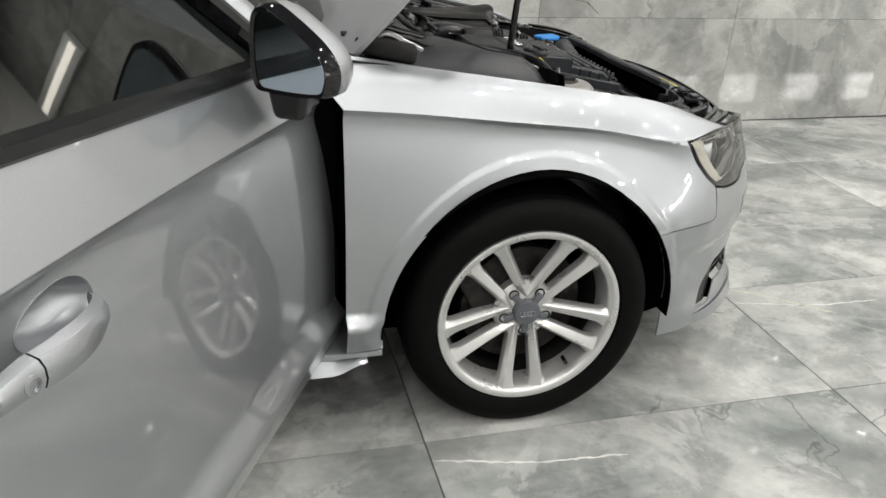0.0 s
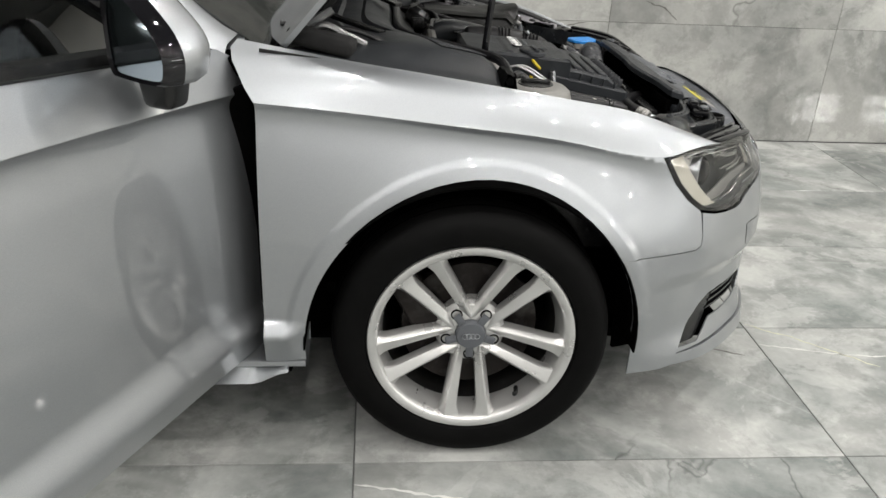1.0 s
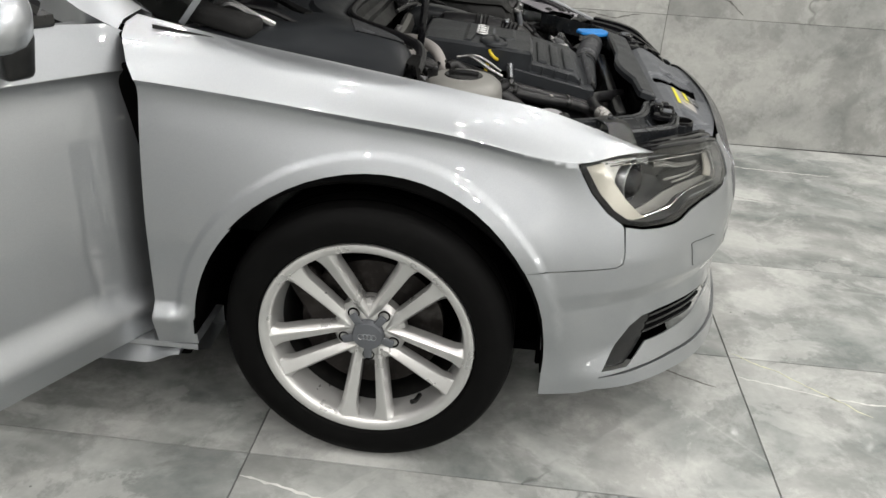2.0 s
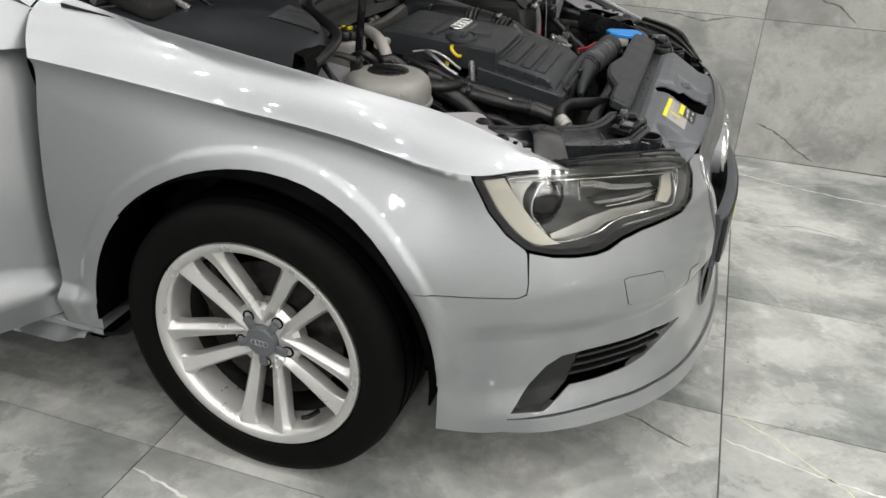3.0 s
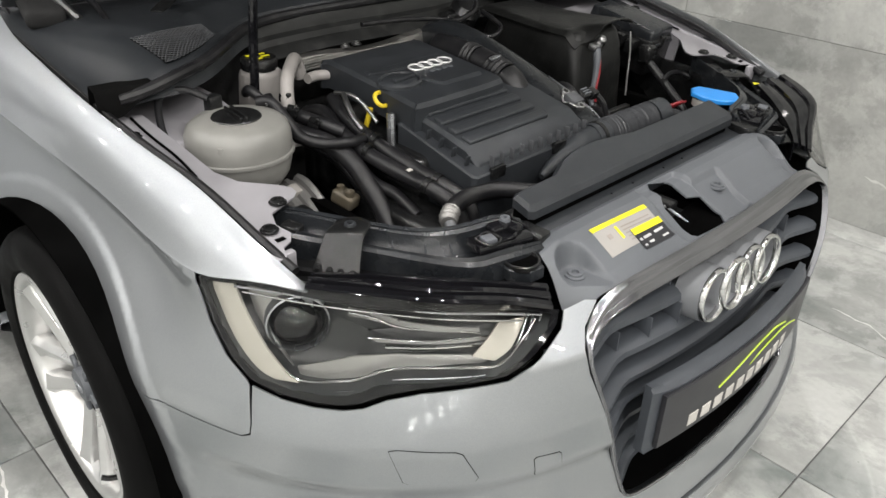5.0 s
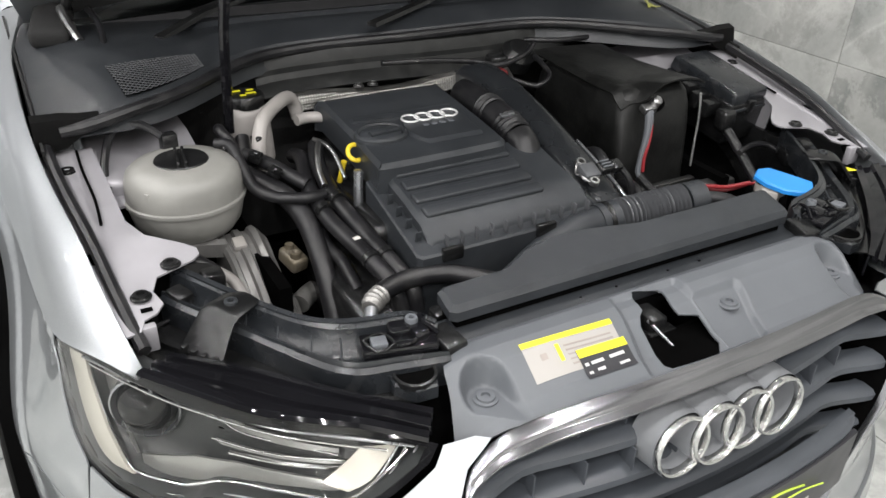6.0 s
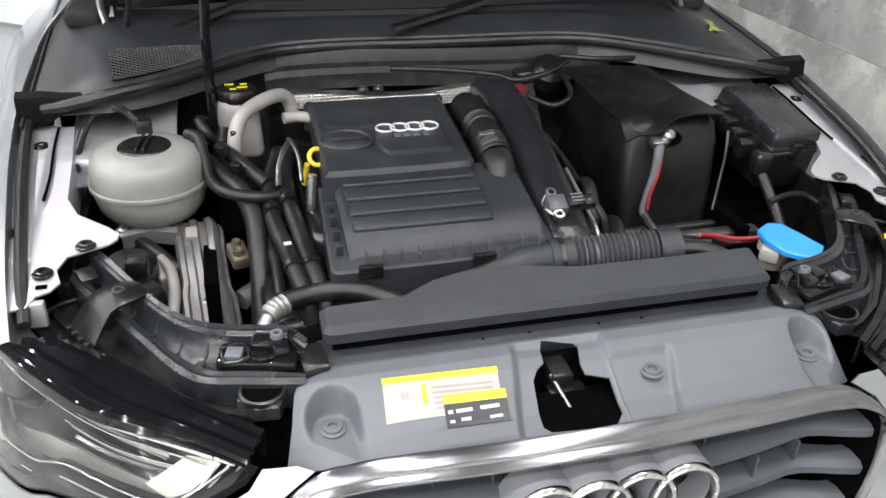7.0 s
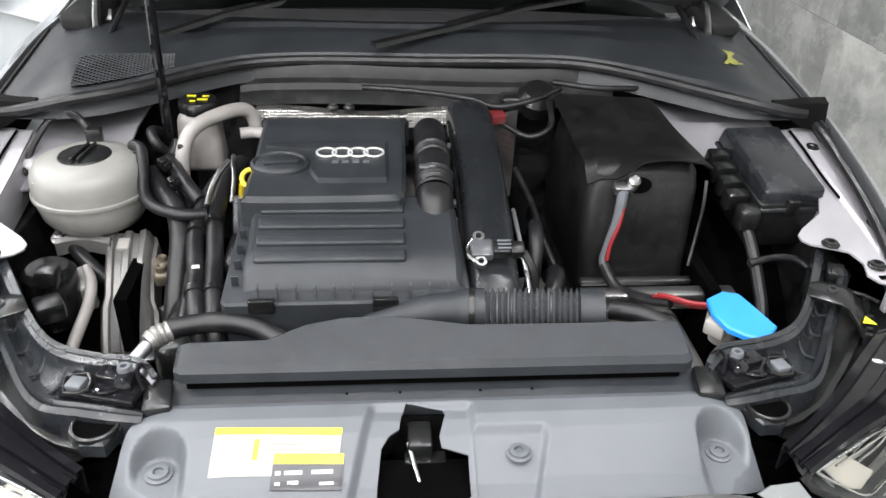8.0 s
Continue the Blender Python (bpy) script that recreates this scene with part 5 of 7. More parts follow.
    for k in range(5):
        a = radians(-90 + 72 * k)
        g = Geo().lathe([(0.0135, 0.03), (0.0135, 0.0475), (0.0105, 0.0485), (0.0095, 0.042), (0.0005, 0.042)], Matrix.Translation((0.056 * math.cos(a), 0, 0.056 * math.sin(a))) @ turn, 16, close=False)
        part("wheel_bolt", g, DARK, wheel)
    for k in range(4):
        g = Geo().lathe([(0.0052, 0.0650), (0.0058, 0.0660), (0.0070, 0.0660), (0.0075, 0.0650)], Matrix.Translation((-0.0135 + 0.009 * k, 0, 0)) @ turn, 20, close=False)
        part("cap_ring", g, SATIN, wheel)
    part("valve", Geo().tube([(0.117, -0.045, -0.150), (0.112, -0.075, -0.143), (0.106, -0.090, -0.136)], 0.0055, 8), BLACK, wheel)
    return wheel


TRACK = 0.7775
steer = -2.0
wheel = build_wheel()
wheel.parent = car
wheel.matrix_basis = pose(0.0, -TRACK, 0.3105, 0, 0, steer)
for x, side in ((0.0, 1), (-2.637, -1), (-2.637, 1)):
    copy_thing(wheel, pose(x, side * TRACK, 0.3105, 0, 0, 180 if side > 0 else 0)).parent = car
for side in (-1, 1):
    disc = Geo().lathe([(0.07, -0.012), (0.156, -0.012), (0.156, 0.012), (0.07, 0.012), (0.065, 0.03), (0.02, 0.03)], pose(0, side * (TRACK - 0.005), 0.3105, 90, 0, 0), 48, close=False)
    part("brake_disc", disc, IRON, car)
    part("brake_caliper", Geo().box((-0.125, side * (TRACK - 0.02), 0.37), (0.07, 0.09, 0.15), 0.012, 3, rot=(0, -28, 0)), IRON, car)
    # Liner and arch wall carry the wheel arch's shade as near-black colour.
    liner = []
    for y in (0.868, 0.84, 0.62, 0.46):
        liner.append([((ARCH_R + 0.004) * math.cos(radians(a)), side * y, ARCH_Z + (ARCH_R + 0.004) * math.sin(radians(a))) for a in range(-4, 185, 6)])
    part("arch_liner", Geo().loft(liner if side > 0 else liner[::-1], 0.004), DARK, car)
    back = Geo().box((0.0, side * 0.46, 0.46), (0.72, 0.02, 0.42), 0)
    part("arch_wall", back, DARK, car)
# Near-black floor pan, its second box widened to block light under the car.
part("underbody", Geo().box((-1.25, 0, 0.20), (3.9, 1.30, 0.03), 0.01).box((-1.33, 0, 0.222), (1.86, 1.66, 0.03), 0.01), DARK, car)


# ---- under the bonnet ----
def P3(name, geo, mat, parent=None, label="", angle=35):
    return part(name, geo, mat, parent or car, label, angle)


def bolt(x, y, z, r=0.010, mat=None, parent=None, nm="bolt"):
    g = Geo().lathe([(r * 1.3, 0), (r * 1.3, 0.002), (r, 0.003), (r * 0.95, 0.006), (r * 0.5, 0.0065), (r * 0.45, 0.003), (0.0003, 0.003)], pose(x, y, z), 18, close=False)
    return part(nm, g, mat or BLACK, parent or car)


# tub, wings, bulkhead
# Bay floor is near-black to hold the shade below the engine.
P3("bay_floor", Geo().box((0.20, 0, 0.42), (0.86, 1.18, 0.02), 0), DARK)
for sgn in (-1, 1):
    P3("inner_wing", Geo().box((0.02, sgn * 0.655, 0.58), (0.72, 0.02, 0.26), 0.004), BLACK)
    wing = Geo().box((0.02, sgn * 0.615, 0.765), (0.22, 0.12, 0.05), 0.012, 3, rot=(sgn * 14, 6, 0))
    P3("strut_tower", wing, INNER_PAINT)
P3("bulkhead", Geo().box((-0.19, 0, 0.66), (0.03, 1.24, 0.40), 0.004), FELT)
rows = []
for y in np.linspace(-0.335, 0.40, 30):
    sag = 0.004 * math.sin(9 * y) + 0.010 * max(abs(y) - 0.30, 0) / 0.1
    rows.append([(-0.156 + dx, y, z - sag) for dx, z in ((-0.004, 0.866), (0.004, 0.860), (0.008, 0.850), (0.012, 0.836), (0.026, 0.830), (0.030, 0.818), (0.044, 0.812), (0.060, 0.800))])
P3("bulkhead_trim", Geo().loft(rows[::-1], 0.004), BULKHEAD, label="dusty black bulkhead panel", angle=25)
P3("radiator", Geo().box((0.60, 0, 0.52), (0.06, 0.66, 0.34), 0.006), BLACK)

# cowl with its seal, intake mesh, wipers
seal_y = [-0.74, -0.66, -0.59, -0.51, -0.42, -0.34, -0.24, 0, 0.24, 0.34, 0.42, 0.51, 0.59, 0.66, 0.74]
seal_x = [0.056, 0.062, 0.055, 0.012, -0.066, -0.128, -0.158, -0.158, -0.158, -0.140, -0.090, -0.010, 0.052, 0.062, 0.056]
sx = spline(seal_y, seal_x)


def cowl_ends(y):
    return float(sx(y)), -0.475 + 0.09 * (1 - (y / 0.73) ** 2)


def cowl_z(x, y):
    x0, x1 = cowl_ends(y)
    t = (x - x0) / (x1 - x0)
    side = abs(y / 0.73) ** 8
    z = 0.868 + 0.034 * math.sin(min(max(t, 0) * 2.2, 1) * math.pi / 2) - 0.020 * max(t - 0.6, 0) / 0.4 + 0.012 * side - 0.035 * max(0.06 - t, 0) / 0.06
    low = float(step01(0.60, 0.715, abs(y)))
    z += (min(z, float(edge_z(x)) - 0.012) - z) * low
    return z - 0.010 * (0.35 < t < 0.62) * (abs(y) < 0.45)


def cowl_row(t):
    row = []
    for y in np.linspace(-0.725, 0.725, 61):
        x0, x1 = cowl_ends(y)
        x = x0 + (x1 - x0) * t
        row.append((x, y, cowl_z(x, y)))
    return row


cowl = P3("cowl", Geo().loft([cowl_row(t) for t in np.linspace(0, 1, 24)][::-1], 0.004), COWL, label="dusty dark grey cowl panel below the windscreen", angle=25)
P3("cowl_seal", Geo().tube([(float(sx(y)) + 0.006, y, 0.872 - 0.020 * float(step01(0.56, 0.71, abs(y)))) for y in np.linspace(-0.70, 0.70, 41)], 0.0105, 10, 2), RUBBER, cowl)
for sgn in (-1, 1):
    rows = []
    for y, h, zc in ((0.640, 0.010, 0.862), (0.670, 0.015, 0.858), (0.695, 0.025, 0.852), (0.738, 0.030, 0.848)):
        rows.append([(0.058 + dx, sgn * y, zc + dz) for dx, dz in ((0.010, h * 0.8), (0.015, 0), (0.013, -h), (-0.012, -h), (-0.014, 0), (-0.008, h))])
    P3("seal_end", Geo().loft(rows if sgn > 0 else rows[::-1], closed=True), TYRE, cowl)
    rows = [[(x, sgn * 0.728, float(edge_z(x)) - 0.004), (x, sgn * 0.728, float(edge_z(x)) - 0.02), (x, sgn * 0.715, float(edge_z(x)) - 0.09)] for x in np.linspace(-0.45, 0.10, 16)]
    P3("side_foam", Geo().loft(rows if sgn > 0 else rows[::-1], 0.004), FELT, cowl)
    P3("fender_seal", Geo().tube([(x, sgn * -(float(edge_y(x)) + 0.016), float(edge_z(x)) - 0.016) for x in np.linspace(-0.44, 0.50, 20)], 0.0085, 8, 2), RUBBER)
mesh = Geo()
quad = [Vector((0.034, -0.592)), Vector((-0.075, -0.604)), Vector((-0.115, -0.446)), Vector((-0.060, -0.440))]


def at_q(u, v):
    q = quad[0].lerp(quad[1], u).lerp(quad[3].lerp(quad[2], u), v)
    q.x = min(q.x, float(sx(q.y)) - 0.030)
    return q


for sg in (0, 1):
    for k in range(-14, 11):
        u0, v0, u1, v1 = k / 11, 0.0, k / 11 + 1.3, 1.0
        if u0 < 0:
            v0, u0 = -u0 / 1.3, 0.0
        if u1 > 1:
            v1, u1 = v1 - (u1 - 1) / 1.3, 1.0
        if v1 - v0 < 0.02:
            continue
        ends = [(u0 + (u1 - u0) * f / 9, v0 + (v1 - v0) * f / 9) for f in range(10)]
        line = [at_q(1 - u if sg else u, v) for u, v in ends]
        mesh.tube([(q.x, q.y, cowl_z(q.x, q.y) + 0.0062) for q in line], 0.0009, 5, 1)
rows = []
for u in np.linspace(0, 1, 9):
    rows.append([(q.x, q.y, cowl_z(q.x, q.y) + 0.005) for q in (at_q(u, v) for v in np.linspace(0, 1, 9))])
# Near-black sheet on the cowl: the shaded depth under the mesh.
P3("intake_vent", Geo().loft(rows, 0.001), DARK, cowl)
P3("intake_mesh", mesh, HOSE, cowl)
for pts in ([(-0.202, -0.489, 0.902), (-0.309, -0.380, 0.915), (-0.380, -0.260, 0.925)], [(-0.149, -0.079, 0.902), (-0.238, 0.081, 0.912), (-0.346, 0.250, 0.925), (-0.401, 0.398, 0.935)]):
    rows = []
    for k, (x, y, z) in enumerate(pts):
        d = Vector(pts[min(k + 1, len(pts) - 1)]) - Vector(pts[max(k - 1, 0)])
        o = Vector((d.y, -d.x, 0)).normalized() * (0.013 - 0.002 * k)
        rows.append([(x - o.x, y - o.y, z), (x - o.x * 0.8, y - o.y * 0.8, z + 0.008), (x + o.x * 0.8, y + o.y * 0.8, z + 0.008), (x + o.x, y + o.y, z)])
    g = Geo().loft(rows, closed=True)
    g.f += [(0, 1, 2, 3), tuple(range(len(g.v) - 4, len(g.v)))[::-1]]
    wiper = P3("wiper", g, BLACK, label="flat black windscreen wiper arm")
    P3("blade", Geo().tube([(x - 0.030, y - 0.012, z + 0.002) for x, y, z in pts[1:]], 0.0045, 6, 6), RUBBER, wiper)
for sgn in (-1, 1):
    P3("hinge_cover", Geo().box((-0.33, sgn * 0.655, 0.918), (0.14, 0.07, 0.036), 0.012, 3, rot=(0, 10, sgn * 12)), FELT)
    P3("hinge_arm", Geo().tube([(-0.37, sgn * 0.62, 0.90), (-0.33, sgn * 0.635, 0.945), (-0.28, sgn * 0.63, 0.925), (-0.24, sgn * 0.62, 0.905)], 0.008, 8), STEEL)
    P3("washer_hose", Geo().tube([(-0.42, sgn * 0.60, 0.94), (-0.34, sgn * 0.585, 0.935), (-0.26, sgn * 0.58, 0.925), (-0.20, sgn * 0.585, 0.903)], 0.006, 8), RUBBER)
leaf = new("leaf", Geo().slab([(-0.085 + 0.68 * (x + 0.085), 0.608 + 0.68 * (y - 0.608)) for x, y in [(-0.126, 0.600), (-0.098, 0.603), (-0.080, 0.598), (-0.060, 0.582), (-0.055, 0.590), (-0.063, 0.600), (-0.045, 0.604), (-0.050, 0.632), (-0.058, 0.620), (-0.075, 0.628), (-0.090, 0.612), (-0.120, 0.634)]], lambda x, y: cowl_z(x, y) + 0.009 + 0.003 * math.sin(60 * y + 90 * x), 0.0012, 0.0004).mesh("leaf"))
leaf.data.materials.append(LEAF)
tagged(leaf, "small withered yellow-green leaf lying on the cowl", "leaf")


# painted flanges along the bay's sides
def flange(sgn):
    z = lambda x, y: 0.822 - 0.17 * x
    o = [(0.052, -0.737), (0.05, -0.660), (0.150, -0.655), (0.255, -0.652), (0.295, -0.635), (0.332, -0.590), (0.347, -0.577), (0.360, -0.577), (0.370, -0.588), (0.388, -0.640), (0.414, -0.651), (0.440, -0.644), (0.455, -0.655), (0.462, -0.672), (0.481, -0.680), (0.484, -0.698), (0.38, -0.722), (0.2, -0.737)]
    o = [(x, -sgn * y) for x, y in o]
    hole = [(0.329 + 0.015 * math.cos(a), sgn * (0.708 + 0.010 * math.sin(a))) for a in np.linspace(0, 2 * math.pi, 14)[:-1]]
    flat = lambda u, v: np.stack([u, v, 0.822 - 0.17 * u + 0.004 * step01(0.682, 0.690, np.abs(v)) * step01(0.40, 0.38, u)], -1)
    fl = part("wing_flange", sheet_mesh("wing_flange", sheet_data(o, flat, 0.003, 0.008, (hole,))), INNER_PAINT, car, "pale painted steel wing flange")
    part("hole_shadow", Geo().box((0.329, sgn * 0.708, 0.745), (0.05, 0.04, 0.01), 0), DARK, fl)
    P3("flange_web", Geo().box((0.16, sgn * 0.657, 0.755), (0.24, 0.004, 0.07), 0.001, rot=(0, 9.6, 0)), INNER_PAINT, fl)
    P3("flange_tab", Geo().box((0.470, sgn * 0.676, 0.722), (0.012, 0.03, 0.036), 0.002), INNER_PAINT, fl)
    for x, y in ((0.110, 0.704), (0.371, 0.618), (0.421, 0.667)):
        bolt(x, sgn * y, 0.8225 - 0.17 * x, 0.0105, parent=fl)
    P3("slot", Geo().box((0.446, sgn * 0.666, 0.7472), (0.008, 0.014, 0.0015), 0), DARK, fl)
    P3("wire", Geo().tube([(0.06, sgn * 0.683, 0.816), (0.12, sgn * 0.684, 0.806), (0.2, sgn * 0.681, 0.793), (0.26, sgn * 0.684, 0.782)], 0.0022, 6), DARK, fl)


flange(-1)
flange(1)

# coolant tank
tank = P3("coolant_tank", Geo().lathe([(0.002, 0.688), (0.050, 0.690), (0.069, 0.699), (0.080, 0.716), (0.085, 0.738), (0.0862, 0.750), (0.0900, 0.7515), (0.0900, 0.7565), (0.0868, 0.758), (0.0868, 0.772), (0.0855, 0.786), (0.0815, 0.798), (0.072, 0.8065), (0.055, 0.811), (0.040, 0.8125)], pose(0.152, -0.545, 0) @ Matrix.Diagonal((1.0, 1.04, 1, 1)), 48, close=False), TANK, label="milky white round coolant expansion tank with black cap", angle=50)
P3("tank_cap", Geo().lathe([(0.042, 0.806), (0.043, 0.811), (0.040, 0.8145), (0.030, 0.816), (0.0005, 0.816)], pose(0.152, -0.545, 0), 40, close=False).box((0.152, -0.540, 0.818), (0.066, 0.005, 0.008), 0.002, rot=(0, 0, -8)).box((0.152, -0.551, 0.818), (0.066, 0.005, 0.008), 0.002, rot=(0, 0, -8)), BLACK, tank)
P3("sensor_plug", Geo().box((0.085, -0.548, 0.815), (0.022, 0.026, 0.035), 0.004, rot=(0, 0, 8)), BLACK, tank)
for a in (200, 255, 310):
    P3("tank_rib", Geo().box((0.152 + 0.086 * math.cos(radians(a)), -0.545 + 0.086 * math.sin(radians(a)), 0.775), (0.004, 0.008, 0.03), 0.001, rot=(0, 0, a)), TANK, tank)
P3("tank_wire", Geo().tube([(0.085, -0.556, 0.828), (0.055, -0.585, 0.842), (0.050, -0.625, 0.835), (0.095, -0.650, 0.800), (0.135, -0.655, 0.770)], 0.0065, 8), RUBBER, tank)

# brake fluid pot, pale pipe, foil shield
pot = P3("brake_fluid_pot", Geo().box((-0.006, -0.392, 0.775), (0.075, 0.082, 0.11), 0.016, 3, taper=(0.85, 0.85)), WHITE_PIPE, label="white brake fluid reservoir with black cap")
P3("pot_cap", Geo().lathe([(0.034, 0.826), (0.035, 0.842), (0.032, 0.847), (0.0005, 0.848)], pose(-0.010, -0.392, 0), 32, close=False), BLACK, pot)
for dx, dy, w in ((-0.012, -0.012, 0.016), (-0.010, 0.013, 0.012), (0.006, 0.010, 0.018), (0.014, -0.006, 0.010)):
    P3("cap_print", Geo().box((-0.010 + dx, -0.392 + dy, 0.8487), (0.007, w, 0.0008), 0), LABEL_YELLOW, pot)
P3("vacuum_pipe", Geo().tube([(0.112, -0.408, 0.715), (0.104, -0.407, 0.756), (0.092, -0.402, 0.798), (0.072, -0.386, 0.825), (0.036, -0.352, 0.834), (-0.004, -0.316, 0.830), (-0.018, -0.300, 0.812), (-0.016, -0.294, 0.785)], 0.0125, 16), WHITE_PIPE, label="pale grey vacuum hose")
P3("pipe_collar", Geo().tube([(0.113, -0.408, 0.712), (0.109, -0.4075, 0.735)], 0.018, 12, 1), WHITE_PIPE)


def foil_mat():
    m = simple("dimpled_foil", (0.33, 0.325, 0.31), 0.34, metal=1.0, vary=0.1)
    n, l = m.node_tree.nodes, m.node_tree.links
    v, b, tc = n.new("ShaderNodeTexVoronoi"), n.new("ShaderNodeBump"), n.new("ShaderNodeTexCoord")
    v.inputs["Scale"].default_value, v.inputs["Randomness"].default_value = 190, 0.25
    b.inputs["Strength"].default_value, b.inputs["Distance"].default_value = 0.5, 0.003
    l.new(tc.outputs["Object"], v.inputs["Vector"])
    l.new(v.outputs["Distance"], b.inputs["Height"])
    l.new(b.outputs[0], n["Principled BSDF"].inputs["Normal"])
    return m


DIMPLE = foil_mat()
shield = P3("heat_shield", Geo().loft([[(x, y, z + 0.006 * math.sin(18 * y)) for x, z in ((-0.062, 0.790), (-0.058, 0.812), (-0.048, 0.816), (-0.036, 0.811), (-0.030, 0.785))] for y in np.linspace(-0.295, 0.060, 20)], 0.002), DIMPLE, label="dimpled aluminium heat shield")
for y in (-0.155, -0.125):
    bolt(-0.048, y, 0.816, 0.008, STEEL, shield)

# engine cover
ec = [(0.028, -0.258), (0.045, -0.270), (0.200, -0.272), (0.235, -0.275), (0.290, -0.276), (0.304, -0.268), (0.305, -0.165), (0.302, -0.055), (0.292, -0.038), (0.262, -0.030), (0.050, -0.026), (0.024, -0.036)]
ez = lambda x, y: 0.834 - 0.078 * x - 0.25 * max(0.050 - x, 0)
cover = P3("engine_cover", Geo().slab(smooth_poly(ec, 3), ez, 0.055, 0.007), COVER, label="black plastic engine cover with silver ring badge")
rows = []
for x in np.linspace(0.128, 0.262, 14):
    f = min(min(x - 0.128, 0.262 - x) / 0.006, 1.0)
    left = -0.257 if x < 0.15 else -0.165 - 0.02 * math.sin((x - 0.15) * 28)
    ys = [left, left + 0.006, (left - 0.055) / 2, -0.061, -0.055]
    rows.append([(x, y, ez(x, y) + 0.0045 * min(f, g) - 0.0005) for y, g in zip(ys, (0, 1, 1, 1, 0))])
P3("raised_panel", Geo().loft(rows[::-1], 0.002), COVER, cover, angle=20)


def slope_bar(nm, x0, x1, y0, y1, h, zf, mat, par, bevel=0.002):
    xm, ym = (x0 + x1) / 2, (y0 + y1) / 2
    tilt = math.degrees(math.atan2(zf(x0, ym) - zf(x1, ym), x1 - x0))
    return P3(nm, Geo().box((xm, ym, zf(xm, ym) + h / 2 - 0.003), (x1 - x0, y1 - y0, h + 0.006), bevel, 2, rot=(0, tilt, 0)), mat, par)


for k in range(4):
    x, y = 0.172, -0.156 + 0.0255 * k
    g = Geo().lathe([(0.0125, 0), (0.0130, 0.0022), (0.0152, 0.0022), (0.0158, 0)], pose(x, y, ez(x, y) + 0.0042, 0, 4.5, 0) @ Matrix.Diagonal((1, 1.12, 1, 1)), 28, close=False)
    P3("badge_ring", g, BADGE, cover)
for k in range(4):
    slope_bar("badge_bar", 0.198, 0.2055, -0.146 + 0.0165 * k, -0.136 + 0.0165 * k, 0.0052, ez, GREY, cover, 0.0003)
P3("filler_cap", Geo().lathe([(0.042, 0), (0.041, 0.006), (0.037, 0.009), (0.034, 0.005), (0.030, 0.008), (0.016, 0.0095), (0.0005, 0.010)], pose(0.205, -0.228, ez(0.205, -0.228) - 0.001, 0, 4.5, 0) @ Matrix.Diagonal((0.85, 1.12, 1, 1)), 36, close=False).box((0.212, -0.225, ez(0.21, -0.22) + 0.010), (0.012, 0.056, 0.008), 0.003, rot=(0, 4.5, 6)), COVER, cover)
P3("dipstick", Geo().tube([(0.208 + 0.010 * math.sin(a), -0.276 + 0.013 * math.cos(a), 0.797 - 0.010 * math.sin(a)) for a in np.linspace(0.3, 5.9, 14)], 0.0040, 8, 3).tube([(0.196, -0.292, 0.780), (0.188, -0.298, 0.74)], 0.005, 8, 2), YELLOW, label="yellow oil dipstick loop")
P3("dipstick_tube", Geo().tube([(0.25, -0.290, 0.785), (0.258, -0.295, 0.72), (0.265, -0.295, 0.66)], 0.008, 8), SATIN)

# air filter box: ribbed lid on a tray with teeth and clips
lz = lambda x, y: 0.7925 - 0.205 * (x - 0.27) - 1.2 * max(x - 0.425, 0)
tray = P3("air_filter_box", Geo().slab([(0.262, -0.283), (0.262, 0.048), (0.456, 0.056), (0.462, 0.050), (0.464, -0.284), (0.456, -0.291)], lambda x, y: 0.768 - 0.19 * (x - 0.27), 0.11, 0.003), COVER, label="black ribbed air filter box")
lid = P3("lid", Geo().slab(smooth_poly([(0.272, -0.258), (0.262, -0.20), (0.262, 0.0), (0.272, 0.038), (0.35, 0.042), (0.432, 0.042), (0.445, 0.034), (0.448, -0.250), (0.438, -0.262), (0.35, -0.262)], 3), lz, 0.03, 0.007), COVER, tray)
for k in range(4):
    x = 0.291 + 0.0345 * k
    tilt = math.degrees(math.atan(0.205))
    g = Geo().box((x + 0.005, -0.1425, lz(x + 0.005, 0) + 0.0012), (0.024, 0.215, 0.010), 0.0040, 3, rot=(0, tilt, 0))
    P3("rib", g, COVER, tray)
for k in range(11):
    P3("tooth", Geo().box((0.4545, -0.240 + 0.0262 * k, 0.7455), (0.010, 0.0026, 0.020), 0.0006), HOSE, tray)
for k in range(5):
    P3("tooth", Geo().box((0.30 + 0.032 * k, -0.2735, 0.772 - 0.2 * 0.032 * k), (0.003, 0.010, 0.018), 0.0006, rot=(0, 11, 0)), COVER, tray)
for y in (-0.235, -0.065):
    P3("clip", Geo().box((0.464, y, 0.728), (0.010, 0.036, 0.022), 0.003), BLACK, tray)

# intake hoses
elbow = P3("intake_elbow", Geo().lathe([(0.0005, 0.003), (0.016, 0.002), (0.025, -0.004), (0.028, -0.012)], pose(0.050, 0.018, 0.812, 0, -90, 0), 24, close=False).tube([(0.060, 0.018, 0.812), (0.10, 0.0175, 0.8125), (0.145, 0.017, 0.811)], 0.028, 24, 6, False).tube([(0.145, 0.017, 0.811), (0.178, 0.0165, 0.809)], 0.0285, 24, 6, False, (0.0110, 0.0022)).tube([(0.178, 0.0165, 0.809), (0.215, 0.016, 0.803)], 0.0285, 24, 4, False).tube([(0.215, 0.016, 0.803), (0.256, 0.015, 0.792)], 0.029, 24, 6, False, (0.0110, 0.0022)).tube([(0.256, 0.015, 0.792), (0.275, 0.0145, 0.782), (0.290, 0.014, 0.762)], 0.0295, 24), RUBBER, label="black corrugated intake elbow")
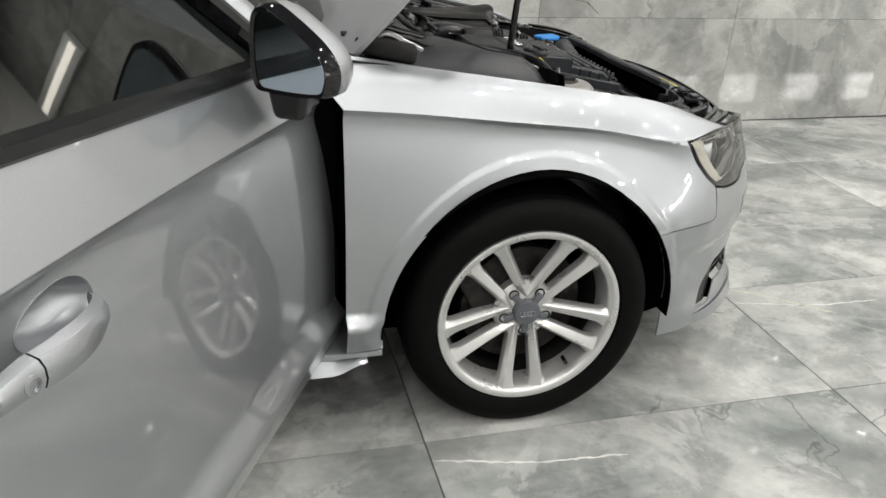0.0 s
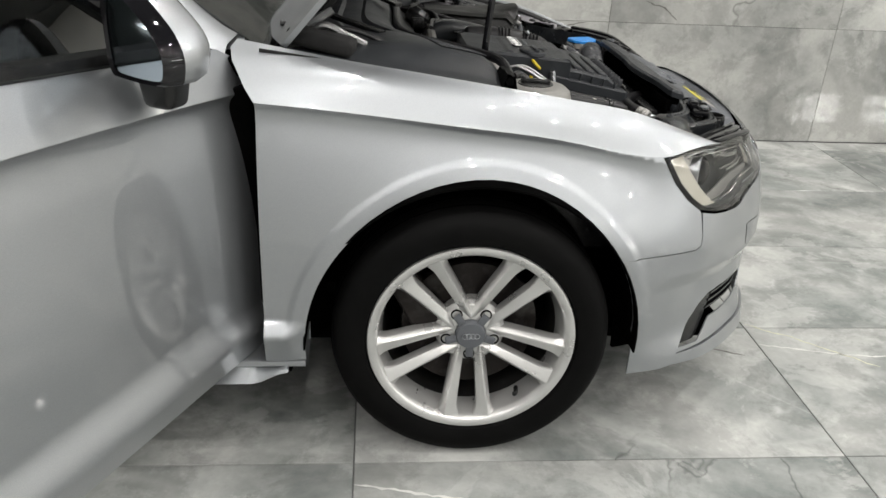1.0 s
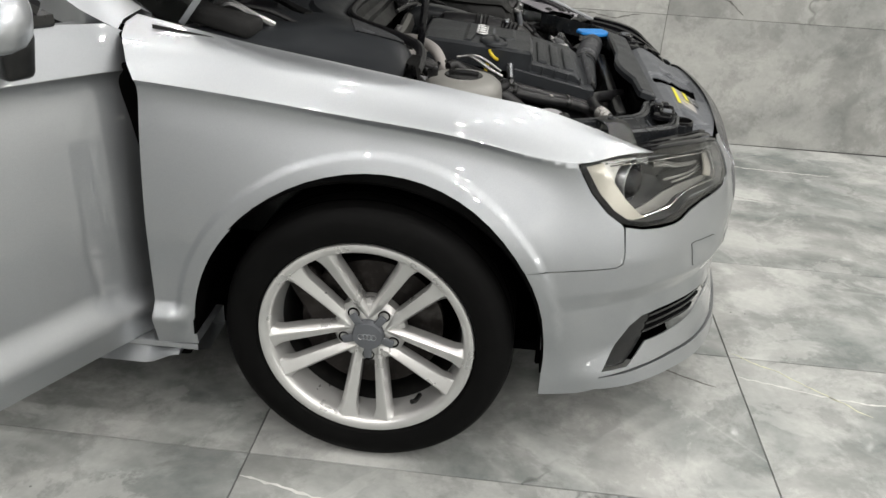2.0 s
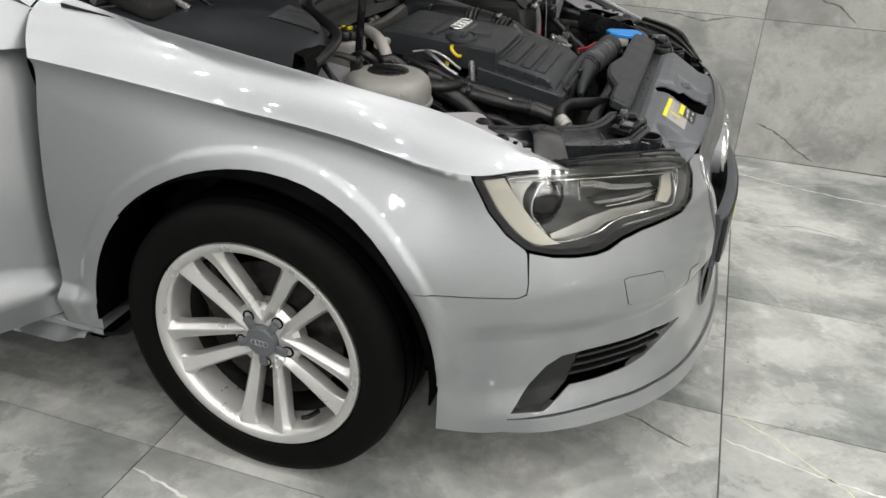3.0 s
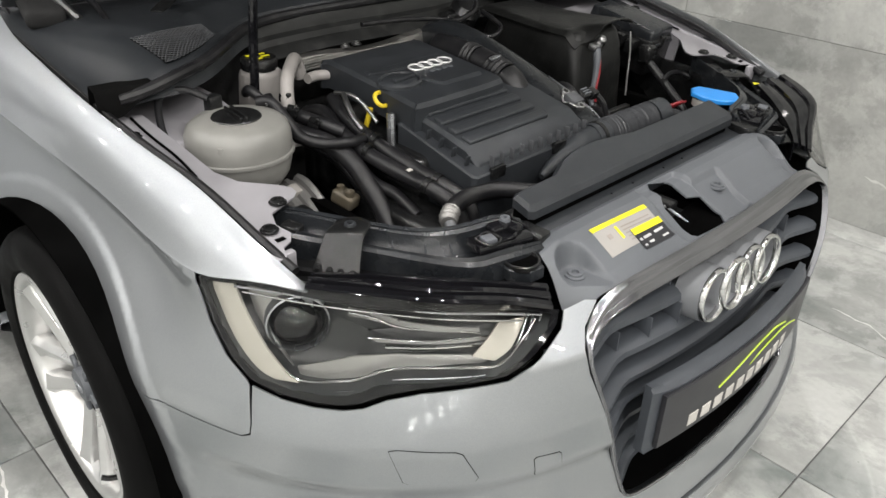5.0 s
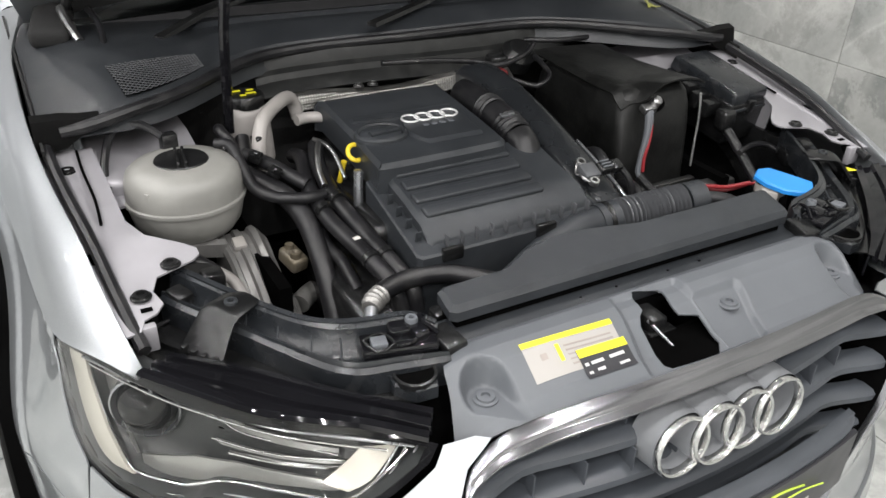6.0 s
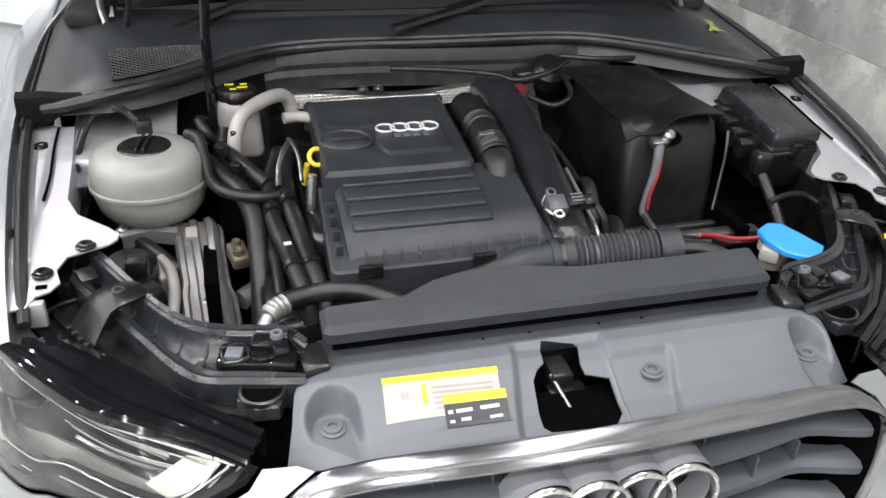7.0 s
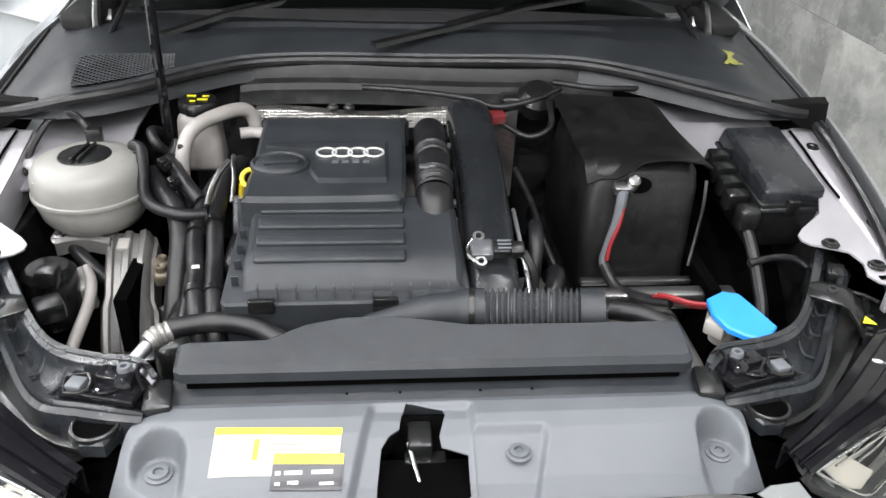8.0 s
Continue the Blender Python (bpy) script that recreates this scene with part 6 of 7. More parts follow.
P3("hose_clip", Geo().box((0.233, 0.002, 0.828), (0.010, 0.022, 0.006), 0.002, rot=(0, 14, 0)).box((0.236, 0.012, 0.829), (0.006, 0.012, 0.008), 0.002, rot=(0, 14, 0)), SATIN, elbow)
path = [(-0.050, 0.095, 0.770), (-0.030, 0.095, 0.800), (0.010, 0.096, 0.812), (0.12, 0.098, 0.793), (0.25, 0.098, 0.758), (0.36, 0.096, 0.722), (0.44, 0.094, 0.680), (0.47, 0.092, 0.62)]
fx = [spline(range(8), [q[k] for q in path]) for k in range(3)]
rows = []
for t in np.linspace(0, 7, 36):
    q = Vector([float(c(t)) for c in fx])
    d = Vector([float(c(t + 0.01)) - float(c(t - 0.01)) for c in fx]).normalized()
    side = Vector((0, 1, 0))
    up = side.cross(-d).normalized()
    rows.append([tuple(q + side * (0.0385 * math.copysign(abs(math.cos(a)) ** 0.6, math.cos(a))) + up * (0.031 * math.copysign(abs(math.sin(a)) ** 0.6, math.sin(a)))) for a in [2 * math.pi * k / 28 for k in range(28)]])
duct = P3("charge_duct", Geo().loft(rows, closed=True), DUCT, label="thick black charge-air duct")
P3("duct_seam", Geo().tube([(0.02, 0.056, 0.815), (0.12, 0.056, 0.800), (0.25, 0.056, 0.765), (0.36, 0.055, 0.730)], 0.0045, 8), BLACK, duct)
for x in (0.10, 0.17, 0.235, 0.275, 0.31):
    P3("seam_clip", Geo().box((x, 0.0515, 0.808 - 0.29 * (x - 0.08)), (0.012, 0.008, 0.010), 0.002, rot=(0, 15, 0)), GREY, duct)
P3("duct_rail", Geo().tube([(0.27, 0.140, 0.770), (0.33, 0.143, 0.748), (0.395, 0.146, 0.722), (0.43, 0.15, 0.69)], 0.0035, 8), SATIN, duct)
tilt = 24.0
P3("pressure_sensor", Geo().box((0.386, 0.076, 0.7665), (0.030, 0.032, 0.016), 0.003, rot=(0, tilt, 0)), HOSE, duct, "grey pressure sensor with twin eyelets")
for x, z in ((0.3655, 0.7755), (0.4060, 0.7575)):
    P3("eyelet", Geo().lathe([(0.0045, 0), (0.0048, 0.005), (0.0085, 0.005), (0.0095, 0.003), (0.0095, -0.004)], pose(x, 0.073, z, 0, tilt, 0), 18, close=False), STEEL, duct)
    P3("sensor_leg", Geo().tube([(x, 0.066, z), (0.386 + 0.5 * (x - 0.386), 0.056, 0.764), (0.386, 0.058, 0.764)], 0.0022, 6, 4), STEEL, duct)
P3("sensor_connector", Geo().box((0.390, 0.104, 0.769), (0.020, 0.026, 0.016), 0.002, rot=(0, tilt, 0)).box((0.393, 0.127, 0.770), (0.022, 0.020, 0.018), 0.003, rot=(0, tilt, 0)), BLACK, duct)
for dx in (-0.006, 0.0, 0.006):
    P3("connector_rib", Geo().box((0.391 + dx, 0.108, 0.7785 - 0.44 * dx), (0.003, 0.020, 0.003), 0.0006, rot=(0, tilt, 0)), GREY, duct)
P3("sensor_lead", Geo().tube([(0.395, 0.136, 0.768), (0.410, 0.150, 0.745), (0.42, 0.155, 0.70), (0.43, 0.15, 0.65)], 0.006, 8), RUBBER, duct)

maf = P3("air_hose", Geo().tube([(0.466, 0.075, 0.715), (0.478, 0.145, 0.722), (0.490, 0.205, 0.728)], 0.029, 26, 10, ribs=(0.0078, 0.0042)), HOSE, label="black corrugated air hose")
P3("hose_cuff", Geo().tube([(0.462, 0.040, 0.712), (0.466, 0.075, 0.715)], 0.032, 22, 3), COVER, maf)
P3("hose_cuff", Geo().tube([(0.490, 0.203, 0.728), (0.496, 0.235, 0.731)], 0.033, 22, 3), COVER, maf)
P3("hose_clamp", Geo().tube([(0.464, 0.052, 0.7135), (0.465, 0.060, 0.714)], 0.0335, 22, 1), BLACK, maf)
P3("snorkel", Geo().tube([(0.462, 0.045, 0.712), (0.466, -0.01, 0.712), (0.474, -0.08, 0.703), (0.480, -0.13, 0.692)], [0.030, 0.026, 0.016, 0.006], 20, 6), COVER)

# radiator duct bar, ledge
bar = [(0.606, -0.322), (0.6115, -0.313), (0.6125, 0.312), (0.606, 0.322), (0.556, 0.320), (0.549, 0.312), (0.549, 0.17), (0.548, 0.04), (0.540, -0.01), (0.533, -0.06), (0.534, -0.12), (0.543, -0.165), (0.558, -0.20), (0.565, -0.215), (0.567, -0.310), (0.573, -0.322)]
P3("radiator_duct", Geo().slab(bar, lambda x, y: 0.764 - 0.30 * (x - 0.535), 0.021, 0.007), COVER, label="long black plastic radiator air duct")
# Near-black filler: shade of the gap between duct and ledge, notches likewise.
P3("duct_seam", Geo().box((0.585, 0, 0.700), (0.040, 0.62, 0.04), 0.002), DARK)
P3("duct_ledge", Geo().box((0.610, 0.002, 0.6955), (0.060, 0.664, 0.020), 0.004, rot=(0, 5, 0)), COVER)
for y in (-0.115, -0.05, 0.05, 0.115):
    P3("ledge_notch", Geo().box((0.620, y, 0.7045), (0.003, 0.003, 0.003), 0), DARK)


# grey lock-carrier trim with pockets, latch opening and labels
def panel_z(u, v):
    u, v = np.asarray(u, float), np.asarray(v, float)
    base = np.interp(u, [0.60, 0.630, 0.645, 0.668, 0.690, 0.715, 0.742, 0.770, 0.80, 0.84], [0.690, 0.703, 0.711, 0.7125, 0.708, 0.696, 0.682, 0.676, 0.676, 0.679])
    z = base - 0.028 * np.clip((np.abs(v) - 0.20) / 0.18, 0, 2) ** 2 * step01(0.66, 0.75, u)
    z = z - 0.016 * np.clip((np.abs(v) - 0.325) / 0.05, 0, 1.5) ** 1.5
    for bx, by, bz in ((0.707, -0.326, 0.668), (0.700, 0.334, 0.664)):
        k = step01(0.035, 0.022, np.hypot(np.minimum(u - bx, 0), (v - by) * (1 - 1.5 * np.clip(u - bx, 0, 0.1))))
        z = z + (np.minimum(z, bz) - z) * k * step01(0.79, 0.75, u)
    k = step01(0.642, 0.653, u) * step01(-0.091, -0.079, v + 0.22 * (u - 0.65)) * step01(0.039, 0.028, v)
    k = np.maximum(k, step01(0.682, 0.693, u) * step01(0.026, 0.034, v) * step01(0.124, 0.113, v + 0.3 * np.clip(u - 0.70, 0, 1)))
    return z - 0.009 * k * step01(0.785, 0.77, u)


def panel_skin(u, v):
    return np.stack([u, v, panel_z(u, v)], -1)


front_edge = [(float(skin(s, 0.68, -0.002)[0]), float(skin(s, 0.68)[1])) for s in np.linspace(1.075, E - 1.075, 25)]
pan = [(0.632, 0.345), (0.632, -0.335), (0.640, -0.352), (0.672, -0.366), (0.70, -0.372), (0.735, -0.384)] + front_edge + [(0.735, 0.384), (0.70, 0.372), (0.672, 0.370), (0.640, 0.360)]
hole = [(0.645, -0.044), (0.652, 0.000), (0.658, 0.003), (0.690, -0.006), (0.703, -0.004), (0.712, 0.026), (0.756, 0.026), (0.774, 0.010), (0.768, -0.072), (0.760, -0.080), (0.741, -0.079), (0.702, -0.074), (0.688, -0.064), (0.680, -0.053), (0.660, -0.050)]
trim = P3("lock_carrier_trim", sheet_mesh("lock_carrier_trim", sheet_data(pan, panel_skin, 0.003, 0.0032, (hole,))), GREY, label="grey plastic trim over the lock carrier")
for x, y, z in ((0.707, -0.326, 0.6685), (0.712, 0.085, 0.6885), (0.700, 0.334, 0.6645)):
    bolt(x, y, z, 0.012, GREY, trim, "screw")
# Near-black walls give the latch opening its shade.
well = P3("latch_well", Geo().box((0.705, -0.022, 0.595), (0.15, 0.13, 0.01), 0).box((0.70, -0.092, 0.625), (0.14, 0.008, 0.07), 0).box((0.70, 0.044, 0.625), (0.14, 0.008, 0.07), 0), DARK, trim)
P3("latch", Geo().box((0.672, -0.028, 0.672), (0.045, 0.030, 0.03), 0.005).box((0.690, -0.022, 0.66), (0.02, 0.05, 0.012), 0.003), BLACK, trim)
P3("latch_pin", Geo().tube([(0.683, -0.042, 0.682), (0.715, -0.034, 0.668), (0.752, -0.022, 0.648)], 0.0024, 8), SATIN, trim)


def decal(nm, pts, mat, lift):
    return P3(nm, sheet_mesh(nm, sheet_data(pts, panel_skin, 0.0003, 0.008, lift=lift)), mat, trim)


decal("label", [(0.6785, -0.262), (0.684, -0.118), (0.735, -0.124), (0.730, -0.266)], LABEL_WHITE, 0.0008)
decal("label_band", [(0.6785, -0.262), (0.684, -0.118), (0.6925, -0.119), (0.687, -0.2628)], LABEL_YELLOW, 0.0013)
for k in range(5):
    decal("label_line", [(0.698 + 0.006 * k, -0.205), (0.7015 + 0.006 * k, -0.130), (0.7035 + 0.006 * k, -0.130), (0.700 + 0.006 * k, -0.205)], LABEL_INK, 0.0013)
decal("label_spot", [(0.700, -0.243), (0.700, -0.233), (0.708, -0.234), (0.708, -0.244)], LABEL_INK, 0.0013)
decal("label_spot", [(0.694, -0.217), (0.694, -0.211), (0.716, -0.213), (0.716, -0.219)], LABEL_YELLOW, 0.0013)
decal("small_label", [(0.710, -0.194), (0.7125, -0.116), (0.7505, -0.119), (0.748, -0.197)], LABEL_BLACK, 0.0018)
decal("small_band", [(0.710, -0.194), (0.7125, -0.116), (0.723, -0.1165), (0.7205, -0.1945)], LABEL_YELLOW, 0.0023)
for x, y, w in ((0.730, -0.172, 0.02), (0.740, -0.172, 0.012), (0.730, -0.140, 0.024), (0.742, -0.135, 0.016), (0.730, -0.189, 0.006), (0.741, -0.189, 0.006)):
    decal("small_print", [(x - 0.002, y - w / 2), (x - 0.002, y + w / 2), (x + 0.002, y + w / 2), (x + 0.002, y - w / 2)], PRINT_WHITE, 0.0023)

# lamp carriers: a curved, lipped channel with thin webs, a bolted bracket and the actuator in its pocket
def lamp_carrier(sgn):
    S = lambda pts: [(p[0], sgn * -p[1], *p[2:]) for p in pts]
    turn = lambda r: r if sgn < 0 else r[::-1]
    inner = [(0.350, -0.612, 0.744), (0.400, -0.583, 0.742), (0.474, -0.538, 0.738), (0.532, -0.494, 0.734), (0.558, -0.450, 0.731), (0.570, -0.400, 0.730), (0.580, -0.365, 0.730), (0.606, -0.343, 0.726)]
    outer = [(0.395, -0.640, 0.726), (0.440, -0.615, 0.724), (0.508, -0.566, 0.718), (0.580, -0.520, 0.714), (0.634, -0.477, 0.712), (0.648, -0.435, 0.711), (0.656, -0.395, 0.710), (0.660, -0.350, 0.706)]
    along = np.linspace(0, 7, 43)
    fi = [spline(range(8), [q[k] for q in inner]) for k in range(3)]
    fo = [spline(range(8), [q[k] for q in outer]) for k in range(3)]
    at = lambda v: (Vector([float(c(v)) for c in fi]), Vector([float(c(v)) for c in fo]))
    sect = ((0, -0.045), (0, -0.002), (0.02, 0.003), (0.05, 0.003), (0.07, -0.005), (0.10, -0.005), (0.12, 0.002), (0.16, 0.001), (0.20, -0.012), (0.34, -0.022), (0.56, -0.024), (0.76, -0.016), (0.81, 0.000), (0.86, 0.004), (0.90, -0.003), (0.94, -0.003), (0.97, 0.002), (1.0, 0.0), (1.02, -0.035))
    rows = []
    for v in along:
        a, b = at(v)
        rows.append([tuple(a.lerp(b, t) + Vector((0, 0, d))) for t, d in sect])
    geo = Geo().loft(rows[::-1], 0.003)
    pl = part("lamp_carrier", geo if sgn < 0 else geo.mirrored(), CARRIER, car, "glossy black plastic headlight carrier channel")
    mm = lambda g: g if sgn < 0 else g.mirrored()
    for v in (1.9, 2.5, 3.2, 3.9):
        a, b = at(v)
        part("web", mm(Geo().tube([a.lerp(b, 0.16) + Vector((0, 0, -0.006)), a.lerp(b, 0.45) + Vector((0, 0, -0.020)), a.lerp(b, 0.78) + Vector((0, 0, -0.008))], 0.0018, 6, 5)), COVER, pl)
    # shelf between the channel and the lamp, with a step
    back = [(0.44, -0.695, 0.700), (0.47, -0.680, 0.700), (0.515, -0.645, 0.702), (0.59, -0.565, 0.700), (0.645, -0.505, 0.694), (0.685, -0.455, 0.690), (0.70, -0.425, 0.688), (0.712, -0.405, 0.684)]
    rows = []
    for k in range(8):
        a, b = Vector(outer[k]) + Vector((0, 0, -0.034)), Vector(back[k]) + Vector((0, 0, -0.01))
        rows.append([tuple(a.lerp(b, t) + Vector((0, 0, d))) for t, d in ((0, 0), (0.45, 0), (0.48, 0.006), (0.55, 0.006), (0.58, -0.004), (1, 0.0))])
    part("lamp_shelf", mm(Geo().loft(rows[:7][::-1], 0.003)), BLACK, pl)
    # bracket plate: bolted flat, folded down towards the lamp
    c, o, w = Vector((0.478, -0.569, 0.745)), Vector((0.50, -0.86, 0)), Vector((0.86, 0.50, 0))
    rows = []
    for d, dz, hw in ((-0.030, -0.003, 0.016), (-0.016, 0.0, 0.024), (0.014, 0.0, 0.026), (0.024, -0.003, 0.027), (0.034, -0.014, 0.029), (0.052, -0.036, 0.033), (0.060, -0.046, 0.034)):
        rows.append([tuple(c + o * d + w * (hw * f) + Vector((0, 0, dz - 0.004 * abs(f) ** 4))) for f in (-1, -0.9, -0.3, 0.3, 0.9, 1)])
    br = part("bracket", mm(Geo().loft(rows, 0.004)), BLACK, pl)
    bolt(0.478, sgn * 0.569, 0.7455, 0.009, COWL, pl)
    for k in range(4):
        q = c + o * 0.060 + w * (-0.026 + 0.017 * k) + Vector((0, 0, -0.046))
        part("bracket_tooth", mm(Geo().box(tuple(q), (0.008, 0.012, 0.020), 0.002, rot=(0, 0, 30))), BLACK, pl)
    # actuator in its pocket
    act = part("actuator", mm(Geo().box((0.619, -0.402, 0.722), (0.040, 0.096, 0.014), 0.004, 2, rot=(0, 0, -14)).box((0.606, -0.395, 0.730), (0.024, 0.030, 0.022), 0.006, 3, rot=(0, 0, -14)).box((0.620, -0.375, 0.730), (0.026, 0.022, 0.020), 0.005, 2)), GLOSS_BLACK, pl)
    part("connector", mm(Geo().box((0.621, -0.430, 0.732), (0.020, 0.020, 0.010), 0.002, rot=(0, 0, -14))), GREY, pl)
    part("connector_rim", mm(Geo().tube([(0.609, -0.445, 0.733), (0.607, -0.420, 0.735), (0.632, -0.414, 0.733), (0.635, -0.440, 0.731), (0.609, -0.445, 0.733)], 0.0025, 6, 2)), BLACK, pl)
    part("knob", Geo().lathe([(0.0085, 0), (0.0085, 0.014), (0.0075, 0.018), (0.004, 0.018), (0.0035, 0.012), (0.0003, 0.012)], pose(0.606, sgn * 0.378, 0.728), 16, close=False), GREY, pl)
    for pts in ([(0.630, -0.412, 0.728), (0.638, -0.400, 0.733), (0.636, -0.388, 0.733), (0.628, -0.380, 0.730)], [(0.592, -0.352, 0.730), (0.596, -0.362, 0.738), (0.612, -0.362, 0.737), (0.63, -0.352, 0.728)]):
        part("spring_clip", mm(Geo().tube(pts, 0.0030, 8, 4)), GLOSS_BLACK, pl)
    part("corner_plate", mm(Geo().slab([(0.634, -0.375), (0.640, -0.428), (0.668, -0.432), (0.690, -0.412), (0.692, -0.385), (0.66, -0.372)], 0.7035, 0.02, 0.003)), CARRIER, pl)
    part("bulb_hole", Geo().lathe([(0.0275, -0.004), (0.0275, 0.004), (0.0240, 0.005), (0.0230, 0.0)], pose(0.663, sgn * 0.402, 0.7035), 28, close=False), BLACK, pl)
    # Shallow near-black disc: the pit's shade as colour.
    part("bulb_pit", Geo().lathe([(0.0232, 0.0015), (0.018, 0.0005), (0.0005, 0.0005)], pose(0.663, sgn * 0.402, 0.7035), 28, close=False), DARK, pl)
    part("cable", mm(Geo().tube([(0.362, -0.640, 0.705), (0.372, -0.605, 0.722), (0.392, -0.588, 0.712), (0.40, -0.610, 0.700), (0.418, -0.655, 0.700), (0.448, -0.672, 0.704)], 0.0028, 6)), RUBBER, pl)
    part("lamp_plug", mm(Geo().box((0.402, -0.618, 0.725), (0.030, 0.026, 0.024), 0.004, 2, rot=(0, 10, 25)).box((0.385, -0.600, 0.700), (0.05, 0.03, 0.03), 0.006, 2, rot=(0, 0, 30))), BLACK, pl)
    # Near-black block, added as the shaded hollow below the carrier.
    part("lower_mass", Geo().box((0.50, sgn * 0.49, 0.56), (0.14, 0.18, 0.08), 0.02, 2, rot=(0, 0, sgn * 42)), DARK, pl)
    part("end_bracket", mm(Geo().box((0.628, -0.338, 0.712), (0.050, 0.034, 0.018), 0.005, 2, rot=(0, 4, 8))), BLACK, pl)


lamp_carrier(-1)
lamp_carrier(1)
P3("warning_tag", Geo().slab([(0.505, 0.612), (0.525, 0.618), (0.520, 0.600)], 0.722, 0.001, 0.0003), LABEL_YELLOW)

# battery in its felt jacket, fuse box
battery_felt = simple("battery_felt", (0.0060, 0.0062, 0.0060), 0.40, bump=0.8, scale=90, vary=0.35, dirt=0.03, spec=0.35)
rows = []
for z, x0, x1, y0, y1, r in ((0.590, -0.050, 0.268, 0.262, 0.446, 0.02), (0.660, -0.050, 0.266, 0.262, 0.447, 0.02), (0.740, -0.048, 0.256, 0.264, 0.450, 0.022), (0.790, -0.045, 0.246, 0.266, 0.452, 0.024), (0.815, -0.042, 0.238, 0.270, 0.449, 0.026), (0.829, -0.034, 0.228, 0.277, 0.441, 0.030), (0.834, -0.015, 0.205, 0.292, 0.425, 0.030)):
    ring_pts = []
    for cx, cy, a0 in ((x1 - r, y1 - r, 0), (x0 + r, y1 - r, 90), (x0 + r, y0 + r, 180), (x1 - r, y0 + r, 270)):
        for k in range(6):
            a = radians(a0 + 18 * k)
            ring_pts.append((cx + r * math.cos(a) + 0.003 * math.sin(30 * z + 25 * cy), cy + r * math.sin(a) + 0.003 * math.sin(26 * z + 20 * cx), z))
    rows.append(ring_pts)
g = Geo().loft(rows, closed=True)
g.f.append(tuple(range(len(g.v) - 24, len(g.v))))
batt = P3("battery_cover", g, battery_felt, label="black fabric-covered battery box", angle=60)
rows = []
for x in np.linspace(-0.05, 0.262, 22):
    row = []
    for y in np.linspace(0.262, 0.458, 26):
        lift = float(step01(0.300, 0.345, y)) * float(step01(0.17, 0.25, x))
        z = 0.838 + 0.005 * math.sin(13 * x + 9 * y) - 0.55 * max(x - 0.215, 0) * (1 - lift) + 0.012 * lift * math.sin(3.0 * (y - 0.30) / 0.15) - 0.35 * max(0.285 - y, 0) - 0.30 * max(y - 0.440, 0)
        row.append((x - 0.018 * (1 - float(step01(0.29, 0.34, y))) * float(step01(0.2, 0.26, x)), y, z))
    rows.append(row)
P3("cover_flap", Geo().loft(rows[::-1], 0.003), battery_felt, batt, angle=50)
P3("terminal", Geo().lathe([(0.010, -0.012), (0.010, 0.010), (0.006, 0.014), (0.0003, 0.014)], pose(0.262, 0.331, 0.812, 0, 35, 0), 14, close=False).box((0.260, 0.316, 0.802), (0.020, 0.030, 0.014), 0.003, rot=(0, 20, 0)), STEEL, batt)
# The hole is a near-black disc, shade put into its colour.
P3("terminal_hole", Geo().lathe([(0.017, 0), (0.017, 0.0025), (0.0005, 0.0025)], pose(0.2500, 0.345, 0.802, 0, 80, 0) @ Matrix.Diagonal((0.8, 1.25, 1, 1)), 18, close=False), DARK, batt)
P3("cover_hem", Geo().tube([(0.262, 0.4505, 0.815), (0.268, 0.452, 0.77), (0.272, 0.449, 0.72), (0.278, 0.444, 0.665)], 0.0026, 6, 6), STEEL, batt)
P3("tray_rail", Geo().box((0.285, 0.355, 0.640), (0.016, 0.19, 0.010), 0.003), STEEL, batt)
P3("battery_lead", Geo().tube([(0.264, 0.316, 0.800), (0.272, 0.313, 0.775), (0.276, 0.308, 0.745), (0.280, 0.298, 0.705), (0.288, 0.294, 0.675), (0.320, 0.312, 0.650), (0.36, 0.345, 0.655), (0.385, 0.370, 0.668)], [0.009, 0.0085, 0.007, 0.006, 0.006, 0.0075, 0.0075, 0.0075], 10), GREY, batt)
P3("cable_sleeve", Geo().tube([(0.288, 0.294, 0.676), (0.320, 0.312, 0.651), (0.36, 0.345, 0.656), (0.392, 0.375, 0.670)], 0.0092, 10), RUBBER, batt)
P3("red_cable", Geo().tube([(0.276, 0.317, 0.775), (0.2815, 0.312, 0.745), (0.2855, 0.302, 0.712), (0.291, 0.2985, 0.685)], 0.0035, 8), RED, batt)
P3("red_cable", Geo().tube([(0.385, 0.355, 0.680), (0.398, 0.372, 0.684), (0.412, 0.402, 0.682), (0.430, 0.445, 0.690)], 0.0042, 8), RED, batt)
P3("red_cable", Geo().tube([(0.378, 0.350, 0.674), (0.39, 0.375, 0.674), (0.408, 0.41, 0.672), (0.430, 0.46, 0.688)], 0.0026, 8), RED, batt)
P3("battery_tray", Geo().box((0.10, 0.372, 0.575), (0.36, 0.27, 0.03), 0.006), BLACK)
fuse = P3("fuse_box", Geo().box((0.170, 0.598, 0.742), (0.175, 0.112, 0.09), 0.006, 2, rot=(0, 9, 4)), BLACK, label="black plastic fuse box")
P3("fuse_lid", Geo().box((0.168, 0.602, 0.800), (0.190, 0.112, 0.034), 0.008, 3, rot=(0, 12, 4), taper=(0.96, 0.94)), CARRIER, fuse)
P3("lid_rim", Geo().box((0.169, 0.602, 0.780), (0.196, 0.118, 0.008), 0.003, 2, rot=(0, 12, 4)), CARRIER, fuse)
P3("fuse_clip", Geo().box((0.262, 0.606, 0.765), (0.012, 0.022, 0.03), 0.003, rot=(0, 12, 4)), BLACK, fuse)
for k in range(4):
    P3("cable_port", Geo().box((0.130 + 0.032 * k, 0.524, 0.792 - 0.010 * k), (0.024, 0.040, 0.034), 0.005, rot=(0, 12, 4)), BLACK, fuse)
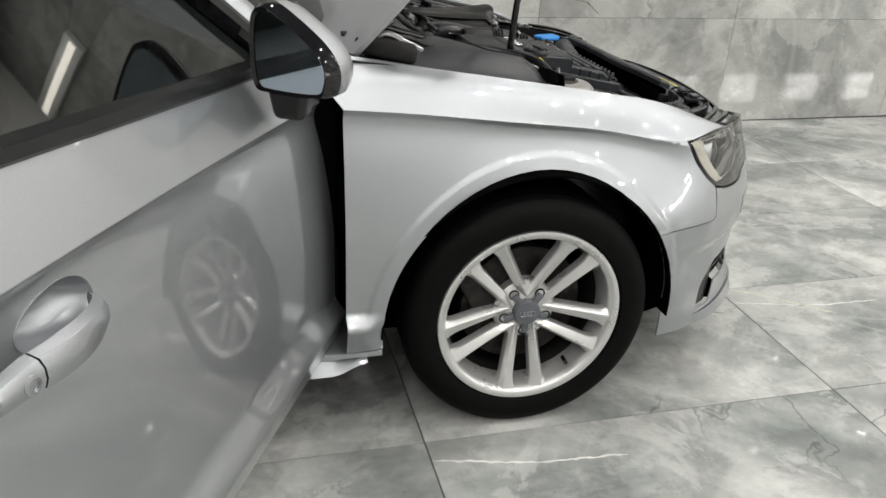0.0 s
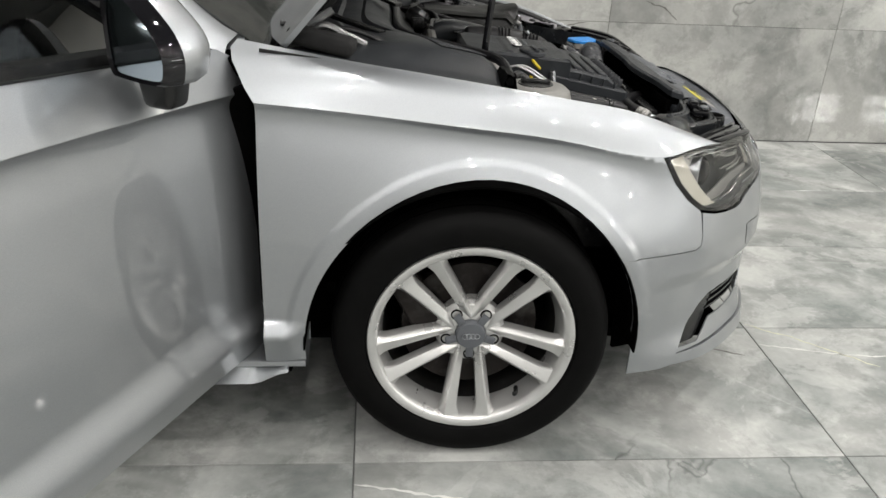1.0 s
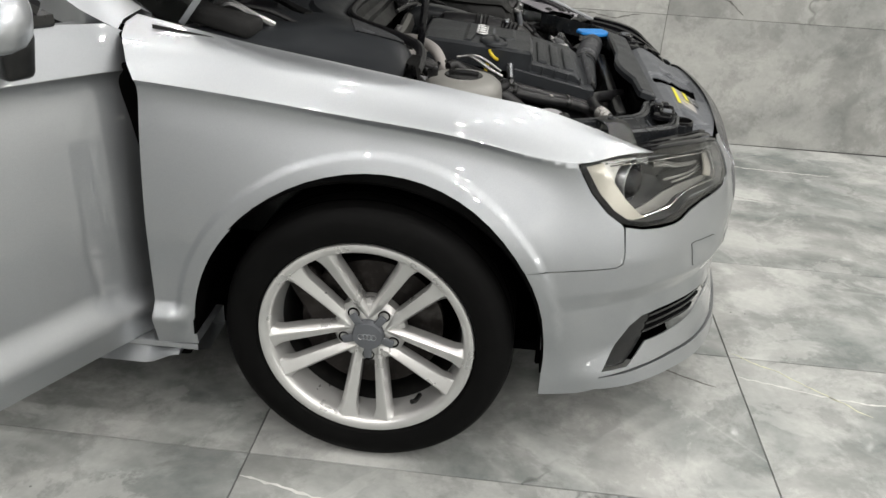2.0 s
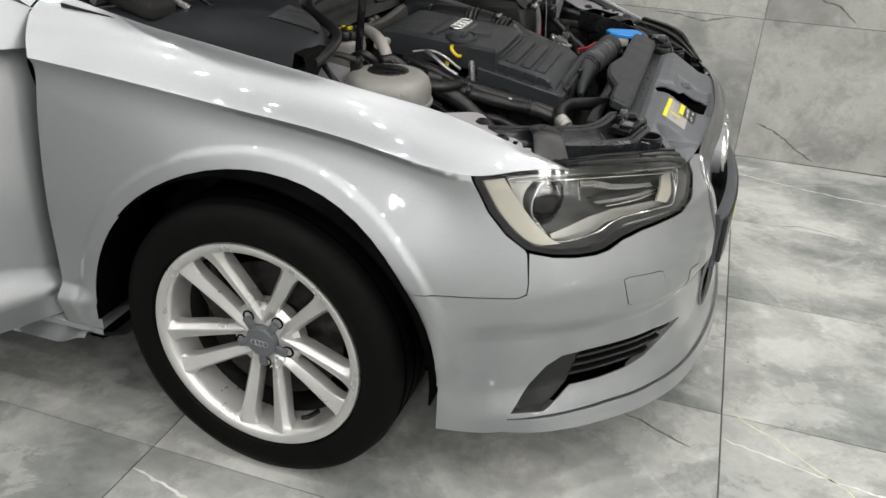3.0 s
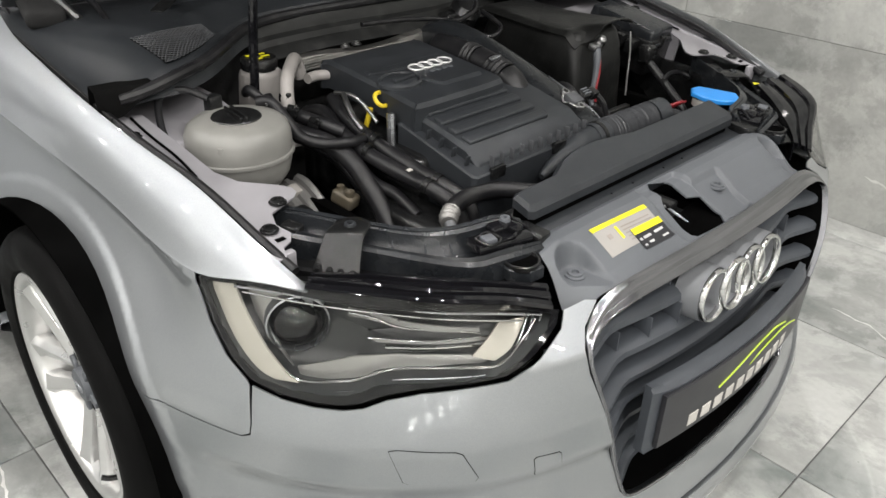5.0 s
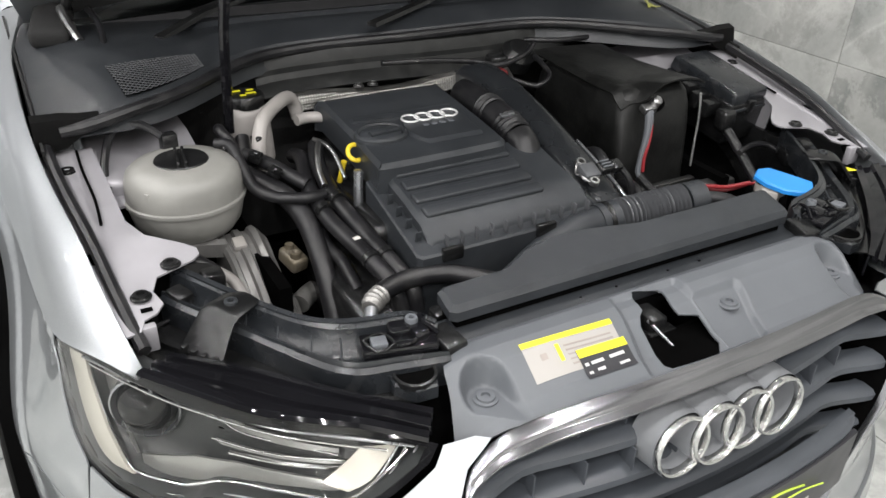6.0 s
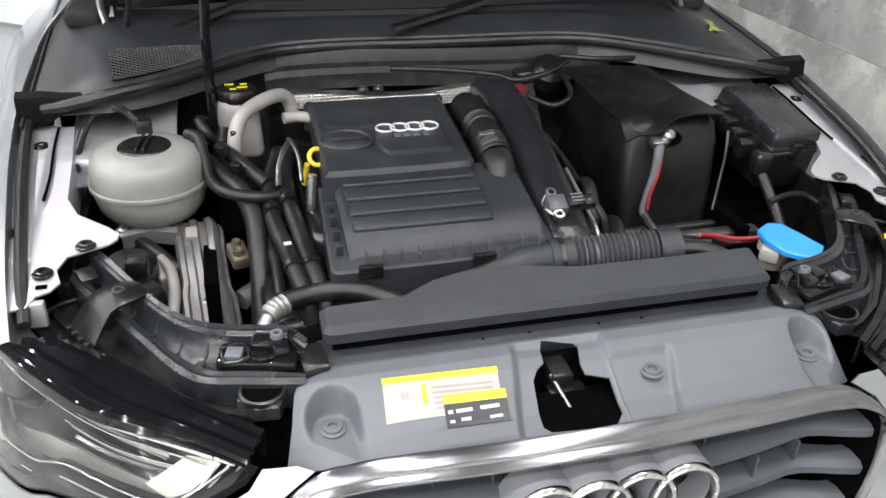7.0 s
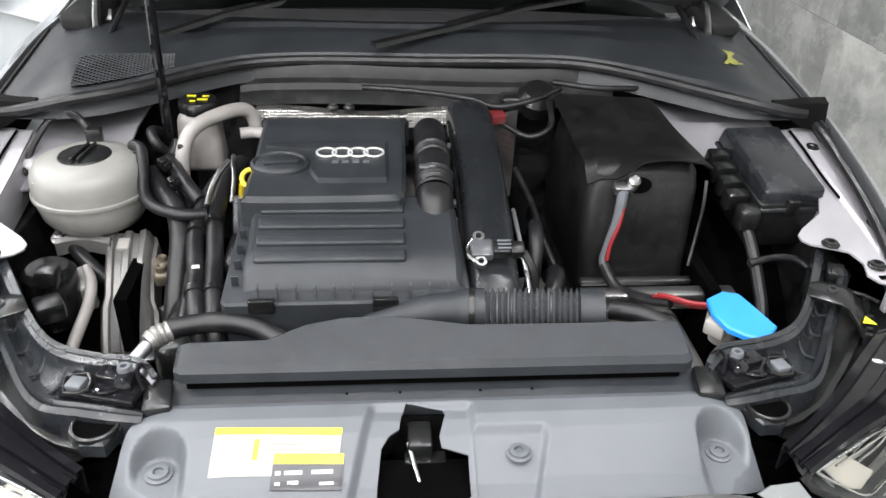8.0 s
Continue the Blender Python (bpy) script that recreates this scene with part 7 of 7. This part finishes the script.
P3("cable_boot", Geo().box((0.268, 0.530, 0.750), (0.034, 0.036, 0.045), 0.009, 3), BLACK, fuse)
P3("main_cable", Geo().tube([(0.272, 0.530, 0.735), (0.30, 0.535, 0.71), (0.345, 0.535, 0.675), (0.39, 0.530, 0.64), (0.42, 0.52, 0.58)], 0.010, 10), RUBBER, fuse)
P3("inner_panel", Geo().loft([[(x, y, 0.815 + 0.02 * math.sin(20 * y) * (x < 0) - 0.2 * max(x, 0)) for y in np.linspace(0.47, 0.665, 10)] for x in np.linspace(-0.13, 0.12, 8)][::-1], 0.004), INNER_PAINT)
P3("inner_panel", Geo().loft([[(x, y, 0.792 + 0.012 * math.cos(14 * y) - 0.16 * max(x, 0)) for y in np.linspace(-0.665, -0.50, 10)] for x in np.linspace(-0.12, 0.16, 8)][::-1], 0.004), INNER_PAINT)

# washer filler with its blue cap
neck = P3("washer_filler", Geo().lathe([(0.018, 0.680), (0.020, 0.704), (0.027, 0.709), (0.027, 0.725)], pose(0.498, 0.412, 0), 20, close=False).box((0.508, 0.398, 0.712), (0.030, 0.036, 0.022), 0.004, rot=(0, 0, 42)), LABEL_WHITE, label="white washer filler neck with blue folding cap")
CAP = [(0.4762, 0.3883), (0.46, 0.4153), (0.4665, 0.4386), (0.5028, 0.4498), (0.5449, 0.4601), (0.5606, 0.4443), (0.5661, 0.4264), (0.557, 0.4108), (0.5402, 0.3942), (0.5075, 0.3847)]
P3("cap", Geo().slab(CAP, lambda x, y: 0.738 - 0.10 * max(0.72 * (x - 0.512) - 0.69 * (y - 0.425), 0), 0.009, 0.0025), BLUE, neck, "bright blue cap")

# hoses and cast parts on the engine's side
def hose(pts, r=0.013, mat=None, nm="hose"):
    return P3(nm, Geo().tube(pts, r, 16, 8), mat or RUBBER)


hose([(0.470, -0.322, 0.655), (0.452, -0.328, 0.690), (0.40, -0.338, 0.708), (0.361, -0.343, 0.712), (0.278, -0.357, 0.728), (0.19, -0.355, 0.745), (0.11, -0.335, 0.757), (0.05, -0.33, 0.74)], 0.0135)
hose([(0.472, -0.298, 0.650), (0.458, -0.302, 0.688), (0.40, -0.312, 0.707), (0.33, -0.320, 0.720), (0.24, -0.330, 0.742), (0.16, -0.325, 0.765), (0.10, -0.305, 0.775)], 0.0135)
P3("hose_print", Geo().box((0.358, -0.3425, 0.7262), (0.007, 0.011, 0.0012), 0, rot=(0, 9, 8)), PRINT_GREY)
hose([(0.56, -0.10, 0.675), (0.51, -0.19, 0.692), (0.474, -0.245, 0.700), (0.463, -0.300, 0.702), (0.470, -0.345, 0.700), (0.478, -0.362, 0.698)], 0.0145)
P3("hose_collar", Geo().tube([(0.476, -0.358, 0.698), (0.486, -0.374, 0.696), (0.496, -0.384, 0.693)], [0.0150, 0.0155, 0.0135], 14, 4, ribs=(0.008, 0.0012)), CAST)
hose([(0.498, -0.384, 0.692), (0.530, -0.402, 0.680), (0.55, -0.42, 0.65)], 0.0095, SATIN, "metal_pipe")
hose([(0.112, -0.480, 0.812), (0.130, -0.462, 0.812), (0.160, -0.455, 0.790), (0.195, -0.448, 0.764), (0.228, -0.425, 0.756), (0.245, -0.380, 0.752), (0.238, -0.345, 0.748)], 0.0095)
hose([(0.125, -0.455, 0.765), (0.165, -0.430, 0.755), (0.21, -0.400, 0.742), (0.26, -0.385, 0.715), (0.33, -0.385, 0.66), (0.38, -0.39, 0.60)], 0.017)
hose([(0.09, -0.43, 0.775), (0.13, -0.41, 0.775), (0.17, -0.385, 0.765), (0.20, -0.36, 0.752)], 0.012)
hose([(0.07, -0.44, 0.78), (0.08, -0.45, 0.80), (0.06, -0.46, 0.815), (0.03, -0.45, 0.80)], 0.009)
hose([(0.05, -0.42, 0.79), (0.09, -0.425, 0.762), (0.13, -0.40, 0.73), (0.19, -0.37, 0.70), (0.25, -0.36, 0.66)], 0.012)
hose([(0.27, -0.37, 0.70), (0.30, -0.365, 0.685), (0.34, -0.36, 0.68), (0.40, -0.36, 0.66)], 0.010)
hose([(0.12, -0.315, 0.795), (0.16, -0.31, 0.80), (0.19, -0.305, 0.79), (0.23, -0.305, 0.765)], 0.0036, STEEL, "metal_pipe")
hose([(0.035, -0.315, 0.80), (0.03, -0.29, 0.80), (0.04, -0.265, 0.80)], 0.010, WHITE_PIPE, "breather_pipe")
hose([(0.155, -0.60, 0.70), (0.19, -0.585, 0.685), (0.23, -0.555, 0.67), (0.26, -0.51, 0.64)], 0.012)
rows = []
for t in np.linspace(0, 1.22, 25):
    x, zc = 0.192 + 0.140 * t**0.92, 0.692 - 0.098 * t**1.55
    yc = -0.4845 + 0.012 * t
    w = float(np.interp(t, [0, 0.08, 0.35, 0.72, 0.80, 1], [0.88, 1.0, 0.92, 0.92, 1.08, 1.10]))
    rows.append([(x + 0.25 * dz, yc + dy * w, zc + dz) for dy, dz in ((-0.033, -0.060), (-0.032, -0.004), (-0.029, 0.000), (-0.025, -0.001), (-0.021, -0.007), (-0.008, -0.007), (-0.004, -0.001), (0.003, -0.001), (0.007, -0.007), (0.019, -0.008), (0.023, 0.000), (0.029, 0.002), (0.034, -0.003), (0.038, -0.014), (0.043, -0.015), (0.046, -0.060))])
mount = P3("engine_mount", Geo().loft(rows, 0.003), MOUNT, label="ribbed cast aluminium engine mount bracket", angle=30)
rows = []
for t in np.linspace(0, 1, 13):
    x, y, z, w = 0.205 + 0.006 * t, -0.508 - 0.085 * t, 0.690 + 0.004 * math.sin(3 * t), 0.020 - 0.009 * float(step01(0, 0.5, t)) + 0.004 * float(step01(0.7, 1, t))
    rows.append([(x - w, y, z - 0.022), (x - w, y, z), (x - w * 0.7, y, z + 0.003), (x - w * 0.3, y, z - 0.005), (x + w * 0.3, y, z - 0.005), (x + w * 0.7, y, z + 0.003), (x + w, y, z), (x + w, y, z - 0.022)])
P3("mount_arm", Geo().loft(rows, 0.003), MOUNT, mount)
P3("mount_cap", Geo().box((0.222, -0.487, 0.6835), (0.024, 0.020, 0.012), 0.003, rot=(0, 18, 0)), LABEL_WHITE, mount, "pale cap on the bracket")
for x, y, z in ((0.311, -0.473, 0.604), (0.211, -0.590, 0.691)):
    P3("bolt", Geo().lathe([(0.013, 0), (0.013, 0.003), (0.008, 0.004), (0.008, 0.010), (0.0035, 0.011), (0.0035, 0.017), (0.0003, 0.017)], pose(x, y, z, 0, 20, 0), 18, close=False), STEEL, mount)
P3("mount_foot", Geo().box((0.368, -0.470, 0.566), (0.022, 0.095, 0.010), 0.003, 2, rot=(0, 14, 6)), STEEL, mount)
P3("pale_hose", Geo().tube([(0.270, -0.535, 0.672), (0.300, -0.520, 0.664), (0.340, -0.515, 0.650), (0.40, -0.520, 0.630), (0.46, -0.530, 0.60)], [0.007, 0.009, 0.009, 0.009, 0.008], 12), WHITE_PIPE)
P3("belt_housing", Geo().box((0.36, -0.345, 0.615), (0.24, 0.09, 0.10), 0.02, 3), BLACK)
for k, (x, y, z, a) in enumerate(((0.262, -0.357, 0.736, 8), (0.250, -0.331, 0.745, 6), (0.395, -0.339, 0.710, 8), (0.392, -0.313, 0.710, 8))):
    P3("hose_band", Geo().tube([(x, y, z), (x + 0.010, y + 0.001, z - 0.002)], 0.0152, 16, 1), BLACK)
hose([(0.150, -0.318, 0.800), (0.175, -0.330, 0.792), (0.205, -0.340, 0.776), (0.235, -0.343, 0.762)], 0.0050, STEEL, "metal_pipe")
for x, y, z, rz in ((0.120, -0.470, 0.800, 20), (0.140, -0.425, 0.790, 50), (0.090, -0.405, 0.795, 10), (0.175, -0.405, 0.772, 35)):
    P3("hose_clip", Geo().box((x, y, z), (0.022, 0.016, 0.018), 0.003, 2, rot=(10, 15, rz)).box((x + 0.010, y, z + 0.008), (0.008, 0.010, 0.010), 0.002, 1, rot=(0, 15, rz)), BLACK)
P3("brass_valve", Geo().box((0.272, -0.416, 0.664), (0.046, 0.030, 0.026), 0.006, 3, rot=(0, 14, 15)).lathe([(0.009, 0), (0.009, 0.010), (0.006, 0.011), (0.0005, 0.008)], pose(0.284, -0.416, 0.672), 14, close=False).lathe([(0.007, 0), (0.007, 0.014), (0.0005, 0.012)], pose(0.262, -0.418, 0.672), 14, close=False), simple("aged_brass", (0.115, 0.098, 0.070), 0.5, metal=0.5, bump=0.6, vary=0.3, dirt=0.4), label="stained brass valve body low beside the engine")
P3("pipe_stub", Geo().tube([(0.300, -0.420, 0.594), (0.284, -0.400, 0.597), (0.275, -0.375, 0.600)], 0.017, 16, 2), CAST)
P3("alternator", Geo().lathe([(0.03, 0), (0.05, 0.01), (0.055, 0.03), (0.055, 0.08), (0.04, 0.10), (0.0005, 0.10)], pose(0.46, -0.43, 0.545, 60, 0, 20), 24, close=False), CAST)
P3("carbon_canister", Geo().lathe([(0.035, 0), (0.04, 0.01), (0.04, 0.09), (0.03, 0.10), (0.0005, 0.10)], pose(0.31, -0.575, 0.60), 24, close=False), BLACK)
P3("foil_wrap", Geo().box((0.283, -0.540, 0.652), (0.045, 0.028, 0.030), 0.006, 2, rot=(14, 22, 30)).box((0.300, -0.528, 0.636), (0.018, 0.020, 0.040), 0.004, 2, rot=(8, 0, 12)), CAST)
P3("plug", Geo().box((0.345, -0.56, 0.705), (0.032, 0.032, 0.03), 0.006).box((0.40, -0.545, 0.685), (0.04, 0.04, 0.03), 0.006, rot=(0, 0, 30)), BLACK)
P3("relay", Geo().box((0.215, -0.350, 0.722), (0.05, 0.04, 0.04), 0.006, rot=(0, 0, 10)), BLACK)
rows = [[(x, y, 0.80 - 0.28 * (x + 0.05) + 0.012 * math.sin(40 * y)) for y in np.linspace(0.140 + 0.02 * (x + 0.05), 0.195 - 0.20 * (x + 0.05), 8)] for x in np.linspace(-0.05, 0.16, 14)]
P3("side_shield", Geo().loft(rows[::-1], 0.002), DIMPLE, label="small dimpled foil shield")
# rear of the bay: pump, loom, plug
P3("vacuum_pump", Geo().lathe([(0.03, 0), (0.038, 0.01), (0.038, 0.04), (0.025, 0.055), (0.0005, 0.055)], pose(-0.09, 0.235, 0.80, 0, 30, 0), 24, close=False).box((-0.08, 0.19, 0.815), (0.04, 0.05, 0.035), 0.008, 3), BLACK)
P3("red_plug", Geo().box((-0.015, 0.150, 0.812), (0.028, 0.030, 0.020), 0.005, rot=(0, 10, 12)), simple("red_connector", (0.11, 0.012, 0.013), 0.45))
for k, pts in enumerate(([(-0.06, -0.10, 0.852), (-0.05, 0.0, 0.848), (-0.04, 0.10, 0.838), (-0.02, 0.15, 0.83), (-0.03, 0.22, 0.84), (-0.08, 0.28, 0.845)], [(0.02, 0.16, 0.81), (0.05, 0.20, 0.80), (0.04, 0.24, 0.815), (-0.03, 0.25, 0.835)], [(-0.10, 0.27, 0.85), (-0.07, 0.34, 0.85), (-0.08, 0.42, 0.845), (-0.10, 0.48, 0.842)], [(0.10, 0.17, 0.76), (0.17, 0.19, 0.73), (0.24, 0.20, 0.70), (0.30, 0.22, 0.66)])):
    hose(pts, 0.0055, nm="wiring_loom")
hose([(0.36, 0.16, 0.66), (0.33, 0.17, 0.72), (0.29, 0.175, 0.745), (0.25, 0.18, 0.72), (0.22, 0.19, 0.65)], 0.012)
hose([(0.44, 0.15, 0.67), (0.40, 0.185, 0.70), (0.35, 0.20, 0.70), (0.30, 0.205, 0.66)], 0.014)
P3("gearbox", Geo().box((0.30, 0.30, 0.52), (0.30, 0.30, 0.12), 0.04, 3), CAST)
P3("engine_block", Geo().box((0.17, -0.10, 0.60), (0.36, 0.42, 0.26), 0.02, 3), BLACK)
P3("fan_shroud", Geo().box((0.535, 0.0, 0.58), (0.03, 0.62, 0.22), 0.008), BLACK)
hose([(0.45, 0.26, 0.70), (0.47, 0.30, 0.705), (0.49, 0.34, 0.69), (0.50, 0.36, 0.64)], 0.014)
P3("cross_bar", Geo().box((0.335, 0.38, 0.640), (0.03, 0.25, 0.03), 0.006), STEEL)
hose([(0.33, 0.52, 0.70), (0.32, 0.57, 0.705), (0.33, 0.61, 0.70), (0.38, 0.63, 0.68)], 0.006, nm="wiring_loom")

# ---- floor and wall slabs, the pieces last ----
TW, TH, GAP = 1.2, 0.6, 0.003
def vein(name, pts, mat, parent, width, seed, wall=False):
    """A natural vein or crack in the polished stone: a fine wandering line of uneven width."""
    rng = random.Random(seed)
    line = []
    for (x0, y0), (x1, y1) in zip(pts, pts[1:]):
        n = max(3, int(math.hypot(x1 - x0, y1 - y0) / 0.012))
        line += [Vector((x0 + (x1 - x0) * q / n, y0 + (y1 - y0) * q / n)) for q in range(n)]
    line.append(Vector(pts[-1]))
    drift, rows = 0.0, []
    for q, p in enumerate(line):
        d = (line[min(q + 1, len(line) - 1)] - line[max(q - 1, 0)]).normalized()
        drift = 0.8 * drift + rng.uniform(-1, 1) * 0.0035
        w = width * rng.uniform(0.35, 1.0) * min(1, q / 3 + 0.2, (len(line) - 1 - q) / 3 + 0.2)
        c, side = p + Vector((-d.y, d.x)) * drift, Vector((-d.y, d.x)) * w
        a, b = c + side, c - side
        if wall:
            rows.append([(b.x, ROOM_Y1 + 0.0035, b.y), (b.x, ROOM_Y1 + 0.0006, b.y), (a.x, ROOM_Y1 + 0.0006, a.y), (a.x, ROOM_Y1 + 0.0035, a.y)])
        else:
            rows.append([(a.x, a.y, -0.002), (a.x, a.y, 0.0004), (b.x, b.y, 0.0004), (b.x, b.y, -0.002)])
    part(name, Geo().loft(rows), mat, parent)


vein("crack", [(1.03, 0.16), (1.10, 0.135), (1.19, 0.085), (1.29, 0.015)], VEIN_DARK, wall_north, 0.0045, 1, True)
vein("crack", [(0.52, 0.590), (0.66, 0.580), (0.74, 0.570), (0.85, 0.592)], VEIN_DARK, wall_north, 0.0030, 2, True)
vein("crack", [(1.14, 0.71), (1.24, 0.675), (1.31, 0.615)], VEIN_DARK, wall_north, 0.0045, 3, True)
vein("vein", [(0.55, 0.19), (0.70, 0.155), (0.93, 0.105)], VEIN_PALE, wall_north, 0.006, 4, True)
vein("vein", [(0.96, 1.39), (1.12, 1.35), (1.37, 1.29), (1.75, 1.26)], VEIN_PALE, floor, 0.005, 5)
vein("crack", [(1.12, 0.90), (1.20, 0.93), (1.36, 0.89)], VEIN_DARK, floor, 0.0025, 6)
vein("vein", [(0.955, -0.285), (1.05, -0.345), (1.15, -0.43), (1.26, -0.53)], VEIN_GOLD, floor, 0.0036, 7)
vein("crack", [(0.71, -0.385), (0.80, -0.42), (0.88, -0.455)], VEIN_DARK, floor, 0.0035, 8)
vein("vein", [(0.95, -0.40), (1.08, -0.435), (1.22, -0.465), (1.48, -0.475)], VEIN_PALE, floor, 0.0042, 9)
vein("vein", [(-0.26, -0.965), (-0.10, -1.005), (0.06, -1.03), (0.22, -1.035)], VEIN_PALE, floor, 0.0045, 10)
vein("vein", [(0.73, 1.03), (0.84, 1.02), (0.945, 0.97)], VEIN_PALE, floor, 0.004, 11)
tile_mesh = Geo().box((0, 0, 0), (TW - GAP, TH - GAP, 0.010), 0.0012, 1).mesh("tile")
tile_mesh.materials.append(FLOOR_MARBLE)
cut_mesh = Geo().box((0, 0, 0), (TW - GAP, 0.13 - GAP, 0.010), 0.0012, 1).mesh("tile_cut")
cut_mesh.materials.append(FLOOR_MARBLE)
TURN = radians(-0.7)
for i in range(-6, 6):
    for j in range(-12, 4):
        x, y = 0.948 + TW * (i + 0.5), -0.300 + TH * (j + 0.5)
        x, y = x + 0.012 * y, y - 0.012 * (x - 0.4)
        if y < PAVED_Y or x < ROOM_X0 - 0.5 or x > ROOM_X1 + 0.4:
            continue
        tile = new("tile", cut_mesh if j == 3 else tile_mesh)
        tile.parent = floor
        tile.location, tile.rotation_euler = (x, y - (0.235 if j == 3 else 0), -0.005), (0, 0, TURN)
wall_tile = Geo().box((0, 0, 0), (TW - 0.0016, 0.010, TH - 0.0016), 0.0008, 1).mesh("wall_tile")
wall_tile.materials.append(WALL_MARBLE)
for i in range(-6, 5):
    for j in range(0, 6):
        x, z = 0.967 + TW * (i + 0.5), TH * (j + 0.5)
        if x < ROOM_X0 - 0.3 or x > ROOM_X1 + 0.3 or z > ROOM_H:
            continue
        tile = new("tile", wall_tile)
        tile.parent = wall_north
        tile.location = (x, ROOM_Y1 + 0.006, z)
